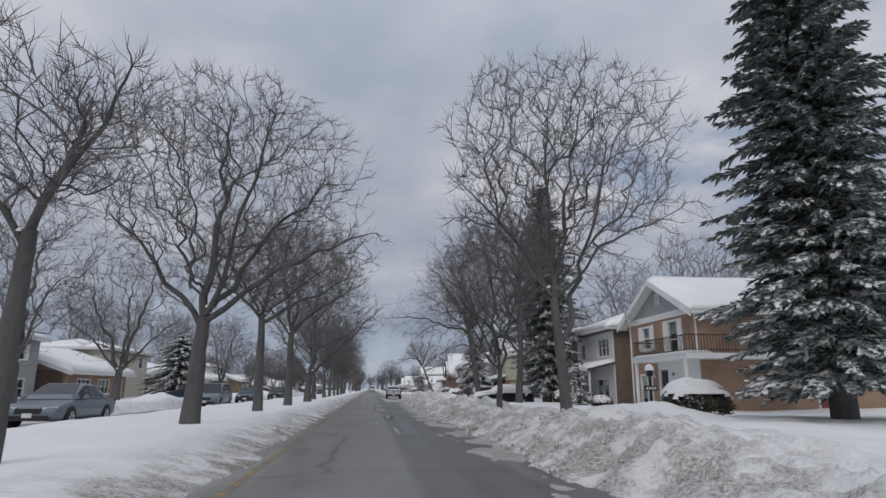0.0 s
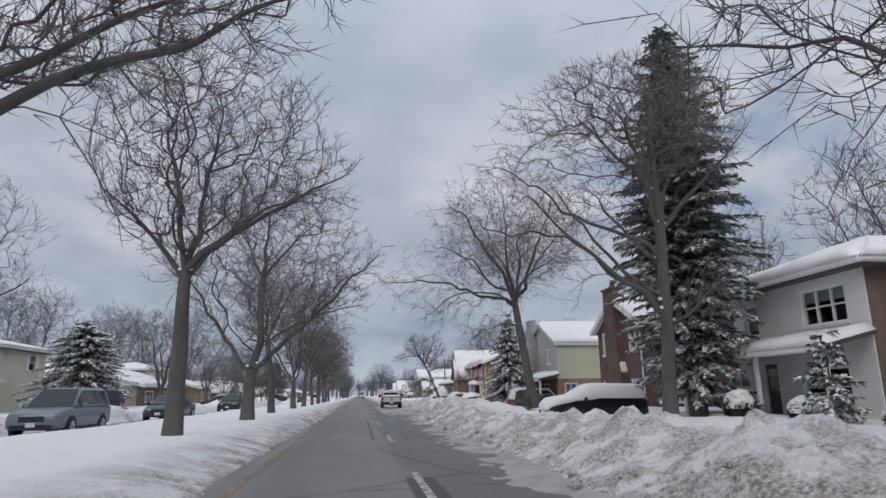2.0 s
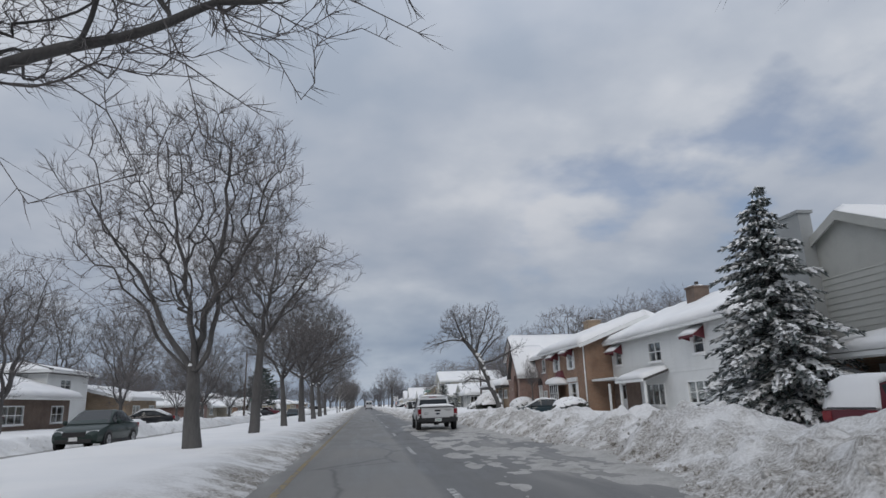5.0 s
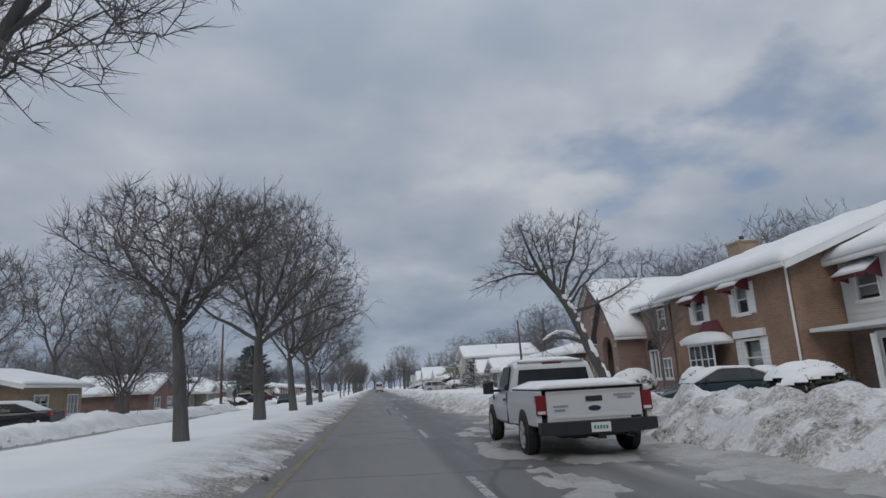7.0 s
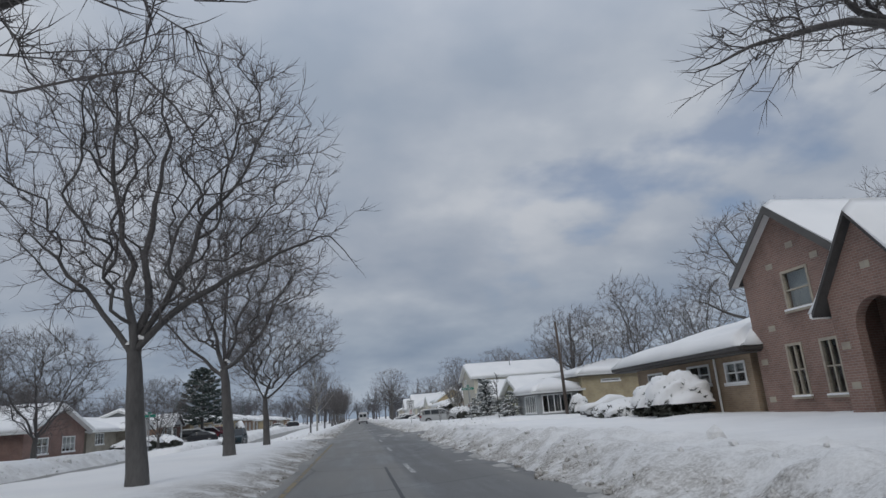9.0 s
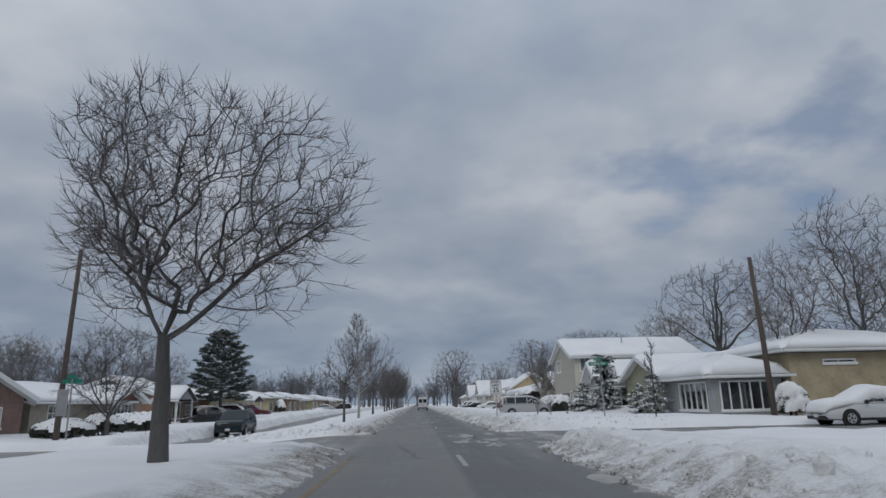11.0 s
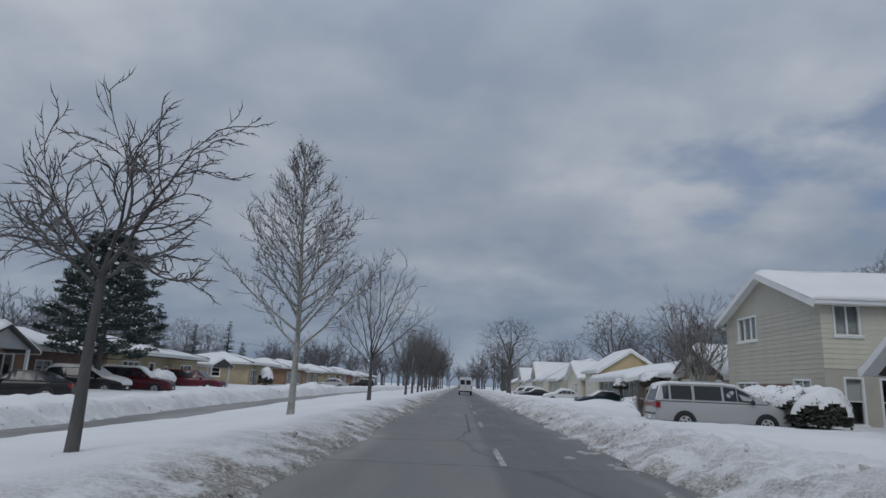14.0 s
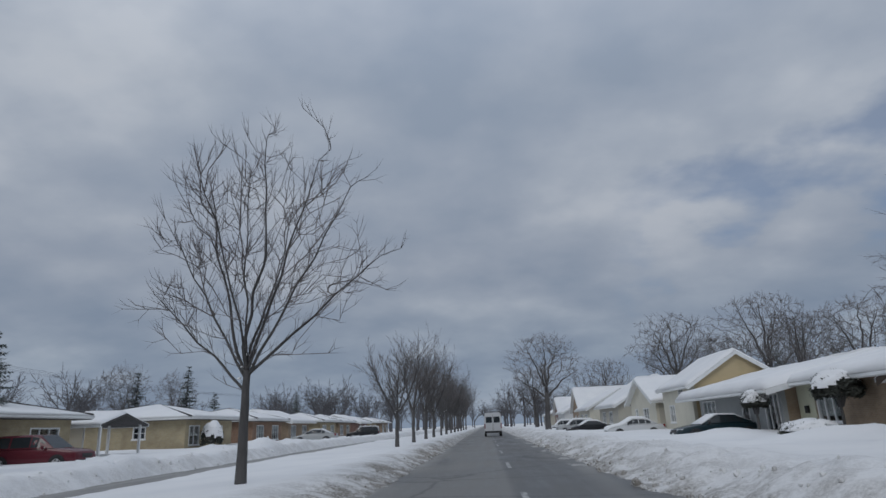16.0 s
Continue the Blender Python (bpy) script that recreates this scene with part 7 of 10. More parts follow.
# white and brown brick house
h2 = house("white-fronted two-storey house with brown brick side and porch", 15.5, 10.0, 38.1, 46.6, 5.05, 6.7, "hip", (M_BR_BROWN, M_BR_BROWN),
           [(38.9, 3.35, 41.0, 4.6, dict(panes=3)), (43.4, 3.3, 44.3, 4.5, W), (39.2, 0.7, 41.4, 2.0, dict(panes=2)), (42.6, 0.3, 43.5, 2.3, dict(door=M_DARK)), (44.4, 0.8, 45.8, 2.0, dict(panes=2))],
           [], over=0.6, snow=0.3, seed=6)
part("cladding", wall(Shape(), "x", 15.44, 38.1, 45.0, -0.2, 5.03, 0.055, [(38.9, 3.35, 41.0, 4.6), (43.4, 3.3, 44.3, 4.5), (39.2, 0.7, 41.4, 2.0), (42.6, 0.3, 43.5, 2.3), (44.4, 0.8, 45.0, 2.0)]), M_WHITE, h2, "white painted front")
roof_face(h2, ((13.6, 37.9, 2.55), (13.6, 46.8, 2.55), (15.42, 46.8, 3.0), (15.42, 37.9, 3.0)), 0.22, 8)
for y in (38.1, 41.4, 46.4):
    part("porch_post", Shape().box(13.75, y, -0.1, 13.87, y + 0.12, 2.42), M_TRIM, h2)

# dark red brick house with a chimney on its gable
h3 = house("dark red brick two-storey house with a front chimney", 15.0, 10.0, 52.6, 58.8, 5.0, 6.55, "road", (M_BR_DARK, M_BR_DARK),
           [(57.2, 3.4, 58.0, 4.75, W), (53.4, 3.4, 54.25, 4.75, W), (57.4, 0.9, 58.2, 1.95, W), (53.2, 0.9, 54.3, 1.95, dict(panes=1))],
           [(16.0, 3.4, 17.0, 4.75, W), (19.0, 3.4, 20.0, 4.75, W), (16.2, 0.7, 17.4, 2.0, dict(panes=2))], over=0.35, seed=9)
ch3 = part("chimney", Shape().loft([[(14.55, 54.7, -0.2), (14.995, 54.7, -0.2), (14.995, 57.0, -0.2), (14.55, 57.0, -0.2)], [(14.55, 54.7, 2.2), (14.995, 54.7, 2.2), (14.995, 57.0, 2.2), (14.55, 57.0, 2.2)],
                                   [(14.6, 55.1, 3.3), (14.995, 55.1, 3.3), (14.995, 56.7, 3.3), (14.6, 56.7, 3.3)], [(14.6, 55.15, 5.0), (15.3, 55.15, 5.0), (15.3, 56.65, 5.0), (14.6, 56.65, 5.0)],
                                   [(14.6, 55.2, 7.1), (15.3, 55.2, 7.1), (15.3, 56.6, 7.1), (14.6, 56.6, 7.1)]]).box(14.53, 55.13, 7.1, 15.37, 56.67, 7.22), M_BR_DARK, h3, "tall red brick chimney with snowy shoulders")
part("flue", Shape().tube([Vector((14.95, 55.9, 7.2)), Vector((14.95, 55.9, 7.55))], [0.16, 0.15], 10, True), M_DARK, ch3)
part("snow", Shape().lump((14.95, 55.9, 7.2), 0.38, 0.65, 0.1, random.Random(2), 10, 3), M_SNOW, ch3, smooth=True)
for ya, yb in ((54.72, 55.12), (56.98, 56.68)):
    part("snow", Shape().loft([[(14.62, ya + (yb - ya) * 0.08, 2.34), (14.98, ya + (yb - ya) * 0.08, 2.34), (14.98, ya, 2.42), (14.62, ya, 2.42)], [(14.64, ya + (yb - ya) * 0.55, 2.86), (14.98, ya + (yb - ya) * 0.55, 2.86), (14.98, ya + (yb - ya) * 0.45, 2.92), (14.70, ya + (yb - ya) * 0.45, 2.92)]]), M_SNOW, ch3)
downpipe(h3, 14.93, 52.7, 0.3, 4.9)

# pale yellow-green siding house
f4 = [(66.6, 3.35, 67.4, 4.45, W), (67.0, 0.8, 68.6, 1.95, dict(panes=2))]
s4 = [(18.9, 3.1, 19.65, 4.4, W), (14.8, 0.6, 15.75, 1.95, dict(panes=2, sash=False, curtain=True)), (17.75, 1.1, 18.2, 1.95, dict(panes=1)), (18.9, 1.2, 19.7, 1.9, dict(panes=2, sash=False))]
# front wall, gable and barge boards carry their shade in the colour
h4 = house("pale yellow siding house over orange brick, with chimney", 14.3, 9.5, 65.2, 72.8, 4.75, 6.5, "road", (M_BR_ORANGE, M_BR_ORANGE), f4, s4, over=0.18, seed=12, trim=M_PALESHADE,
           split=(2.25, M_PALESHADE, M_PALEGREEN), gable_mat=M_PALESHADE, boards=[("x", 14.3, 1, 65.2, 72.8, 2.25, 4.7, M_PALESHADE), ("y", 65.2, 1, 14.3, 23.8, 2.25, 4.7, M_PALEGREEN)])
part("chimney", Shape().box(13.85, 70.2, -0.2, 14.29, 71.4, 6.9).box(13.79, 70.14, 6.9, 14.35, 71.46, 7.0), M_GREYSIDE, h4, "tall grey-green chimney on the front")
roof_face(h4, ((12.7, 64.5, 2.25), (12.7, 69.6, 2.25), (14.24, 69.6, 2.6), (14.24, 64.5, 2.6)), 0.26, 14)
for y in (64.7, 69.4):
    part("porch_post", Shape().box(12.8, y, -0.1, 12.92, y + 0.12, 2.12), M_TRIM, h4)

# white house with maroon awnings
h5 = house("white siding two-storey house with maroon awnings", 16.9, 9.0, 79.2, 94.36, 5.0, 6.9, "side", (M_WHITE, M_WHITE),
           [(92.6, 3.3, 93.7, 4.4, W), (86.9, 3.2, 88.6, 4.4, dict(panes=2)), (82.2, 3.3, 83.3, 4.4, W), (92.3, 0.2, 93.2, 2.25, dict(door=M_TRIM)), (87.0, 0.7, 89.4, 2.0, dict(panes=3, sash=False)), (82.0, 0.8, 84.4, 2.0, dict(panes=3))],
           [(19.0, 3.3, 20.0, 4.5, W), (19.0, 0.8, 20.6, 2.0, dict(panes=2))], over=0.5, snow=0.36, seed=17, chimney=(20.5, 88.5, 1.0, 7.7, M_BR_BROWN),
           boards=[("x", 16.9, 1, 79.2, 94.3, 2.5, 4.95, M_WHITE)])
awning(h5, 16.87, 92.4, 93.9, 4.25, M_MAROON)
awning(h5, 16.87, 82.0, 83.5, 4.25, M_MAROON)
part("brick_panel", wall(Shape(), "x", 16.84, 90.2, 94.3, -0.2, 2.35, 0.055, [(92.3, 0.2, 93.2, 2.25)]), M_BR_BROWN, h5, "brown brick lower front beside the door")
roof_face(h5, ((15.3, 86.2, 2.25), (15.3, 90.1, 2.25), (16.82, 90.1, 2.75), (16.82, 86.2, 2.75)), 0.24, 18)
for y in (86.4, 89.8, 91.6):
    part("porch_post", Shape().box(15.4, y, -0.1, 15.52, y + 0.12, 2.12), M_TRIM, h5)
part("canopy", Shape().box(15.3, 90.2, 2.36, 16.82, 94.3, 2.5), M_WHITE, h5, "white overhang above the door")

# orange-brown brick house with awnings and bay
h6 = house("orange-brown brick two-storey house with bay window and awnings", 15.0, 9.0, 94.4, 103.8, 5.0, 6.7, "side", (M_BR_RUST, M_BR_RUST),
           [(97.1, 3.4, 98.0, 4.65, SH), (100.6, 3.4, 101.5, 4.55, SH), (96.7, 0.9, 98.0, 2.4, dict(panes=1, curtain=True, shutters=M_TRIM))], [], over=0.55, snow=0.42, seed=19, chimney=(19.0, 103.1, 1.1, 7.5, M_BR_TAN))
awning(h6, 14.97, 96.9, 98.2, 4.55, M_MAROON)
awning(h6, 14.97, 100.4, 101.7, 4.45, M_MAROON)
bay = part("bay_window", Shape().loft([[(14.98, 98.60, 0.55), (14.3, 99.10, 0.55), (14.3, 101.30, 0.55), (14.98, 101.80, 0.55)], [(14.98, 98.60, 1.15), (14.3, 99.10, 1.15), (14.3, 101.30, 1.15), (14.98, 101.80, 1.15)]]), M_TRIM, h6, "white bay window under a snowy cap")
part("lintel", Shape().loft([[(14.98, 98.60, 2.32), (14.3, 99.10, 2.32), (14.3, 101.30, 2.32), (14.98, 101.80, 2.32)], [(14.98, 98.60, 2.52), (14.3, 99.10, 2.52), (14.3, 101.30, 2.52), (14.98, 101.80, 2.52)]]), M_TRIM, bay)
for y, w_ in ((99.12, 0.08), (99.65, 0.04), (100.16, 0.08), (100.70, 0.04), (101.20, 0.08)):
    part("mullion", Shape().box(14.32, y, 1.15, 14.365, y + w_, 2.32), M_TRIM, bay)
part("glazing_bar", Shape().box(14.325, 99.20, 1.70, 14.36, 101.20, 1.74), M_TRIM, bay)
part("pane", Shape().box(14.37, 99.15, 1.16, 14.375, 101.25, 2.31), M_CARGLASS, bay)
part("snow", Shape().lump((14.6, 100.20, 2.52), 0.75, 1.8, 0.42, random.Random(4), 14, 4, 0.06), M_SNOW, bay, smooth=True)
part("hood", Shape().loft([[(14.99, 99.00, 2.62), (14.55, 99.30, 2.62), (14.55, 101.10, 2.62), (14.99, 101.40, 2.62)], [(14.99, 99.60, 3.4), (14.9, 99.70, 3.4), (14.9, 100.70, 3.4), (14.99, 100.80, 3.4)]]), M_MAROON, bay, "maroon hood")
part("pediment", Shape().box(14.86, 96.3, 2.46, 14.99, 98.4, 2.76), M_TRIM, h6)
downpipe(h6, 14.93, 94.5, 0.3, 4.95)

# red brick house with gable, arched window and porch
h7 = house("red brick house with steep gable and arched entrance", 14.4, 10.0, 111.2, 116.0, 5.4, 7.3, "road", (M_BR_ROSE, M_BR_ROSE),
           [(112.6, 3.75, 113.9, 5.1, dict(CU, frame=M_STONE)), (113.6, 0.95, 114.4, 2.7, dict(panes=2, frame=M_STONE)), (112.0, 0.95, 112.8, 2.7, dict(panes=2, frame=M_STONE))], [(18.0, 3.6, 19.2, 5.0, W)], over=0.35, seed=23, gable_mat=M_BR_ROSE, trim=M_SOFFIT)
h7b = house("red brick wing with tall arched window and entrance gable", 15.2, 9.0, 104.4, 111.15, 4.9, 6.9, "side", (M_BR_ROSE, M_BR_ROSE),
            [(106.2, 0.9, 107.3, 2.5, dict(panes=2, sash=False)), (104.9, 3.5, 105.8, 4.6, W), (104.8, 0.9, 105.9, 2.0, dict(panes=2))], [], over=0.4, seed=27, name="house_wing")
part("arch_head", Shape().loft([[(15.12, 106.75 + 0.62 * math.cos(a), 2.5 + 0.62 * math.sin(a)) for a in np.linspace(0, math.pi, 11)], [(15.195, 106.75 + 0.62 * math.cos(a), 2.5 + 0.62 * math.sin(a)) for a in np.linspace(0, math.pi, 11)]]), M_CARGLASS, h7b, "dark arched window head")
porch_wall = wall(Shape(), "x", 13.6, 107.9, 111.1, -0.2, 3.72, 0.3, [(108.7, -0.2, 110.3, 3.5)]).box(13.9, 107.9, -0.2, 15.19, 108.2, 3.72).box(13.9, 110.8, -0.2, 14.39, 111.1, 3.72)
for sd in (-1, 1):
    # brick between the arch and the square opening
    curve = [(109.5 + sd * 0.8 * math.cos(a), 2.7 + 0.8 * math.sin(a)) for a in np.linspace(0, math.pi / 2, 9)]
    for (u0, v0), (u1, v1) in zip(curve, curve[1:]):
        porch_wall.loft([[(x, u0, v0), (x, u1, v1), (x, u1, 3.5), (x, u0, 3.5)] for x in (13.6, 13.9)])
prch = part("porch", porch_wall, M_BR_ROSE, h7b, "projecting brick entrance porch with a tall arch")
part("gable", Shape().loft([[(13.6, 107.9, 3.72), (13.6, 111.1, 3.72), (13.6, 109.5, 5.75)], [(13.85, 107.9, 3.72), (13.85, 111.1, 3.72), (13.85, 109.5, 5.75)]]), M_BR_ROSE, prch)
part("front_door", Shape().box(15.13, 108.95, 0.2, 15.19, 109.95, 2.5).box(15.10, 108.85, 0.1, 15.19, 108.94, 2.6).box(15.10, 109.96, 0.1, 15.19, 110.05, 2.6), M_DARK, prch, "dark door inside the porch")
for u, v in ((108.15, 0.7), (108.2, 1.6), (110.75, 1.2), (110.8, 2.3), (108.2, 2.9), (109.5, 4.35)):
    part("quoin", Shape().box(13.585, u - 0.16, v - 0.1, 13.64, u + 0.16, v + 0.1), M_STONE, prch, "pale stone set in the brick")
for u, v in ((111.4, 0.5), (111.45, 1.5), (115.6, 0.9), (115.65, 2.2), (111.6, 3.2), (114.9, 3.3), (113.2, 5.9), (112.2, 5.3), (114.4, 5.4)):
    part("quoin", Shape().box(14.385, u - 0.17, v - 0.1, 14.44, u + 0.17, v + 0.1), M_STONE, h7, "pale stone set in the brick")
roof_face(h7b, ((13.3, 107.5, 3.35), (16.5, 107.5, 3.35), (16.5, 109.5, 5.9), (13.3, 109.5, 5.9)), 0.3, 31)
roof_face(h7b, ((13.3, 111.5, 3.35), (16.5, 111.5, 3.35), (16.5, 109.5, 5.9), (13.3, 109.5, 5.9)), 0.3, 32)
# tan brick bungalow with a hipped snowy roof
h8 = house("low tan brick bungalow with thick snow on its hip roof", 14.5, 9.0, 116.6, 126.4, 2.75, 4.2, "hip", (M_BR_TAN, M_BR_TAN),
           [(119.5, 1.6, 121.3, 2.45, dict(panes=2)), (123.6, 1.5, 125.2, 2.4, dict(panes=2)), (117.0, 1.55, 118.4, 2.4, dict(panes=2))], [(16.5, 1.5, 18.0, 2.4, dict(panes=2))], over=0.9, snow=0.45, seed=33, trim=M_DARK)
downpipe(h8, 14.4, 118.9, 0.2, 2.6)
house("cream brick corner house with a low hipped snowy roof", 19.6, 9.5, 148.8, 157.2, 3.6, 4.7, "hip", (M_BR_YELLOW, M_BR_YELLOW), [], [(21.4, 2.9, 23.2, 3.15, dict(panes=2, sash=False))], over=0.5, snow=0.35, seed=37)
house("low glazed porch of the corner house under thick snow", 15.6, 3.8, 149.4, 156.4, 2.35, 3.2, "hip", (M_GREYSIDE, M_GREYSIDE), [(150.0, 0.6, 153.6, 2.15, dict(panes=5, sash=False))], [(16.0, 0.6, 18.8, 2.15, dict(panes=5, sash=False))], over=0.5, snow=0.4, seed=38, name="house_wing")

# past the crossing: olive garage house with glazed porch
house("low olive siding house with a gable and two slit windows", 16.6, 9.0, 158.2, 166.0, 2.75, 4.25, "road", (M_OLIVE, M_OLIVE), [(161.2, 0.5, 161.55, 2.25, dict(panes=1, sash=False, sill=False)), (163.3, 0.5, 163.65, 2.25, dict(panes=1, sash=False, sill=False))],
            [(18.3, 0.3, 18.7, 2.3, dict(panes=1, sash=False, sill=False)), (20.4, 0.3, 20.8, 2.3, dict(panes=1, sash=False, sill=False))], over=0.55, seed=41, boards=[("y", 158.2, 1, 16.6, 25.6, 0.2, 2.7, M_OLIVE)])
# beige two-storey house
f12 = [(180.7, 4.1, 182.8, 5.35, dict(panes=3, sash=False, curtain=True)), (180.9, 0.9, 183.2, 2.1, dict(panes=3, sash=False)), (176.2, 0.6, 177.6, 2.2, dict(panes=2))]
s12 = [(15.4, 3.9, 16.5, 5.2, dict(panes=2, sash=False, curtain=True)), (15.6, 0.4, 16.4, 2.3, dict(panes=1)), (17.0, 0.4, 18.6, 2.3, dict(panes=2))]
h12 = house("beige siding two-storey house with snowy gable roof", 14.9, 12.0, 175.2, 184.2, 5.35, 7.15, "road", (M_BEIGE, M_BEIGE), f12, s12, over=0.45, seed=43, bare=0.25,
            boards=[("x", 14.9, 1, 175.2, 184.2, 0.2, 5.3, M_BEIGE), ("y", 175.2, 1, 14.9, 26.9, 2.6, 5.3, M_CREAM)])
part("brick_panel", Shape().box(14.83, 177.8, 0.1, 14.868, 180.6, 2.0), M_BR_RED, h12, "red brick panel below the windows")
downpipe(h12, 17.6, 175.1, 2.4, 5.2)
part("roof_pipe", Shape().tube([Vector((20.5, 178.0, 6.4)), Vector((20.5, 178.0, 7.7))], [0.06, 0.06], 8, True), M_STEEL, h12)
house("white gabled porch wing of the beige house", 15.0, 6.0, 166.9, 171.6, 2.7, 4.3, "road", (M_GREYSIDE, M_GREYSIDE), [(167.6, 0.3, 170.9, 2.3, dict(panes=5, sash=False))], [(15.6, 0.3, 18.0, 2.2, dict(panes=3, sash=False))], over=0.6, seed=45, gable_mat=M_WHITE, name="house_wing")
# yellow gabled house and its ranch neighbour
h14 = house("low tan brick ranch house with deep snow on the roof", 16.0, 9.0, 195.3, 203.5, 2.75, 3.75, "side", (M_BR_TAN, M_BR_TAN), [(199.8, 0.8, 201.8, 2.25, dict(panes=3, sash=False))], [], over=0.8, snow=0.4, seed=47)
part("siding_panel", Shape().box(15.96, 201.95, 0.1, 15.99, 203.5, 2.6), M_PALEGREEN, h14, "pale green boards beside the window")
part("mailbox", Shape().box(15.84, 202.5, 1.25, 15.955, 202.75, 1.6), M_IRON, h14, "small black mailbox")
downpipe(h14, 15.92, 195.6, 0.3, 2.6)
house("tan stone wing with a brown wooden gable and snowy roof", 16.1, 9.0, 186.9, 195.2, 2.6, 4.25, "road", (M_BR_TAN, M_BR_TAN), [(192.4, 0.8, 195.0, 2.4, dict(panes=3, sash=False, curtain=True)), (188.0, 0.3, 189.0, 2.3, dict(door=M_DARK))], [], over=0.7, snow=0.3, seed=48, gable_mat=M_BROWNWOOD, trim=M_BROWNWOOD)
house("tan brick bungalow with overhanging snowy carport roof", 15.2, 9.0, 203.6, 215.8, 2.6, 3.65, "side", (M_GREYSIDE, M_BR_TAN), [(203.9, 0.4, 205.6, 2.3, dict(panes=3, sash=False)), (207.6, 0.3, 208.6, 2.2, dict(door=M_DARK)), (212.8, 0.6, 215.2, 2.25, dict(panes=3))], [], over=1.2, snow=0.45, seed=49)
house("yellow siding house with tall snowy gable", 15.0, 6.6, 216.6, 224.0, 3.5, 5.6, "side", (M_CREAM, M_YELSIDE), [(218.5, 2.6, 219.6, 3.5, dict(panes=2)), (221.0, 0.9, 222.4, 2.2, dict(panes=2))], [], over=0.35, seed=51, gmat_side=M_YELSIDE)
house("small cream gabled house with snowy roof", 15.0, 9.0, 226.5, 236.0, 2.8, 4.8, "road", (M_CREAM, M_BEIGE), [(229.0, 0.9, 231.0, 2.2, dict(panes=2)), (233.0, 0.9, 234.0, 2.2, W)], [], over=0.5, seed=53)
house("white-roofed gabled house far down the road", 14.5, 9.0, 240.0, 251.0, 2.9, 5.6, "side", (M_BEIGE, M_BEIGE), [(243.0, 0.9, 245.0, 2.2, dict(panes=2)), (247.0, 0.9, 249.0, 2.2, dict(panes=2))], [], over=0.5, seed=55)
for k, (y, m, zr) in enumerate(((262, M_CREAM, 5.4), (276, M_BR_TAN, 6.6), (291, M_WHITE, 5.4), (306, M_BR_RED, 6.2), (322, M_BEIGE, 5.0))):
    house("distant snowy-roofed house along the road", 15.0 + k % 2, 9.0, y, y + 10.5, 3.0, zr, ("side", "road")[k % 2], (m, m), [(y + 2, 0.9, y + 4, 2.2, dict(panes=2)), (y + 6, 0.9, y + 8, 2.2, dict(panes=2))], [], over=0.5, seed=60 + k)

# ---- across the other carriageway ----
house("grey siding two-storey house across the road", -25.0, -9.0, 42.0, 51.5, 5.0, 6.4, "side", (M_GREYSIDE, M_GREYSIDE), [(44.0, 3.3, 45.2, 4.5, SH), (48.4, 3.3, 49.6, 4.5, SH), (47.5, 0.6, 50.0, 2.0, dict(panes=3))], [(-28.0, 3.3, -27.0, 4.5, W)], over=0.5, seed=71)
house("low brick ranch with deep snow across the road", -23.5, -9.0, 53.0, 65.4, 2.7, 4.3, "side", (M_BR_ORANGE, M_BR_BROWN), [(55.0, 0.8, 57.5, 2.1, dict(panes=3)), (59.0, 0.8, 61.5, 2.1, dict(panes=3)), (63.6, 0.3, 64.5, 2.2, dict(door=M_TRIM))], [], over=0.7, snow=0.4, seed=73)
house("cream two-storey house beside the ranch", -26.0, -8.0, 65.6, 78.4, 5.1, 6.2, "hip", (M_CREAM, M_CREAM), [(69.9, 3.5, 71.0, 4.8, SH), (75.6, 3.5, 76.7, 4.8, SH), (67.0, 0.7, 69.4, 2.1, dict(panes=3))], [], over=0.6, seed=75)
house("brick bungalow with snowy hip roof across the road", -24.0, -9.0, 80.0, 92.0, 2.7, 4.3, "hip", (M_BR_BROWN, M_STONE), [(82.0, 0.8, 84.5, 2.1, dict(panes=3)), (87.5, 0.8, 89.5, 2.1, dict(panes=2))], [], over=0.8, snow=0.35, seed=77)
house("split-level white house with brick lower floor across the road", -24.0, -9.0, 96.0, 108.0, 2.8, 4.2, "side", (M_BR_BROWN, M_STONE), [(98.0, 0.8, 101.0, 2.1, dict(panes=3)), (105.0, 0.8, 107.0, 2.1, dict(panes=2))], [], over=0.8, snow=0.35, seed=79)
house("white upper block of the split-level house", -26.0, -8.0, 108.2, 116.0, 4.9, 5.9, "hip", (M_WHITE, M_WHITE), [(110.5, 3.4, 112.5, 4.4, dict(panes=2))], [(-30.0, 3.4, -28.5, 4.4, dict(panes=2))], over=0.6, seed=81, name="house_wing")
house("small yellow brick bungalow with snowy hip roof", -23.0, -9.0, 117.6, 126.6, 2.75, 3.9, "side", (M_BR_TAN, M_BR_TAN), [(124.3, 0.6, 126.0, 2.1, dict(panes=3)), (119.5, 0.8, 121.5, 2.1, dict(panes=2))], [], over=0.6, seed=83)
house("red brick bungalow with steep white-snow gable", -25.0, -9.0, 147.5, 158.5, 2.7, 4.6, "road", (M_BR_RED, M_BR_RED), [(149.5, 0.8, 151.5, 2.1, dict(panes=2)), (154.0, 0.8, 156.5, 2.1, dict(panes=3))], [], over=0.6, seed=85)
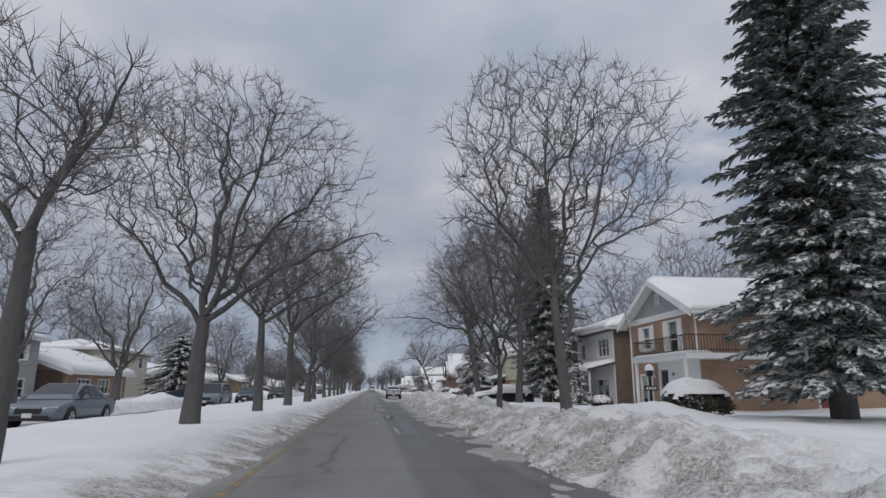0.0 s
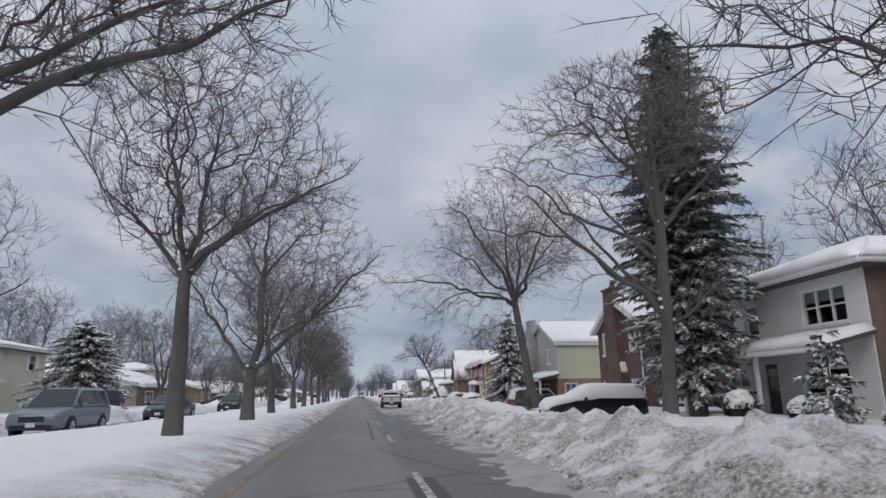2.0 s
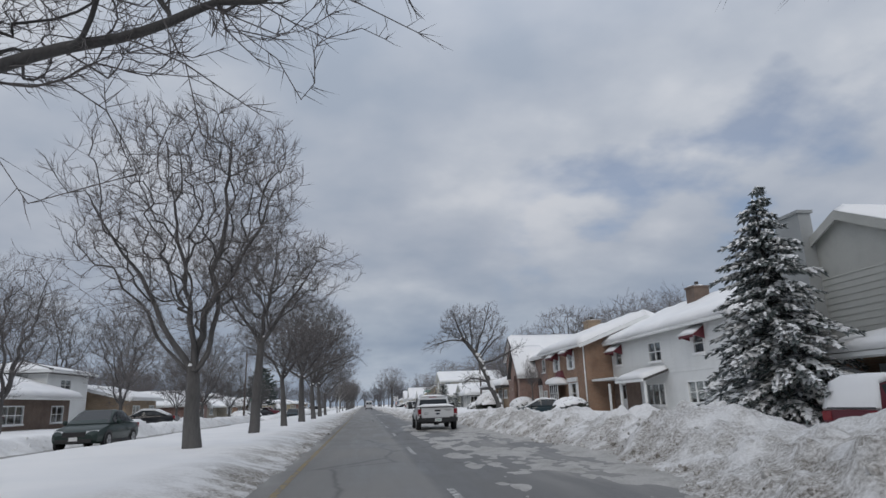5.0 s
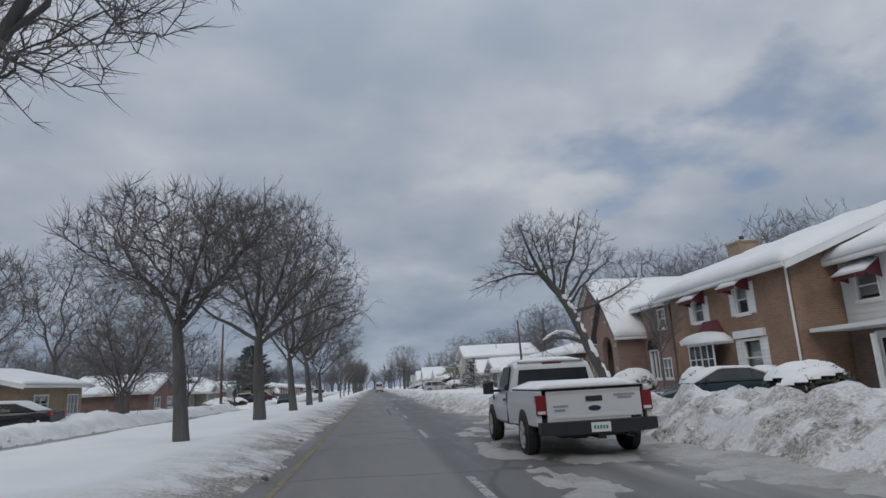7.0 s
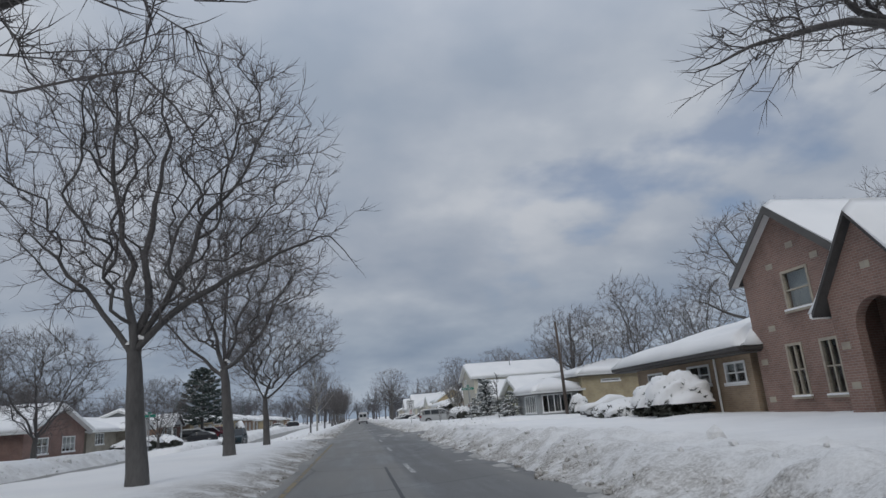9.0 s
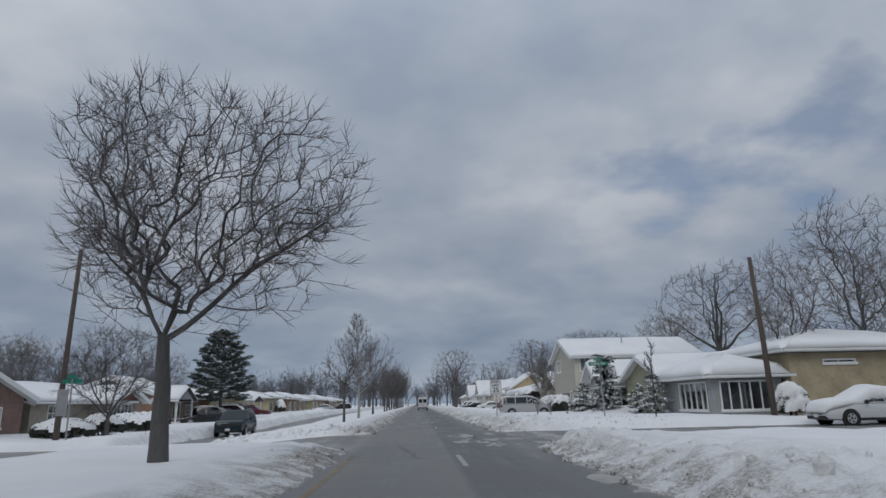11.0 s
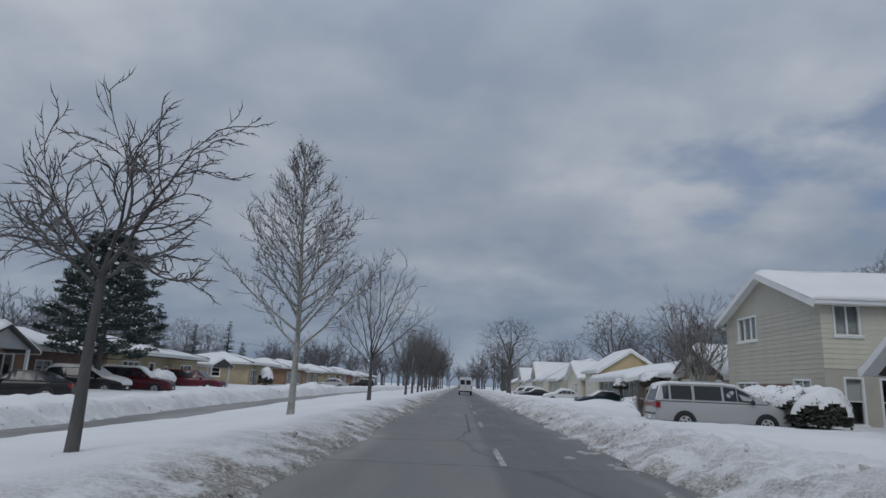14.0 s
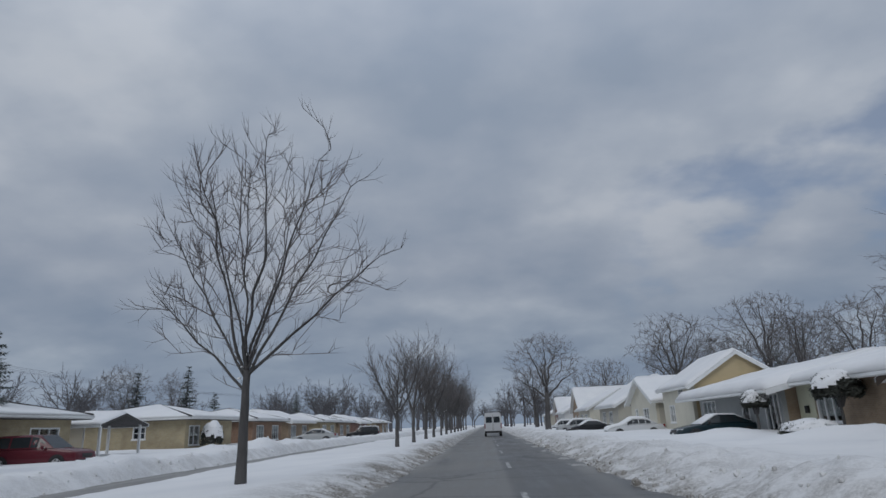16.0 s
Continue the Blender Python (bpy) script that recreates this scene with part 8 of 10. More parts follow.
# bungalow row: red gable, tan brick with porch gable, yellow brick
b1 = house("low cream brick bungalow with red gable boards", -24.0, -4.0, 167.7, 173.3, 2.55, 3.5, "road", (M_BR_CREAM, M_BR_CREAM), [(168.6, 1.2, 171.9, 2.28, dict(panes=5, sash=False))], [], over=0.7, seed=87, gable_mat=M_REDWOOD)
part("bay_head", Shape().box(-24.0, 168.2, 2.31, -23.6, 172.3, 2.47), M_TRIM, b1)
house("cream brick wing with a low snowy roof", -25.4, -8.0, 160.0, 172.9, 2.5, 3.7, "side", (M_BR_CREAM, M_BR_CREAM), [(162.0, 1.1, 164.2, 2.2, dict(panes=3))], [], over=0.6, seed=88, name="house_wing")
b2 = house("tan brick bungalow with grey gable and white porch gable", -24.2, -9.4, 178.2, 184.6, 2.85, 4.55, "side", (M_BR_RUST, M_BR_RUST), [(179.6, 0.3, 180.6, 2.4, dict(door=M_TRIM)), (181.4, 0.6, 183.6, 2.3, dict(panes=3, sash=False))], [], over=0.45, seed=89, gable_mat=M_GREYSIDE)
part("porch_gable", Shape().loft([[(-22.6, 178.3, 2.5), (-22.6, 182.6, 2.5), (-22.6, 180.4, 3.55)], [(-23.9, 178.3, 2.5), (-23.9, 182.6, 2.5), (-23.9, 180.4, 3.55)]]), M_GREYSIDE, b2)
roof_face(b2, ((-22.3, 177.9, 2.45), (-25.0, 177.9, 2.45), (-25.0, 180.4, 3.7), (-22.3, 180.4, 3.7)), 0.2, 91)
roof_face(b2, ((-22.3, 182.9, 2.45), (-25.0, 182.9, 2.45), (-25.0, 180.4, 3.7), (-22.3, 180.4, 3.7)), 0.2, 92)
for y in (178.3, 182.4):
    part("porch_post", Shape().box(-22.75, y, -0.1, -22.6, y + 0.14, 2.5), M_TRIM, b2)
house("red brick wing of the tan bungalow", -24.6, -9.0, 184.8, 190.6, 2.7, 3.8, "side", (M_BR_RED, M_BR_RED), [(186.0, 0.9, 187.5, 2.0, dict(panes=2))], [], over=0.6, seed=93, name="house_wing")
house("yellow brick bungalow with bare-streaked snowy roof", -24.0, -10.0, 192.5, 207.4, 2.75, 4.1, "hip", (M_BR_YELLOW, M_BR_TAN), [(194.5, 0.6, 197.0, 2.2, dict(panes=3)), (198.4, 0.3, 199.3, 2.2, dict(door=M_DARK)), (204.0, 0.6, 206.4, 2.2, dict(panes=3)), (201.0, 1.2, 201.7, 2.0, W)], [], over=0.8, snow=0.2, seed=95, bare=0.5)
house("pale yellow brick bungalow with snowy hip roof", -24.0, -10.0, 222.0, 231.6, 2.75, 3.95, "hip", (M_BR_YELLOW, M_BR_YELLOW), [(222.7, 0.6, 224.6, 2.2, dict(panes=2)), (227.0, 0.8, 229.4, 2.2, dict(panes=3))], [(-28.4, 1.2, -27.3, 2.2, dict(panes=1))], over=0.8, snow=0.25, seed=97, bare=0.2)
for k, (y, m) in enumerate(((237.2, M_BR_RUST), (251.0, M_BR_TAN), (265.0, M_BR_YELLOW), (279.0, M_BR_TAN), (293.0, M_BR_RED), (307.0, M_BR_YELLOW), (321.0, M_BR_TAN))):
    house("brick bungalow in a row with snowy hip roof", -24.0 - 0.5 * (k % 2), -9.0, y, y + 9.6, 2.7, 4.0, ("hip", "side")[k % 3 == 1], (m, m), [(y + 1.2, 0.6, y + 3.4, 2.2, dict(panes=3)), (y + 6.2, 0.6, y + 8.4, 2.2, dict(panes=3))], [(-27.6, 1.2, -26.6, 2.1, W)], over=0.8, snow=0.25, seed=100 + k, bare=0.25)

# lattice carport beside the yellow bungalow
cp = thing("carport", (-22.8, 211.0, 0.3), "white lattice carport with a snowy gable roof", "carport")
for x in (-21.4, -23.6):
    for y in (208.6, 213.2):
        part("post", Shape().box(x, y, 0.2, x + 0.14, y + 0.14, 2.3), M_TRIM, cp)
roof_face(cp, ((-21.0, 208.2, 2.3), (-24.2, 208.2, 2.3), (-24.2, 210.9, 3.0), (-21.0, 210.9, 3.0)), 0.2, 111)
roof_face(cp, ((-21.0, 213.7, 2.3), (-24.2, 213.7, 2.3), (-24.2, 210.9, 3.0), (-21.0, 210.9, 3.0)), 0.2, 112)
lat = part("lattice", Shape().box(-23.9, 208.5, 0.5, -23.84, 208.56, 2.3).box(-22.3, 208.5, 0.5, -22.24, 208.56, 2.3).box(-23.84, 208.5, 2.24, -22.3, 208.56, 2.3), M_TRIM, cp, "white diamond lattice")
for k in range(-8, 10):
    for sgn in (1, -1):
        # a slat at 45 degrees, cut off at the panel's sides
        x0 = -23.84 + 0.17 * k if sgn > 0 else -22.3 - 0.17 * k
        t0 = max(0.0, (-23.84 - x0) * sgn if sgn > 0 else (x0 + 22.3))
        t1 = min(1.72, (-22.3 - x0) if sgn > 0 else (x0 + 23.84))
        if t1 - t0 < 0.1:
            continue
        ring = [[(x0 + sgn * t - 0.02, 208.52 + 0.006 * sgn, 0.52 + t), (x0 + sgn * t + 0.02, 208.52 + 0.006 * sgn, 0.52 + t), (x0 + sgn * t + 0.02, 208.53 + 0.006 * sgn, 0.52 + t), (x0 + sgn * t - 0.02, 208.53 + 0.006 * sgn, 0.52 + t)] for t in (t0, t1)]
        part("slat", Shape().loft(ring), M_TRIM, lat)
cp.location += Vector((-2.0, 0.6, 0.0))


# ---- vehicles ----
def wheel(car, x, y, r, w, side):
    """A wheel with tyre and rim; side: -1 or 1, its outer face."""
    def lathe(prof, n):
        return [[(x + side * d, y + rr * math.cos(2 * math.pi * i / n), r + rr * math.sin(2 * math.pi * i / n)) for i in range(n)] for d, rr in prof]
    t = part("wheel", Shape().loft(lathe([(-w, r * 0.62), (-w, r * 0.9), (-w * 0.8, r), (-w * 0.15, r), (0, r * 0.93), (0, r * 0.66)], 20), caps=False), M_RUBBER, car, smooth=True, world=False)
    rim = Shape().loft(lathe([(-0.05, r * 0.64), (0.0, r * 0.655), (-0.012, r * 0.55)], 20), caps=False)
    for k in range(5):
        a = 2 * math.pi * k / 5
        c, s = math.cos(a), math.sin(a)
        ring = []
        for q, hw in ((0.05, 0.055), (r * 0.6, 0.04)):
            ring.append([(x - side * 0.002, y + q * c - hw * s, r + q * s + hw * c), (x - side * 0.002, y + q * c + hw * s, r + q * s - hw * c),
                         (x - side * 0.035, y + q * c + hw * s, r + q * s - hw * c), (x - side * 0.035, y + q * c - hw * s, r + q * s + hw * c)])
        rim.loft(ring)
    part("rim", rim, M_RIM, t, "alloy spokes", world=False)
    return t


def body_ring(y, zl, zt, w):
    h = zt - zl
    return [(-w * 0.86, y, zl), (-w * 0.97, y, zl + 0.12 * h), (-w, y, zl + 0.45 * h), (-w * 0.985, y, zl + 0.78 * h), (-w * 0.93, y, zt - 0.03), (-w * 0.82, y, zt),
            (w * 0.82, y, zt), (w * 0.93, y, zt - 0.03), (w * 0.985, y, zl + 0.78 * h), (w, y, zl + 0.45 * h), (w * 0.97, y, zl + 0.12 * h), (w * 0.86, y, zl)]


def cabin_ring(y, zb, zt, wb, wt):
    return [(-wb, y, zb), (-(wb * 0.45 + wt * 0.55), y, zb + 0.55 * (zt - zb)), (-wt, y, zt - 0.10 * (zt - zb)), (-wt * 0.86, y, zt), (wt * 0.86, y, zt), (wt, y, zt - 0.10 * (zt - zb)), (wb * 0.45 + wt * 0.55, y, zb + 0.55 * (zt - zb)), (wb, y, zb)]


def quad_pane(car, pts, out, name="pane", material=None):
    """A thin pane laid just proud of four points."""
    p = [Vector(q) for q in pts]
    n = (p[1] - p[0]).cross(p[3] - p[0]).normalized()
    if n.dot(Vector(out)) < 0:
        n = -n
    return part(name, Shape().loft([[q + n * 0.004 for q in p], [q + n * 0.012 for q in p]]), material or M_CARGLASS, car, world=False)


def car(label, at, yaw, paint, length=4.6, width=1.84, height=1.66, belt=1.02, hood=0.98, kind="suv", snow=0.0, group="", roof_rails=False, name="car", category="car"):
    """A car with its front towards +y before it is turned by yaw."""
    L, w = length / 2, width / 2
    e = thing(name, (at[0], at[1], at[2]), label, category, group)
    zl = 0.24
    fr = dict(suv=(0.47, 0.30), sedan=(0.44, 0.30), van=(0.66, 0.40), wagon=(0.45, 0.32))[kind]
    a_base = L * (fr[0])
    if kind == "sedan":
        tops = [(-L, zl + 0.18, belt - 0.10, w * 0.84), (-L + 0.12, zl + 0.06, belt - 0.03, w * 0.93), (-L * 0.55, zl, belt, w), (0, zl, belt, w), (L * 0.45, zl, belt - 0.02, w), (L * 0.8, zl, hood - 0.13, w * 0.96), (L - 0.12, zl + 0.04, hood - 0.24, w * 0.88), (L, zl + 0.14, hood - 0.36, w * 0.72)]
        cab = [(-L * 0.74, belt, belt + 0.02, w * 0.90, w * 0.80), (-L * 0.34, belt, height - 0.03, w * 0.93, w * 0.70), (0.05, belt, height, w * 0.94, w * 0.74), (L * 0.10, belt, height - 0.03, w * 0.94, w * 0.72), (L * 0.46, belt - 0.02, belt, w * 0.92, w * 0.84)]
    else:
        tops = [(-L, zl + 0.16, belt - 0.02, w * 0.88), (-L + 0.10, zl + 0.06, belt, w * 0.96), (-L * 0.5, zl, belt, w), (0, zl, belt, w), (a_base, zl, belt, w), (L * 0.82, zl, hood - 0.06, w * 0.96), (L - 0.1, zl + 0.04, hood - 0.16, w * 0.90), (L, zl + 0.14, hood - 0.32, w * 0.76)]
        cab = [(-L + 0.03, belt, belt + 0.02, w * 0.90, w * 0.86), (-L + 0.22, belt, height - 0.10, w * 0.92, w * 0.74), (-L + 0.5, belt, height - 0.02, w * 0.94, w * 0.77), (0.0, belt, height, w * 0.95, w * 0.80), (L * fr[1] * 0.5, belt, height - 0.05, w * 0.95, w * 0.78), (a_base, belt, belt + 0.015, w * 0.93, w * 0.86)]
    body = part("body", Shape().loft([body_ring(*t) for t in tops]), paint, e, smooth=2, world=False)
    cabin_rings = [cabin_ring(*c) for c in cab]
    part("roof", Shape().loft(cabin_rings), paint, e, smooth=2, world=False)
    # side windows between the pillars
    r = cabin_rings

    def lerp(p, q, t):
        return tuple(p[i] + (q[i] - p[i]) * t for i in range(3))

    def glass(k, sidx, t0, t1):
        b0, m0 = (0, 2) if sidx < 0 else (7, 5)
        p, q = r[k], r[k + 1]
        lo0, lo1 = lerp(p[b0], q[b0], t0), lerp(p[b0], q[b0], t1)
        hi0, hi1 = lerp(p[m0], q[m0], t0), lerp(p[m0], q[m0], t1)
        quad_pane(e, (lerp(lo0, hi0, 0.10), lerp(lo1, hi1, 0.10), lerp(lo1, hi1, 0.93), lerp(lo0, hi0, 0.93)), (sidx, 0, 0.2))

    for sd in (-1, 1):
        if kind == "sedan":
            for k, t0, t1 in ((0, 0.55, 0.96), (1, 0.03, 0.62), (1, 0.68, 1.0), (2, 0.0, 1.0), (3, 0.03, 0.55)):
                glass(k, sd, t0, t1)
        else:
            for k, t0, t1 in ((1, 0.2, 0.95), (2, 0.03, 0.42), (2, 0.47, 0.97), (3, 0.05, 0.98), (4, 0.02, 0.55)):
                glass(k, sd, t0, t1)
    f, g = r[-1], r[-2]
    quad_pane(e, (lerp(f[0], f[7], 0.05), lerp(f[0], f[7], 0.95), lerp(g[3], g[4], 0.99), lerp(g[3], g[4], 0.01)), (0, 1, 0.6), "windscreen")
    f, g = r[0], r[1]
    quad_pane(e, (lerp(f[0], f[7], 0.08), lerp(f[0], f[7], 0.92), lerp(lerp(g[3], f[3], 0.08), lerp(g[4], f[4], 0.08), 0.97), lerp(lerp(g[3], f[3], 0.08), lerp(g[4], f[4], 0.08), 0.03)), (0, -1, 0.4), "rear_window")
    # lamps, bumpers, grille, plates
    for sd in (-1, 1):
        x0, x1 = sd * w * 0.45, sd * w * 0.86
        part("headlight", Shape().loft([[(x0, L - 0.02, hood - 0.36), (x1, L - 0.20, hood - 0.34), (x1, L - 0.22, hood - 0.20), (x0, L - 0.08, hood - 0.22)], [(x0, L - 0.1, hood - 0.36), (x1, L - 0.36, hood - 0.34), (x1, L - 0.38, hood - 0.20), (x0, L - 0.16, hood - 0.22)]]), M_LAMP, e, "clear head lamp", world=False)
        wide = 0.985 if kind == "van" else 0.90
        part("tail_light", Shape().box(sd * w * 0.60, -L - 0.012, belt - 0.26, sd * w * wide, -L + 0.16, belt - 0.05), M_TAIL, e, "red tail lamp", world=False)
        part("mirror", Shape().lump((sd * (w + 0.10), L * fr[1], belt + 0.05), 0.11, 0.07, 0.10, random.Random(1), 8, 4, 0.03, -1.2), M_PLASTIC if snow else paint, e, world=False)
        for y in (L * 0.60, -L * 0.58):
            part("wheel_arch", Shape().loft([[(sd * (w * 0.90), y + 0.40 * math.cos(a), 0.33 + 0.40 * math.sin(a)) for a in np.linspace(0, 2 * math.pi, 21)[:-1]], [(sd * (w + 0.004), y + 0.40 * math.cos(a), 0.33 + 0.40 * math.sin(a)) for a in np.linspace(0, 2 * math.pi, 21)[:-1]]]), M_PLASTIC, e, "dark wheel arch", world=False)
            wheel(e, sd * (w + 0.022), y, 0.33, 0.21, sd)
        part("sill", Shape().box(sd * w * 0.90, -L * 0.42, zl - 0.02, sd * (w * 0.995), L * 0.42, zl + 0.10), M_PLASTIC, e, world=False)
    if kind == "van":
        part("light_bar", Shape().box(-w * 0.595, -L - 0.01, belt - 0.22, w * 0.595, -L + 0.06, belt - 0.09), M_TAIL, e, "red band across the tailgate", world=False)
        part("rubbing_strip", Shape().box(-w * 0.80, -L - 0.04, zl + 0.31, w * 0.80, -L + 0.05, zl + 0.35), M_PLASTIC, e, "dark strip on the bumper", world=False)
    part("grille", Shape().box(-w * 0.44, L - 0.12, hood - 0.44, w * 0.44, L + 0.004, hood - 0.26), M_PLASTIC, e, "dark grille", world=False)
    part("front_bumper", Shape().box(-w * 0.70, L - 0.16, zl + 0.06, w * 0.70, L + 0.02, zl + 0.20), M_PLASTIC, e, world=False)
    part("rear_bumper", Shape().box(-w * 0.82, -L - 0.03, zl + 0.10, w * 0.82, -L + 0.12, zl + 0.30), M_PLASTIC if kind == "suv" else paint, e, world=False)
    for y0, y1 in ((L + 0.021, L + 0.03), (-L - 0.045, -L - 0.032)):
        part("plate", Shape().box(-0.15, y0, zl + 0.13, 0.15, y1, zl + 0.27), M_SIGNW, e, "white number plate", world=False)
    if snow:
        sn = Shape()
        ring = []
        rng = random.Random(len(label))
        prof = [(c[0], c[2], c[4]) for c in cab] + ([(L * 0.66, hood - 0.03, w * 0.95), (L * 0.88, hood - 0.12, w * 0.90), (L * 0.985, hood - 0.24, w * 0.78), (L * 1.01, hood - 0.34, w * 0.70)] if snow > 0.15 else [])
        for i, (y, z, ww) in enumerate(prof):
            t = snow * (0.75 + 0.4 * rng.random()) if 0 < i < len(prof) - 1 else snow * 0.25
            lo = max(belt + 0.03, z - 0.44) if snow > 0.2 else z - 0.05
            if z < belt + 0.1:
                lo = z - 0.05
            wb = ww if lo > z - 0.1 else min(w, ww + 0.13)
            ring.append([(-wb * 1.03, y, lo), (-ww * 1.06, y, z + t * 0.35), (-ww * 0.85, y, z + t * 0.85), (-ww * 0.4, y, z + t), (ww * 0.4, y, z + t), (ww * 0.85, y, z + t * 0.85), (ww * 1.06, y, z + t * 0.35), (wb * 1.03, y, lo)])
        part("snow", sn.loft(ring), M_SNOW, e, "thick cap of snow", smooth=True, world=False)
    if roof_rails:
        for sd in (-1, 1):
            part("roof_rail", Shape().tube([Vector((sd * w * 0.72, -L * 0.7, height - 0.02)), Vector((sd * w * 0.72, -L * 0.5, height + 0.05)), Vector((sd * w * 0.72, L * 0.05, height + 0.05)), Vector((sd * w * 0.72, L * 0.15, height - 0.02))], [0.018] * 4, 6), M_STEEL, e, world=False)
    e.rotation_euler.z = radians(yaw)
    return e


def pickup(at):
    """The white pickup parked at the roadside, its tailgate towards the camera."""
    e = thing("pickup_truck", at, "white pickup truck parked in slush, snow on roof and bed cover", "pickup truck")
    w = 0.98
    P = dict(world=False)
    # cab and bonnet
    part("cab", Shape().loft([body_ring(2.80, 0.48, 1.16, w), body_ring(3.45, 0.44, 1.18, w), body_ring(4.53, 0.44, 1.16, w), body_ring(5.38, 0.44, 1.12, w * 0.98), body_ring(5.93, 0.46, 1.06, w * 0.95), body_ring(6.10, 0.55, 0.98, w * 0.86)]), M_C_WHITE, e, smooth=2, **P)
    rings = [cabin_ring(2.81, 1.14, 1.70, w * 0.93, w * 0.80), cabin_ring(2.98, 1.14, 1.80, w * 0.94, w * 0.80), cabin_ring(3.4, 1.15, 1.84, w * 0.95, w * 0.82), cabin_ring(3.83, 1.15, 1.79, w * 0.95, w * 0.80), cabin_ring(4.53, 1.14, 1.17, w * 0.93, w * 0.86)]
    part("roof", Shape().loft(rings), M_C_WHITE, e, smooth=2, **P)
    part("rear_window", Shape().loft([[(-0.76, 2.806, 1.24), (0.76, 2.806, 1.24), (0.70, 2.806, 1.62), (-0.70, 2.806, 1.62)], [(-0.76, 2.79, 1.24), (0.76, 2.79, 1.24), (0.70, 2.79, 1.62), (-0.70, 2.79, 1.62)]]), M_CARGLASS, e, **P)
    part("brake_light", Shape().box(-0.20, 2.85, 1.715, 0.20, 2.96, 1.76), M_TAIL, e, "high brake lamp", **P)
    part("windscreen", Shape().loft([[(-0.8, 4.46, 1.22), (0.8, 4.46, 1.22), (0.68, 3.90, 1.76), (-0.68, 3.90, 1.76)], [(-0.8, 4.48, 1.23), (0.8, 4.48, 1.23), (0.68, 3.92, 1.779), (-0.68, 3.92, 1.779)]]), M_CARGLASS, e, **P)
    for sd in (-1, 1):
        for y0, y1, t1 in ((2.98, 4.28, 3.82),):
            part("pane", Shape().loft([[(sd * 0.925, y0, 1.20), (sd * 0.925, y1, 1.20), (sd * 0.83, min(y1, t1), 1.71), (sd * 0.83, y0 + 0.05, 1.71)], [(sd * 0.945, y0, 1.20), (sd * 0.945, y1, 1.20), (sd * 0.85, min(y1, t1), 1.71), (sd * 0.85, y0 + 0.05, 1.71)]]), M_CARGLASS, e, **P)
        part("door_handle", Shape().box(sd * 0.975, 3.08, 0.98, sd * 1.005, 3.24, 1.03), M_PLASTIC, e, **P)
        part("door_seam", Shape().box(sd * 0.962, 2.92, 0.50, sd * 0.984, 2.932, 1.16), M_PLASTIC, e, **P)
        m = part("mirror", Shape().box(sd * 1.06, 4.08, 1.12, sd * 1.28, 4.20, 1.38).box(sd * 0.9, 4.11, 1.16, sd * 1.06, 4.17, 1.22), M_PLASTIC, e, "black door mirror", **P)
        part("headlight", Shape().box(sd * 0.55, 5.93, 0.78, sd * 0.9, 6.11, 1.0), M_LAMP, e, **P)
        # bed side with a flare round the wheel
        part("bed_side", Shape().loft([[(sd * 0.90, 0.03, 0.56), (sd * 0.975, 0.03, 0.60), (sd * 0.985, 0.03, 0.95), (sd * 0.96, 0.03, 1.18), (sd * 0.86, 0.03, 1.20)], [(sd * 0.90, 2.76, 0.50), (sd * 0.985, 2.76, 0.54), (sd * 0.99, 2.76, 0.95), (sd * 0.96, 2.76, 1.18), (sd * 0.86, 2.76, 1.20)]]), M_C_WHITE, e, smooth=False, **P)
        part("tail_light", Shape().box(sd * 0.815, -0.012, 0.78, sd * 0.98, 0.10, 1.12), M_TAIL, e, "tall red tail lamp", **P)
        part("reverse_light", Shape().box(sd * 0.83, -0.018, 0.80, sd * 0.96, -0.013, 0.85), M_LAMP, e, **P)
        for y in (1.20, 5.10):
            part("wheel_arch", Shape().loft([[(sd * 0.86, y + 0.46 * math.cos(a), 0.42 + 0.44 * math.sin(a)) for a in np.linspace(0, 2 * math.pi, 23)[:-1]], [(sd * 1.0, y + 0.46 * math.cos(a), 0.42 + 0.44 * math.sin(a)) for a in np.linspace(0, 2 * math.pi, 23)[:-1]]]), M_PLASTIC, e, "dark wheel arch", **P)
            wheel(e, sd * 1.02, y, 0.39, 0.25, sd)
    part("tailgate", Shape().box(-0.80, 0.0, 0.64, 0.80, 0.06, 1.18).box(-0.70, -0.012, 0.70, 0.70, -0.001, 0.74).box(-0.80, -0.014, 1.14, 0.80, -0.001, 1.18), M_C_WHITE, e, "white tailgate", **P)
    part("gate_handle", Shape().box(-0.14, -0.016, 0.98, 0.14, -0.002, 1.07), M_PLASTIC, e, "black tailgate handle", **P)
    part("emblem", Shape().loft([[(0.11 * math.cos(a), -0.012, 0.86 + 0.045 * math.sin(a)) for a in np.linspace(0, 2 * math.pi, 17)[:-1]], [(0.11 * math.cos(a), -0.002, 0.86 + 0.045 * math.sin(a)) for a in np.linspace(0, 2 * math.pi, 17)[:-1]]]), M_C_NAVY, e, "dark oval badge", **P)
    for x0, x1, z in ((-0.70, -0.45, 0.90), (-0.68, -0.5, 0.83), (0.34, 0.70, 1.05), (0.40, 0.64, 1.00)):
        part("badge_bar", Shape().box(x0, -0.010, z, x1, -0.002, z + 0.035), M_STEEL, e, "chrome badge bar", **P)
    part("sticker_bar", Shape().box(0.60, -0.010, 0.655, 0.78, -0.002, 0.70), M_SIGNB, e, "small dark fleet number bar", **P)
    for k in range(4):
        part("number_bar", Shape().box(-0.992, 4.50 + 0.07 * k, 0.98, -0.986, 4.53 + 0.07 * k, 1.08), M_SIGNB, e, "dark fleet number bar", **P)
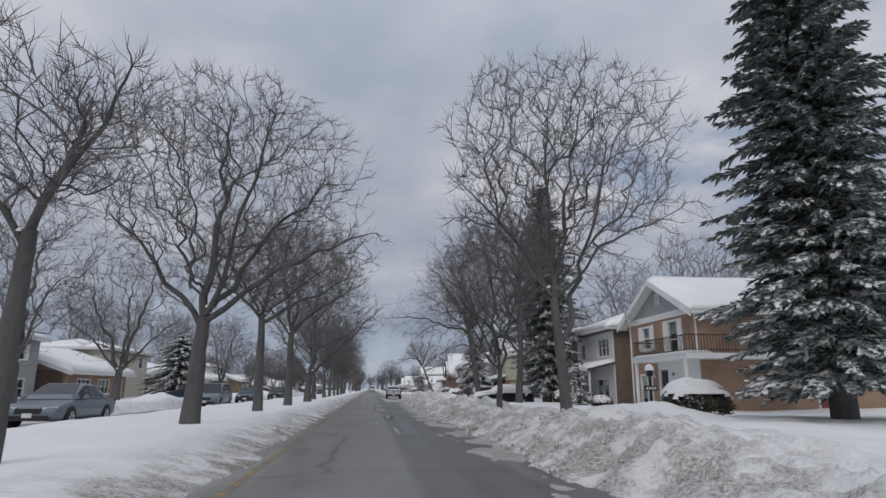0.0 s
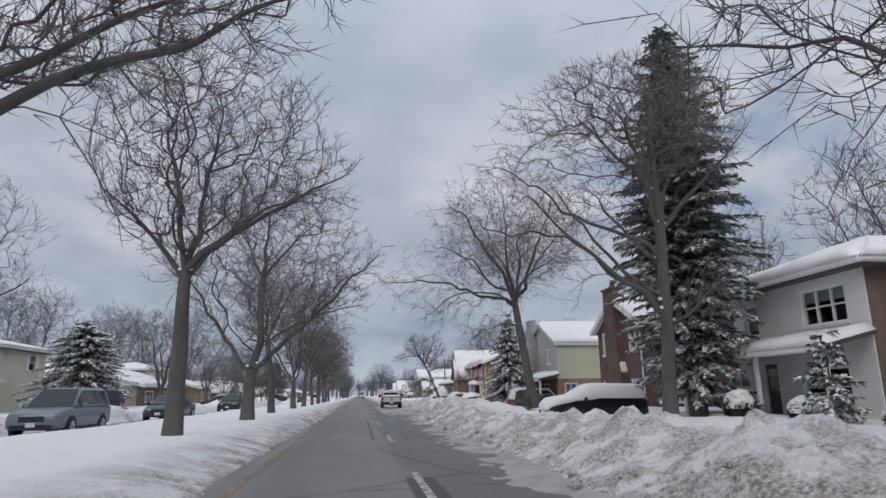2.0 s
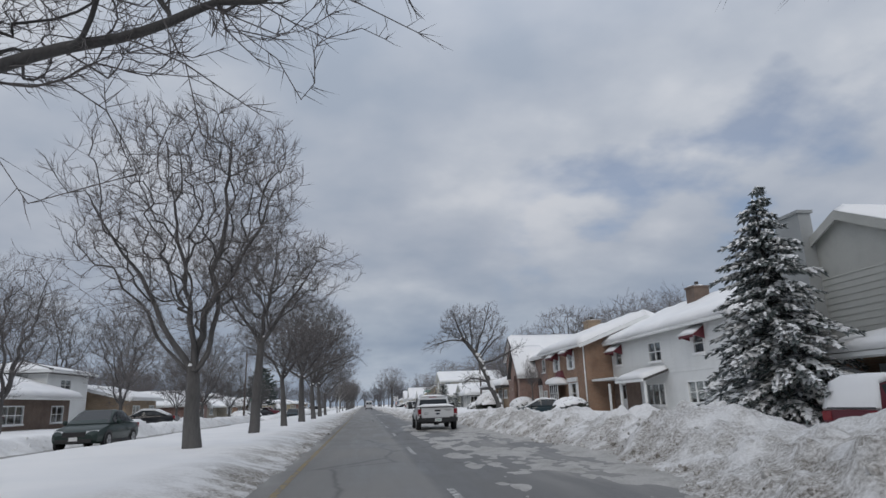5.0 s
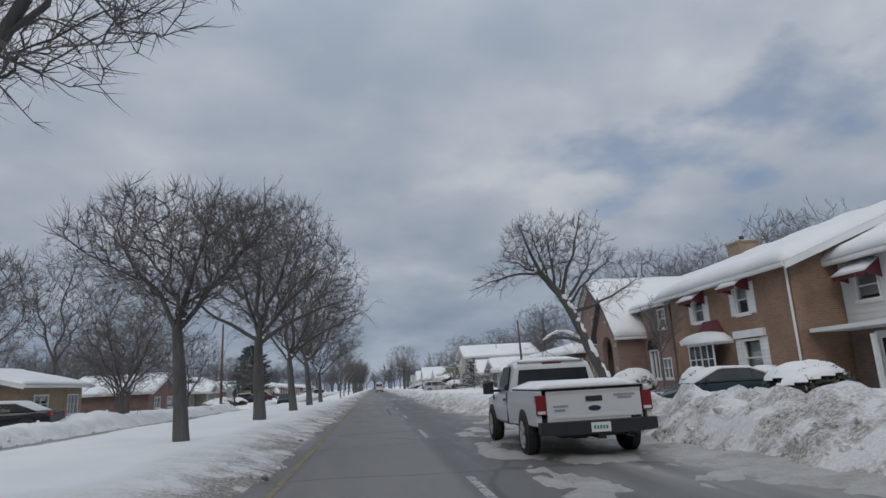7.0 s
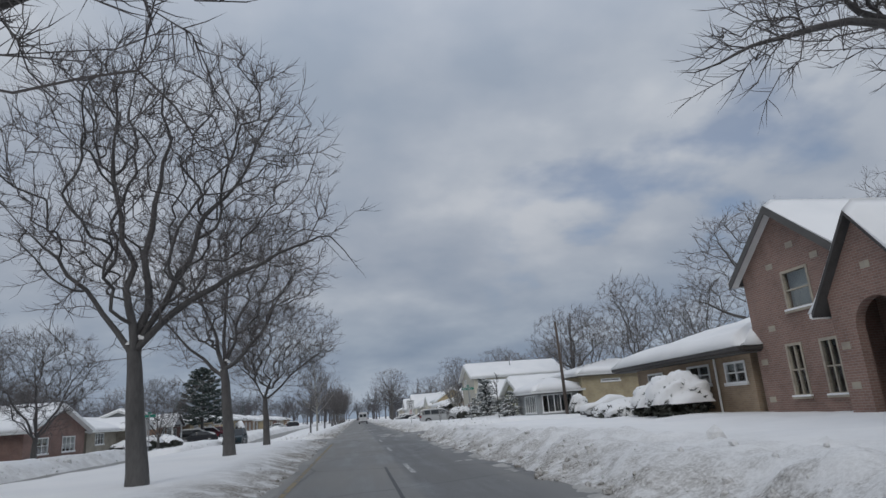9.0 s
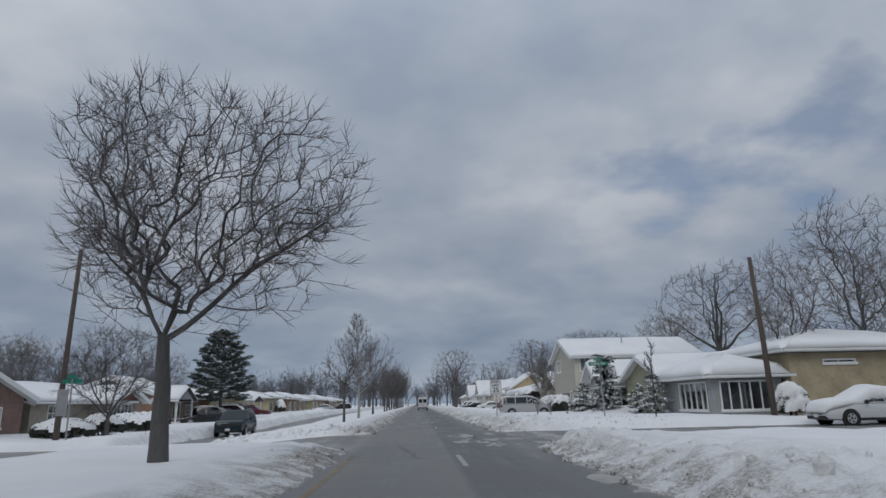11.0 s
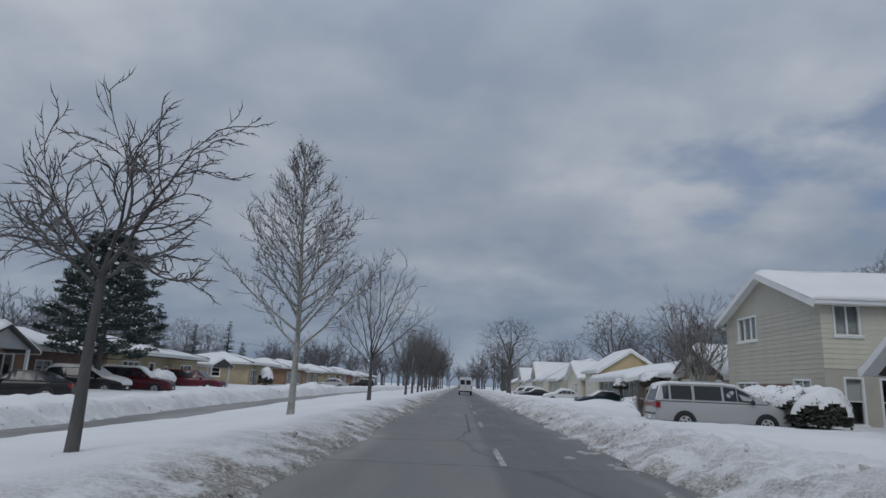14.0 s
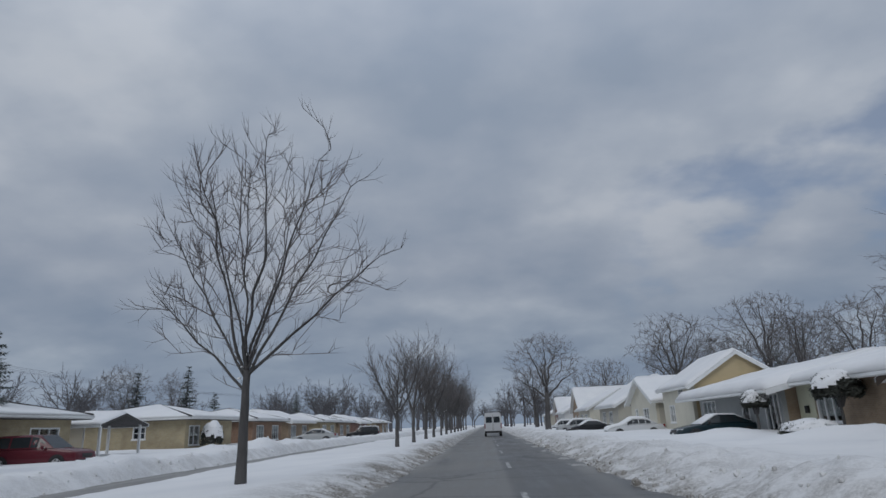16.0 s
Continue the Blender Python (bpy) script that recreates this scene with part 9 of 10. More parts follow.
    part("bed_floor", Shape().box(-0.86, 0.06, 0.66, 0.86, 2.76, 0.72).box(-0.86, 2.70, 0.72, 0.86, 2.76, 1.18), M_PLASTIC, e, **P)
    cover = part("bed_cover", Shape().box(-0.88, 0.05, 1.19, 0.88, 2.77, 1.235), M_PLASTIC, e, "black bed cover", **P)
    sn = Shape()
    snow_sheet(sn, ((-0.9, 0.02, 1.235), (0.9, 0.02, 1.235), (0.9, 2.74, 1.235), (-0.9, 2.74, 1.235)), 0.12, 3)
    part("snow", sn, M_SNOW, cover, "snow on the bed cover", smooth=True, **P)
    sn = Shape()
    snow_sheet(sn, ((-0.70, 2.95, 1.79), (0.70, 2.95, 1.79), (0.66, 3.82, 1.80), (-0.66, 3.82, 1.80)), 0.09, 5)
    part("snow", sn, M_SNOW, e, "snow on the cab roof", smooth=True, **P)
    bump = part("rear_bumper", Shape().loft([[(-0.97, -0.20, 0.46), (-0.97, -0.20, 0.66), (-0.97, -0.01, 0.66), (-0.97, -0.01, 0.46)], [(-0.6, -0.26, 0.44), (-0.6, -0.26, 0.66), (-0.6, -0.01, 0.66), (-0.6, -0.01, 0.44)], [(0.6, -0.26, 0.44), (0.6, -0.26, 0.66), (0.6, -0.01, 0.66), (0.6, -0.01, 0.44)],
                                             [(0.97, -0.20, 0.46), (0.97, -0.20, 0.66), (0.97, -0.01, 0.66), (0.97, -0.01, 0.46)]]), M_PLASTIC, e, "black step bumper", **P)
    plate = part("plate", Shape().box(-0.16, -0.275, 0.47, 0.16, -0.262, 0.63), M_SIGNW, bump, "white number plate", **P)
    for k in range(5):
        part("plate_bar", Shape().box(-0.12 + 0.05 * k, -0.279, 0.52, -0.09 + 0.05 * k, -0.276, 0.58), M_SIGNG, plate, **P)
    part("hitch", Shape().box(-0.06, -0.30, 0.36, 0.06, 0.1, 0.44), M_IRON, e, **P)
    part("underbody", Shape().box(-0.55, 0.2, 0.36, 0.55, 5.7, 0.56).box(-0.12, 1.07, 0.26, 0.12, 1.32, 0.5).box(-0.85, 1.15, 0.34, 0.85, 1.25, 0.44), M_IRON, e, **P)
    part("exhaust", Shape().tube([Vector((0.62, -0.08, 0.36)), Vector((0.62, 1.2, 0.38))], [0.035, 0.035], 8), M_STEEL, e, **P)
    part("grille", Shape().box(-0.5, 6.03, 0.76, 0.5, 6.14, 1.0), M_PLASTIC, e, **P)
    e.rotation_euler.z = radians(-1.2)
    e.scale = (0.99, 0.865, 0.92)
    return e


pickup((3.40, 83.7, 0.0))
# van driving ahead, as it stands down the road
van = thing("van", (1.25, 244.0, 0.0), "white high-roofed delivery van on the road ahead", "van")
part("body", Shape().loft([[(-0.98, 0, 0.42), (0.98, 0, 0.42), (1.0, 0, 1.5), (0.90, 0, 2.45), (0.75, 0, 2.6), (-0.75, 0, 2.6), (-0.90, 0, 2.45), (-1.0, 0, 1.5)], [(-0.98, 4.2, 0.42), (0.98, 4.2, 0.42), (1.0, 4.2, 1.5), (0.90, 4.2, 2.45), (0.75, 4.2, 2.6), (-0.75, 4.2, 2.6), (-0.90, 4.2, 2.45), (-1.0, 4.2, 1.5)],
                           [(-0.95, 5.0, 0.42), (0.95, 5.0, 0.42), (0.97, 5.0, 1.3), (0.85, 5.0, 1.5), (0.7, 5.0, 1.55), (-0.7, 5.0, 1.55), (-0.85, 5.0, 1.5), (-0.97, 5.0, 1.3)], [(-0.85, 5.7, 0.5), (0.85, 5.7, 0.5), (0.88, 5.7, 1.0), (0.8, 5.7, 1.1), (0.6, 5.7, 1.12), (-0.6, 5.7, 1.12), (-0.8, 5.7, 1.1), (-0.88, 5.7, 1.0)]]), M_C_WHITE, van, world=False)
for sd in (-1, 1):
    part("rear_window", Shape().box(sd * 0.10, -0.02, 1.5, sd * 0.78, -0.004, 2.15), M_CARGLASS, van, world=False)
    part("tail_light", Shape().box(sd * 0.86, -0.02, 0.9, sd * 0.97, 0.02, 1.4), M_TAIL, van, world=False)
    for y in (0.9, 4.6):
        wheel(van, sd * 0.99, y, 0.36, 0.24, sd)
part("rear_bumper", Shape().box(-0.95, -0.08, 0.4, 0.95, 0.0, 0.6), M_PLASTIC, van, world=False)
part("door_seam", Shape().box(-0.012, -0.012, 0.62, 0.012, -0.002, 2.4), M_PLASTIC, van, world=False)

OPP = "cars on the far carriageway"
car("silver-blue sedan on the far carriageway", (-10.7, 24.6, 0), 180, M_C_BLUEGREY, 4.9, 1.86, 1.48, 0.95, 0.92, "sedan", group=OPP)
car("grey-green SUV with headlights on the far carriageway", (-10.8, 47.0, 0), 180, M_C_BLUEGREY, 4.6, 1.88, 1.7, group=OPP)
car("dark blue-teal sedan on the far carriageway", (-10.7, 60.5, 0), 180, M_C_BLUE, 4.7, 1.84, 1.45, 0.95, 0.92, "sedan", group=OPP)
car("dark green car on the far carriageway", (-11.0, 80.5, 0), 180, M_C_GREEN, 4.5, 1.84, 1.5, 0.98, 0.95, "sedan", group=OPP)
car("dark green SUV waiting by the crossing", (-11.75, 159.4, 0), 183, M_C_TEAL, 4.6, 1.88, 1.62, 1.02, 1.06, group=OPP, roof_rails=True)
car("navy SUV parked in a snowy driveway across the road", (-17.6, 65.6, 0.1), 100, M_C_NAVY, 4.7, 1.88, 1.75)
car("black car buried under a thick cap of snow", (10.5, 48.6, 0.0), 92, M_C_BLACK, 4.5, 1.86, 1.46, 0.94, 0.92, snow=0.26)
car("red SUV with snow on its roof in a driveway", (13.3, 66.2, -0.18), -86, M_C_RED, 4.6, 1.86, 1.72, snow=0.12)
car("dark green sedan parked behind a snow heap", (12.3, 62.0, -0.22), -80, M_C_GREEN, 4.8, 1.82, 1.42, 0.95, 0.92, "sedan")
car("dark sedan parked behind the snow bank", (11.6, 94.2, -0.08), 78, M_C_TEAL, 4.8, 1.84, 1.42, 0.95, 0.92, "sedan", snow=0.05)
car("white snow-covered sedan on the side street", (20.2, 144.4, -0.02), 91, M_C_WHITE, 4.8, 1.84, 1.45, 0.95, 0.92, "sedan", snow=0.3)
car("silver minivan parked across a snowy driveway", (9.9, 173.6, 0.05), -94, M_C_SILVER, 4.75, 1.9, 1.72, 1.05, 1.0, "van", snow=0.05, roof_rails=True)
car("dark sedan parked in a snowy driveway", (13.3, 207.8, -0.05), 92, M_C_TEAL, 4.8, 1.84, 1.45, 0.95, 0.92, "sedan", snow=0.04)
car("dark sedan parked beside the tan bungalow", (-19.6, 178.2, 0.1), 100, M_C_BLACK, 4.7, 1.82, 1.42, 0.95, 0.92, "sedan")
car("red SUV with a snowy roof in a driveway", (-20.6, 190.2, 0.15), -78, M_C_RED, 4.6, 1.86, 1.66, snow=0.10, group="red cars in driveways")
car("black car with a snow cap in a driveway", (-21.6, 186.6, 0.15), -84, M_C_BLACK, 4.5, 1.84, 1.55, snow=0.18)
car("dark red SUV parked by the carport", (-21.5, 201.6, 0.1), -88, M_C_RED, 4.7, 1.88, 1.68, group="red cars in driveways")
for x, y, m, k, sn in ((12.5, 224.5, M_C_WHITE, "sedan", 0.2), (11.0, 238.0, M_C_BLACK, "sedan", 0.1), (11.5, 252.0, M_C_SILVER, "suv", 0.15), (12.0, 270.0, M_C_WHITE, "suv", 0.15), (-17.5, 238.0, M_C_SILVER, "sedan", 0.05), (-17.0, 262.0, M_C_BLACK, "suv", 0.05), (-17.0, 105.0, M_C_BLACK, "sedan", 0.1)):
    car("parked car with snow on it beside the houses", (x, y, -0.12 if x > 0 else 0.1), 92, m, 4.6, 1.84, 1.66 if k == "suv" else 1.45, 1.0, 0.95, k, snow=sn, group="parked cars along the houses")


# ---- signs and poles ----
def writing(parent, text, size, at, rot, material, name="lettering", align="CENTER", depth=0.002):
    cu = bpy.data.curves.new(name, "FONT")
    cu.body, cu.size, cu.align_x, cu.align_y, cu.extrude, cu.offset = text, size, align, "CENTER", depth, 0.012 * size
    tmp = bpy.data.objects.new(name, cu)
    scene.collection.objects.link(tmp)
    dg = bpy.context.evaluated_depsgraph_get()
    me = bpy.data.meshes.new_from_object(tmp.evaluated_get(dg))
    bpy.data.objects.remove(tmp)
    me.materials.clear()
    me.materials.append(material)
    ob = new(name, me)
    ob.parent = parent
    ob.location, ob.rotation_euler = at, rot
    return ob


def plate_shape(w, h, r=0.04, y0=0.0, y1=0.004):
    pts = []
    for cx, cz, a0 in ((w / 2 - r, h / 2 - r, 0), (-w / 2 + r, h / 2 - r, 90), (-w / 2 + r, -h / 2 + r, 180), (w / 2 - r, -h / 2 + r, 270)):
        for k in range(5):
            a = radians(a0 + 22.5 * k)
            pts.append((cx + r * math.cos(a), cz + r * math.sin(a)))
    return Shape().loft([[(x, y0, z) for x, z in pts], [(x, y1, z) for x, z in pts]])


def frame_shape(w, h, t, y):
    return Shape().box(-w / 2, y - 0.002, h / 2 - t, w / 2, y, h / 2).box(-w / 2, y - 0.002, -h / 2, w / 2, y, -h / 2 + t).box(-w / 2, y - 0.002, -h / 2 + t, -w / 2 + t, y, h / 2 - t).box(w / 2 - t, y - 0.002, -h / 2 + t, w / 2, y, h / 2 - t)


FACE = (radians(90), 0, 0)
sg = thing("speed_limit_sign", (4.88, 154.7, 0.4), "white speed limit sign on a steel post in the snow bank", "road sign")
part("post", Shape().box(-0.03, 0.006, -0.4, 0.03, 0.035, 2.2), M_STEEL, sg, world=False)
bd = part("board", plate_shape(0.70, 0.82), M_SIGNW, sg, "white board with black letters", world=False)
bd.location = (-0.02, 0, 1.79)
part("border", frame_shape(0.66, 0.78, 0.014, -0.002), M_SIGNB, bd, world=False)
writing(bd, "SPEED", 0.185, (0, -0.003, 0.27), FACE, M_SIGNB)
writing(bd, "LIMIT", 0.185, (0, -0.003, 0.085), FACE, M_SIGNB)
writing(bd, "35", 0.40, (0, -0.003, -0.19), FACE, M_SIGNB)
np_ = part("parking_board", plate_shape(0.30, 0.44), M_SIGNW, sg, "small no-parking board", world=False)
np_.location = (0.0, 0, 1.12)
part("ring", Shape().loft([[(0.105 * math.cos(a), -0.004, 0.09 + 0.105 * math.sin(a)) for a in np.linspace(0, 2 * math.pi, 25)[:-1]], [(0.085 * math.cos(a), -0.004, 0.09 + 0.085 * math.sin(a)) for a in np.linspace(0, 2 * math.pi, 25)[:-1]]], caps=False)
     .add([(-0.08, -0.0045, 0.155), (-0.065, -0.0045, 0.17), (0.08, -0.0045, 0.025), (0.065, -0.0045, 0.01)], [(0, 1, 2, 3)]), M_SIGNR, np_, "red ring and slash", world=False)
writing(np_, "P", 0.17, (0, -0.003, 0.09), FACE, M_SIGNB)
for k in range(2):
    part("text_bar", Shape().box(-0.11, -0.003, -0.10 - 0.07 * k, 0.11, -0.0005, -0.065 - 0.07 * k), M_SIGNR, np_, world=False)
sg.rotation_euler.z = radians(-2)

st = thing("street_sign", (9.35, 147.8, 0.4), "green street name sign on a leaning steel post", "street sign")
part("post", Shape().tube([Vector((0, 0, -0.4)), Vector((-0.05, 0, 1.4)), Vector((-0.12, 0, 2.78))], [0.035, 0.035, 0.035], 8), M_STEEL, st, world=False)
b1_ = part("blade", plate_shape(1.0, 0.19, 0.02), M_SIGNG, st, "green name blade", world=False)
b1_.location = (-0.14, -0.02, 2.66)
writing(b1_, "GREENLEAF", 0.15, (-0.05, -0.003, 0), FACE, M_SIGNW)
b2_ = part("blade", Shape().box(-0.006, -0.45, -0.1, 0.006, 0.45, 0.1), M_SIGNG, st, "second green name blade", world=False)
b2_.location = (-0.13, 0.0, 2.88)
stop = part("stop_board", Shape().loft([[(0.38 * math.cos(a), 0.0, 0.38 * math.sin(a)) for a in np.linspace(math.pi / 8, 2 * math.pi + math.pi / 8, 9)[:-1]], [(0.38 * math.cos(a), 0.004, 0.38 * math.sin(a)) for a in np.linspace(math.pi / 8, 2 * math.pi + math.pi / 8, 9)[:-1]]]), M_STEEL, st, "grey back of an octagonal sign", world=False)
stop.location = (0.0, -0.04, 2.1)
stop.rotation_euler.z = radians(75)

st2 = thing("street_sign", (-15.8, 146.6, 0.4), "green street name sign at the crossing across the road", "street sign")
part("post", Shape().tube([Vector((0, 0, -0.4)), Vector((0, 0, 2.75))], [0.035, 0.035], 8), M_STEEL, st2, world=False)
part("blade", Shape().box(-0.45, -0.01, 2.55, 0.45, 0.01, 2.74), M_SIGNG, st2, "green name blade", world=False)
part("blade", Shape().box(-0.01, -0.45, 2.76, 0.01, 0.45, 2.94), M_SIGNG, st2, "second green name blade", world=False)
part("sign_back", Shape().box(-0.6, -0.02, 1.1, -0.1, -0.012, 2.3), M_STEEL, st2, "plain back of a sign board", world=False)

for x, y, h, lean in ((-17.6, 149.1, 9.8, 2.0), (17.3, 146.8, 8.0, -2.5)):
    p = thing("utility_pole", (x, y, 0.2), "weathered wooden utility pole by the crossing", "pole", "utility poles")
    part("shaft", Shape().tube([Vector((0, 0, -0.3)), Vector((lean * 0.02, 0, h * 0.5)), Vector((lean * 0.06, 0, h))], [0.15, 0.125, 0.10], 12, True), M_POLE, p, smooth=True, world=False)
pt = thing("utility_pole", (-37.0, 209.0, 0.2), "utility pole with a cross-arm behind the bungalows", "pole", "utility poles")
part("shaft", Shape().tube([Vector((0, 0, -0.3)), Vector((0, 0, 7.6))], [0.14, 0.10], 10, True), M_POLE, pt, smooth=True, world=False)
part("cross_arm", Shape().box(-1.1, -0.06, 7.0, 1.1, 0.06, 7.14), M_POLE, pt, world=False)
for x in (-1.0, -0.4, 0.4, 1.0):
    part("wire", Shape().tube([Vector((x, -55, 6.9)), Vector((x, -28, 6.35)), Vector((x, 0, 7.16)), Vector((x, 30, 6.4)), Vector((x, 60, 7.0))], [0.008] * 5, 4), M_PLASTIC, pt, world=False)


# ---- bushes and hedges ----
def bush(at, rx, ry, h, seed, label, snow=0.7, name="bush", group="", leaves=620):
    """A shrub of many small leaf sprays with snow heaped on it."""
    rng = random.Random(seed)
    e = thing(name, at, label, "bush", group)
    g, sn, wd = Shape(), Shape(), Shape()
    for k in range(9):
        a = rng.uniform(0, 6.28)
        wd.tube([Vector((0.1 * math.cos(a), 0.1 * math.sin(a), -0.2)), Vector((rx * 0.4 * math.cos(a), ry * 0.4 * math.sin(a), h * 0.45)), Vector((rx * 0.75 * math.cos(a), ry * 0.75 * math.sin(a), h * 0.8))], [0.03, 0.02, 0.008], 4)
    for k in range(leaves):
        a, b, q = rng.uniform(0, 6.28), math.asin(rng.uniform(-0.45, 1)), rng.uniform(0.70, 1.0)
        c = Vector((rx * q * math.cos(b) * math.cos(a), ry * q * math.cos(b) * math.sin(a), h * (0.38 + 0.60 * q * math.sin(b))))
        for s in range(4):
            d = Vector((rng.uniform(-1, 1), rng.uniform(-1, 1), rng.uniform(-0.7, 0.9))).normalized()
            u = d.orthogonal().normalized() * rng.uniform(0.03, 0.05)
            g.add([c - u, c + u, c + d * rng.uniform(0.12, 0.22)], [(0, 1, 2)])
    # snow settles on the upper side, in an uneven sheet with gaps and bulges
    nu, nv = 40, 15
    az, el = np.meshgrid(np.linspace(0, 2 * math.pi, nu, endpoint=False), np.linspace(-0.45 if snow >= 1 else -0.1, math.pi / 2 * 0.985, nv))
    px, py, pz = np.cos(el) * np.cos(az), np.cos(el) * np.sin(az), np.sin(el)
    puff = 3.4 if h > 1.15 and snow >= 0.8 else 2.2
    f = fbm(px * puff + seed * 0.37, py * puff + pz * puff * 0.8, 3)
    r = 1.0 + (0.62 if puff > 3 else 0.34) * (f - 0.5)
    lift = (0.05 + 0.10 * np.clip(pz, 0, 1)) * (0.6 + snow)
    X, Y, Z = rx * px * r, ry * py * r, h * (0.40 + 0.58 * pz * r) + lift * h * 0.5
    keep = f * 0.8 + 0.62 * pz + 0.75 * snow - 0.86 + (0.5 if snow >= 1 else 0.0)
    sn.v = [tuple(p) for p in np.stack([X, Y, Z], -1).reshape(-1, 3).tolist()]
    for j in range(nv - 1):
        for i in range(nu):
            i2 = (i + 1) % nu
            if (keep[j, i] + keep[j + 1, i] + keep[j, i2] + keep[j + 1, i2]) > 0:
                sn.f.append((j * nu + i, j * nu + i2, (j + 1) * nu + i2, (j + 1) * nu + i))
    sn.f.append(tuple((nv - 1) * nu + i for i in range(nu)))
    part("stem_tangle", wd, M_BARK, e, world=False, kind="stuff")
    part("leaves", g, M_SHRUB, e, "dark green-brown leaf sprays", world=False)
    part("snow", sn, M_SNOW, e, "rounded snow cap", smooth=True, world=False)
    return e


def topiary(at, r, stem, h, seed, label, snow):
    """A clipped evergreen head on a bare stem."""
    e = bush((at[0], at[1], at[2] + stem), r, r, h, seed, label, snow, "topiary", leaves=1100)
    part("stem", Shape().tube([Vector((0, 0, -stem - 0.3)), Vector((0.04, 0.02, -stem * 0.4)), Vector((0, 0, h * 0.4))], [0.07, 0.055, 0.05], 8), M_BARK, e, world=False, smooth=True)
    return e


bush((11.3, 20.6, 0.35), 1.15, 1.0, 1.25, 401, "dark evergreen shrub loaded with snow beside the drive", 0.30)
bush((13.2, 38.2, 0.35), 0.6, 0.6, 0.7, 402, "low snow-covered shrub by the porch", 0.9)
bush((13.2, 34.6, 0.35), 0.5, 0.9, 0.6, 403, "low snow-covered shrub in front of the brick house", 0.9)
bush((12.9, 41.2, 0.35), 0.5, 0.5, 0.9, 404, "small snowy shrub by the porch", 0.8)
bare_tree("bare_shrub", (8.4, 51.8, 0.35), 405, [(0, 0, -0.2), (0, 0, 0.12), (0, 0, 0.2)], 0.03, vase(random.Random(8), 26, (28, 84), (0.55, 0.95), 2, 0.3), dict(SMALL, kids=(7, 5), tip=0.005), "tangled brown leafless shrub beside the leaning tree", with_snow=False)
bush((12.6, 91.2, 0.35), 1.1, 1.2, 1.0, 406, "frosted spreading shrub at the brick house's corner", 0.55)
bush((13.4, 94.6, 0.35), 0.9, 1.3, 0.9, 407, "snow mound over a shrub by the brick wall", 1.0)
bush((12.9, 104.6, 0.35), 1.0, 1.5, 1.1, 408, "shrub buried in snow beside the arched entrance", 1.0)
bush((12.9, 98.2, 0.35), 0.6, 0.9, 1.0, 409, "small snowy evergreen under the bay window", 0.7)
for k, (x, y, r, h, sn) in enumerate(((13.0, 119.6, 1.3, 1.75, 0.95), (13.1, 121.7, 1.15, 1.5, 0.95), (12.9, 124.4, 1.4, 0.95, 1.0), (12.8, 126.4, 1.0, 0.8, 1.0))):
    bush((x, y, 0.3), r, r, h, 410 + k, "big rounded bush buried in snow before the bungalow", sn, group="snow-buried bushes by the bungalow", leaves=900)
bush((18.7, 147.6, 0.3), 0.8, 0.8, 1.5, 415, "snow-topped round bush by the glazed porch", 1.0)
bush((13.6, 167.4, 0.35), 1.0, 1.1, 1.3, 416, "snow-covered evergreen bush beside the drive", 0.45, leaves=1300)
bush((17.4, 157.0, 0.35), 0.7, 0.7, 1.6, 417, "snow-hung evergreen at the olive wall", 0.6)
bush((13.6, 190.0, 0.35), 0.8, 0.8, 0.8, 418, "low bush poking out of a snow mound", 0.9)
topiary((14.9, 197.8, 0.35), 0.95, 1.3, 1.25, 419, "clipped evergreen on a bare stem with snow on its head", 0.40)
topiary((13.9, 203.6, 0.35), 0.6, 1.15, 0.95, 420, "small clipped evergreen on a stem, white with snow", 0.72)
bush((13.4, 197.6, 0.35), 1.0, 1.4, 0.65, 421, "low bush under snow on the lawn", 0.9)
bush((-22.6, 224.0, 0.35), 0.9, 0.9, 2.0, 422, "round snow-capped evergreen by the yellow bungalow", 0.6)
bush((-22.3, 196.8, 0.35), 1.1, 1.5, 1.2, 423, "snow-capped hedge bush before the bungalow", 0.9)
bush((-22.4, 194.0, 0.35), 1.0, 1.2, 0.9, 424, "snow-capped hedge bush before the bungalow", 0.8)
bush((-18.2, 160.2, 0.35), 1.4, 1.6, 1.1, 425, "snowy bushes on the lawn across the road", 0.38, leaves=1400)
bush((-18.8, 152.0, 0.35), 1.6, 1.4, 1.0, 426, "snow-covered bush on the lawn across the road", 0.5, leaves=1400)
bush((-18.4, 155.4, 0.35), 1.2, 1.2, 1.2, 427, "frosted bush on the lawn across the road", 0.35, leaves=1200)
for k in range(5):
    bush((-21.6, 164.8 + 1.75 * k, 0.35), 0.85, 1.05, 1.15, 430 + k, "clipped dark hedge with a flat cap of snow", 0.42, "hedge", "hedge before the red-gabled bungalow", 1500)
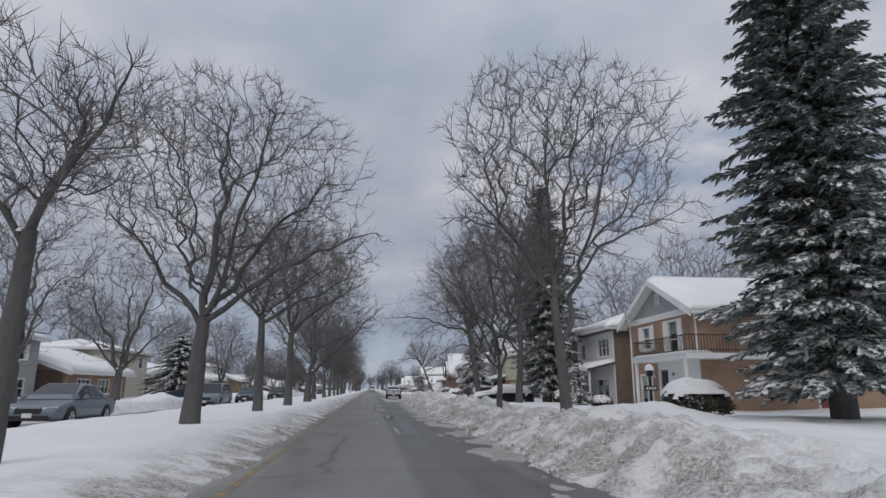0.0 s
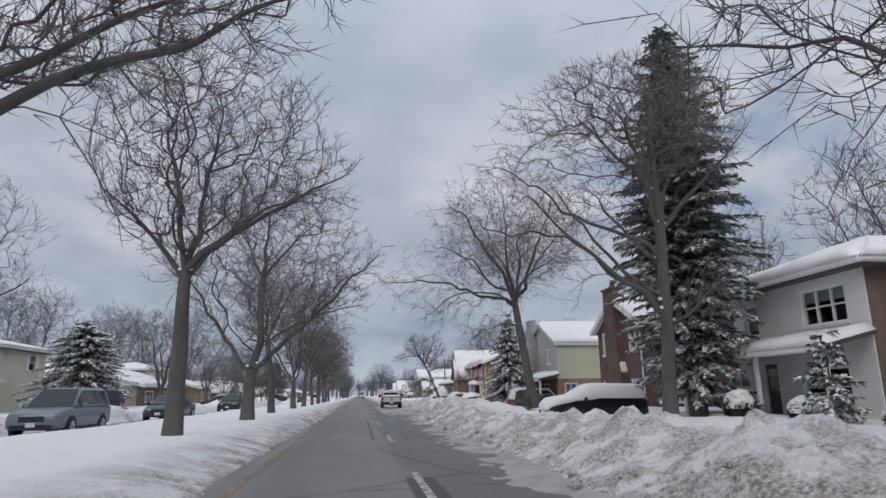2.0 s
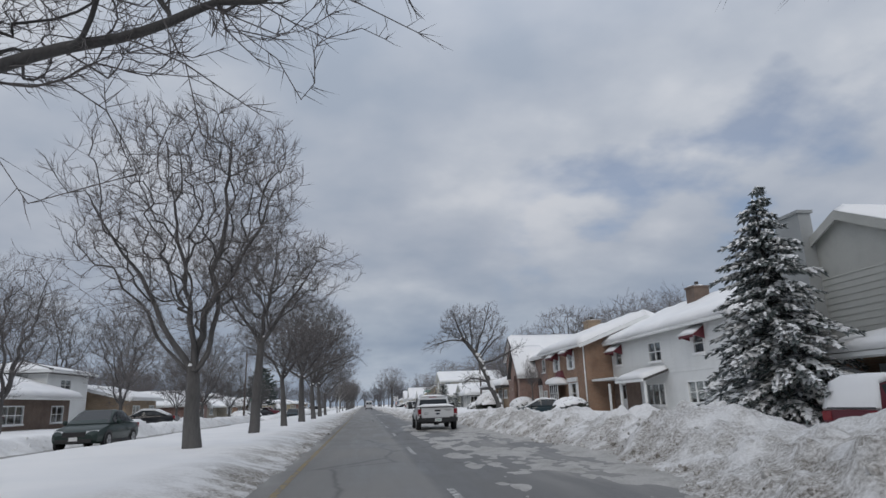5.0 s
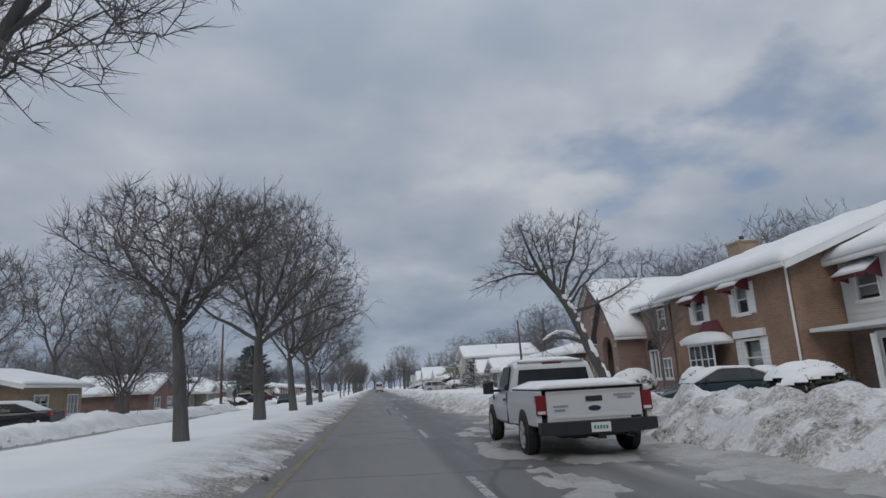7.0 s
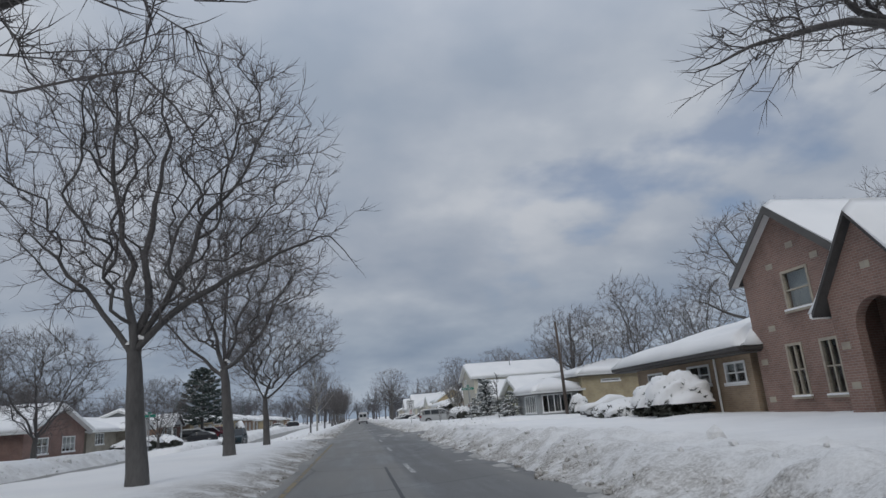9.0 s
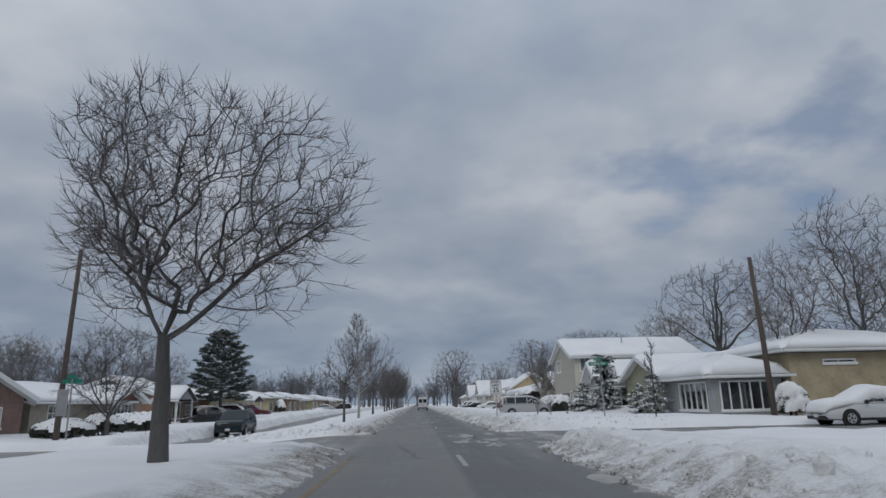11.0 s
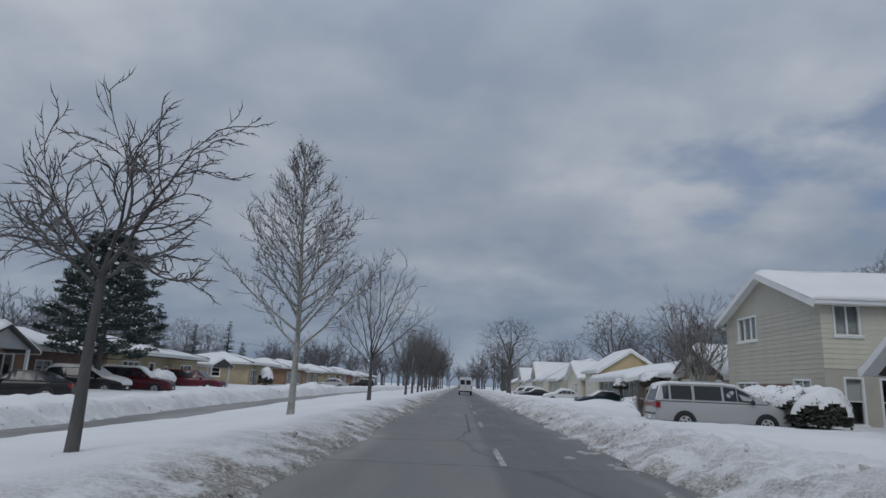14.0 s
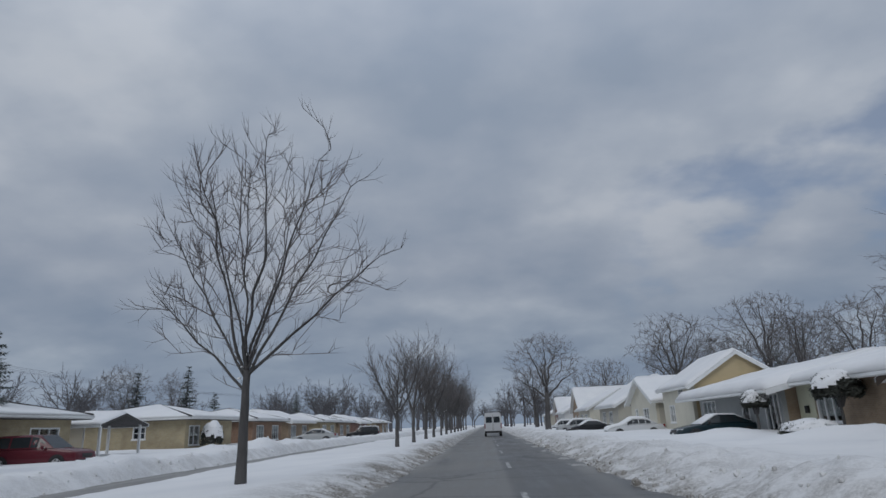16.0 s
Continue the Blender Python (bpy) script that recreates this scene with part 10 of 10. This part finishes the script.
for k in range(4):
    bush((12.4 + 0.1 * k, 175.6 - 1.3 * k, 0.3), 0.9, 1.0, 1.45, 440 + k, "dark hedge topped with snow beside the drive", 0.5, "hedge", "hedge beside the drive", 1200)
for k, (x, y) in enumerate(((8.9, 158.4), (8.1, 158.9), (10.6, 161.0))):
    bare_tree("bare_shrub", (x, y, 0.3), 450 + k, [(0, 0, -0.2), (0, 0, 0.2), (0, 0, 0.35)], 0.02, vase(random.Random(k), 6, (45, 80), (0.8, 1.2), 2, 0.3), dict(SMALL, kids=(5, 3), tip=0.003), "thin leafless shrub sticking out of the snow", "thin leafless shrubs", with_snow=False)

bare_tree("bare_shrub", (7.8, 175.9, 0.35), 460, [(0, 0, -0.2), (0, 0, 0.1), (0, 0, 0.16)], 0.025, vase(random.Random(21), 34, (42, 86), (0.55, 0.85), 2, 0.3), dict(SMALL, kids=(6, 3), tip=0.004), "dense reddish-brown leafless shrub in the snow", bark=M_REDTWIG, twig=M_REDTWIG, with_snow=False)


# small post with a name board and a snow cap in front of the orange brick house
post = thing("address_post", (11.2, 23.9, 0.3), "dark post with a small plate and a round snow cap", "post")
part("pole", Shape().tube([Vector((0, 0, -0.3)), Vector((0, 0, 1.75))], [0.05, 0.04], 8), M_IRON, post, world=False)
pl = part("plate", Shape().box(-0.26, -0.05, 0.95, 0.26, -0.02, 1.15), M_IRON, post, "dark plate", world=False)
for k in range(4):
    part("number_bar", Shape().box(-0.19 + 0.11 * k, -0.056, 1.0, -0.12 + 0.11 * k, -0.051, 1.1), M_SIGNW, pl, world=False)
part("lantern", Shape().box(-0.09, -0.09, 1.5, 0.09, 0.09, 1.75), M_IRON, post, world=False)
part("snow", Shape().lump((0, 0, 1.78), 0.17, 0.17, 0.20, random.Random(2), 12, 6, 0.06), M_SNOW, post, "round cap of snow", smooth=True, world=False)

# what stands beyond the far carriageway past the crossing follows the dip of the ground
for ob in list(bpy.data.objects):
    if ob.parent is None and ob.type in {"MESH", "EMPTY"} and ob.location.x < -9.0 and ob.location.y > 134.0:
        ob.location.z += float(fall(ob.location.x, ob.location.y))
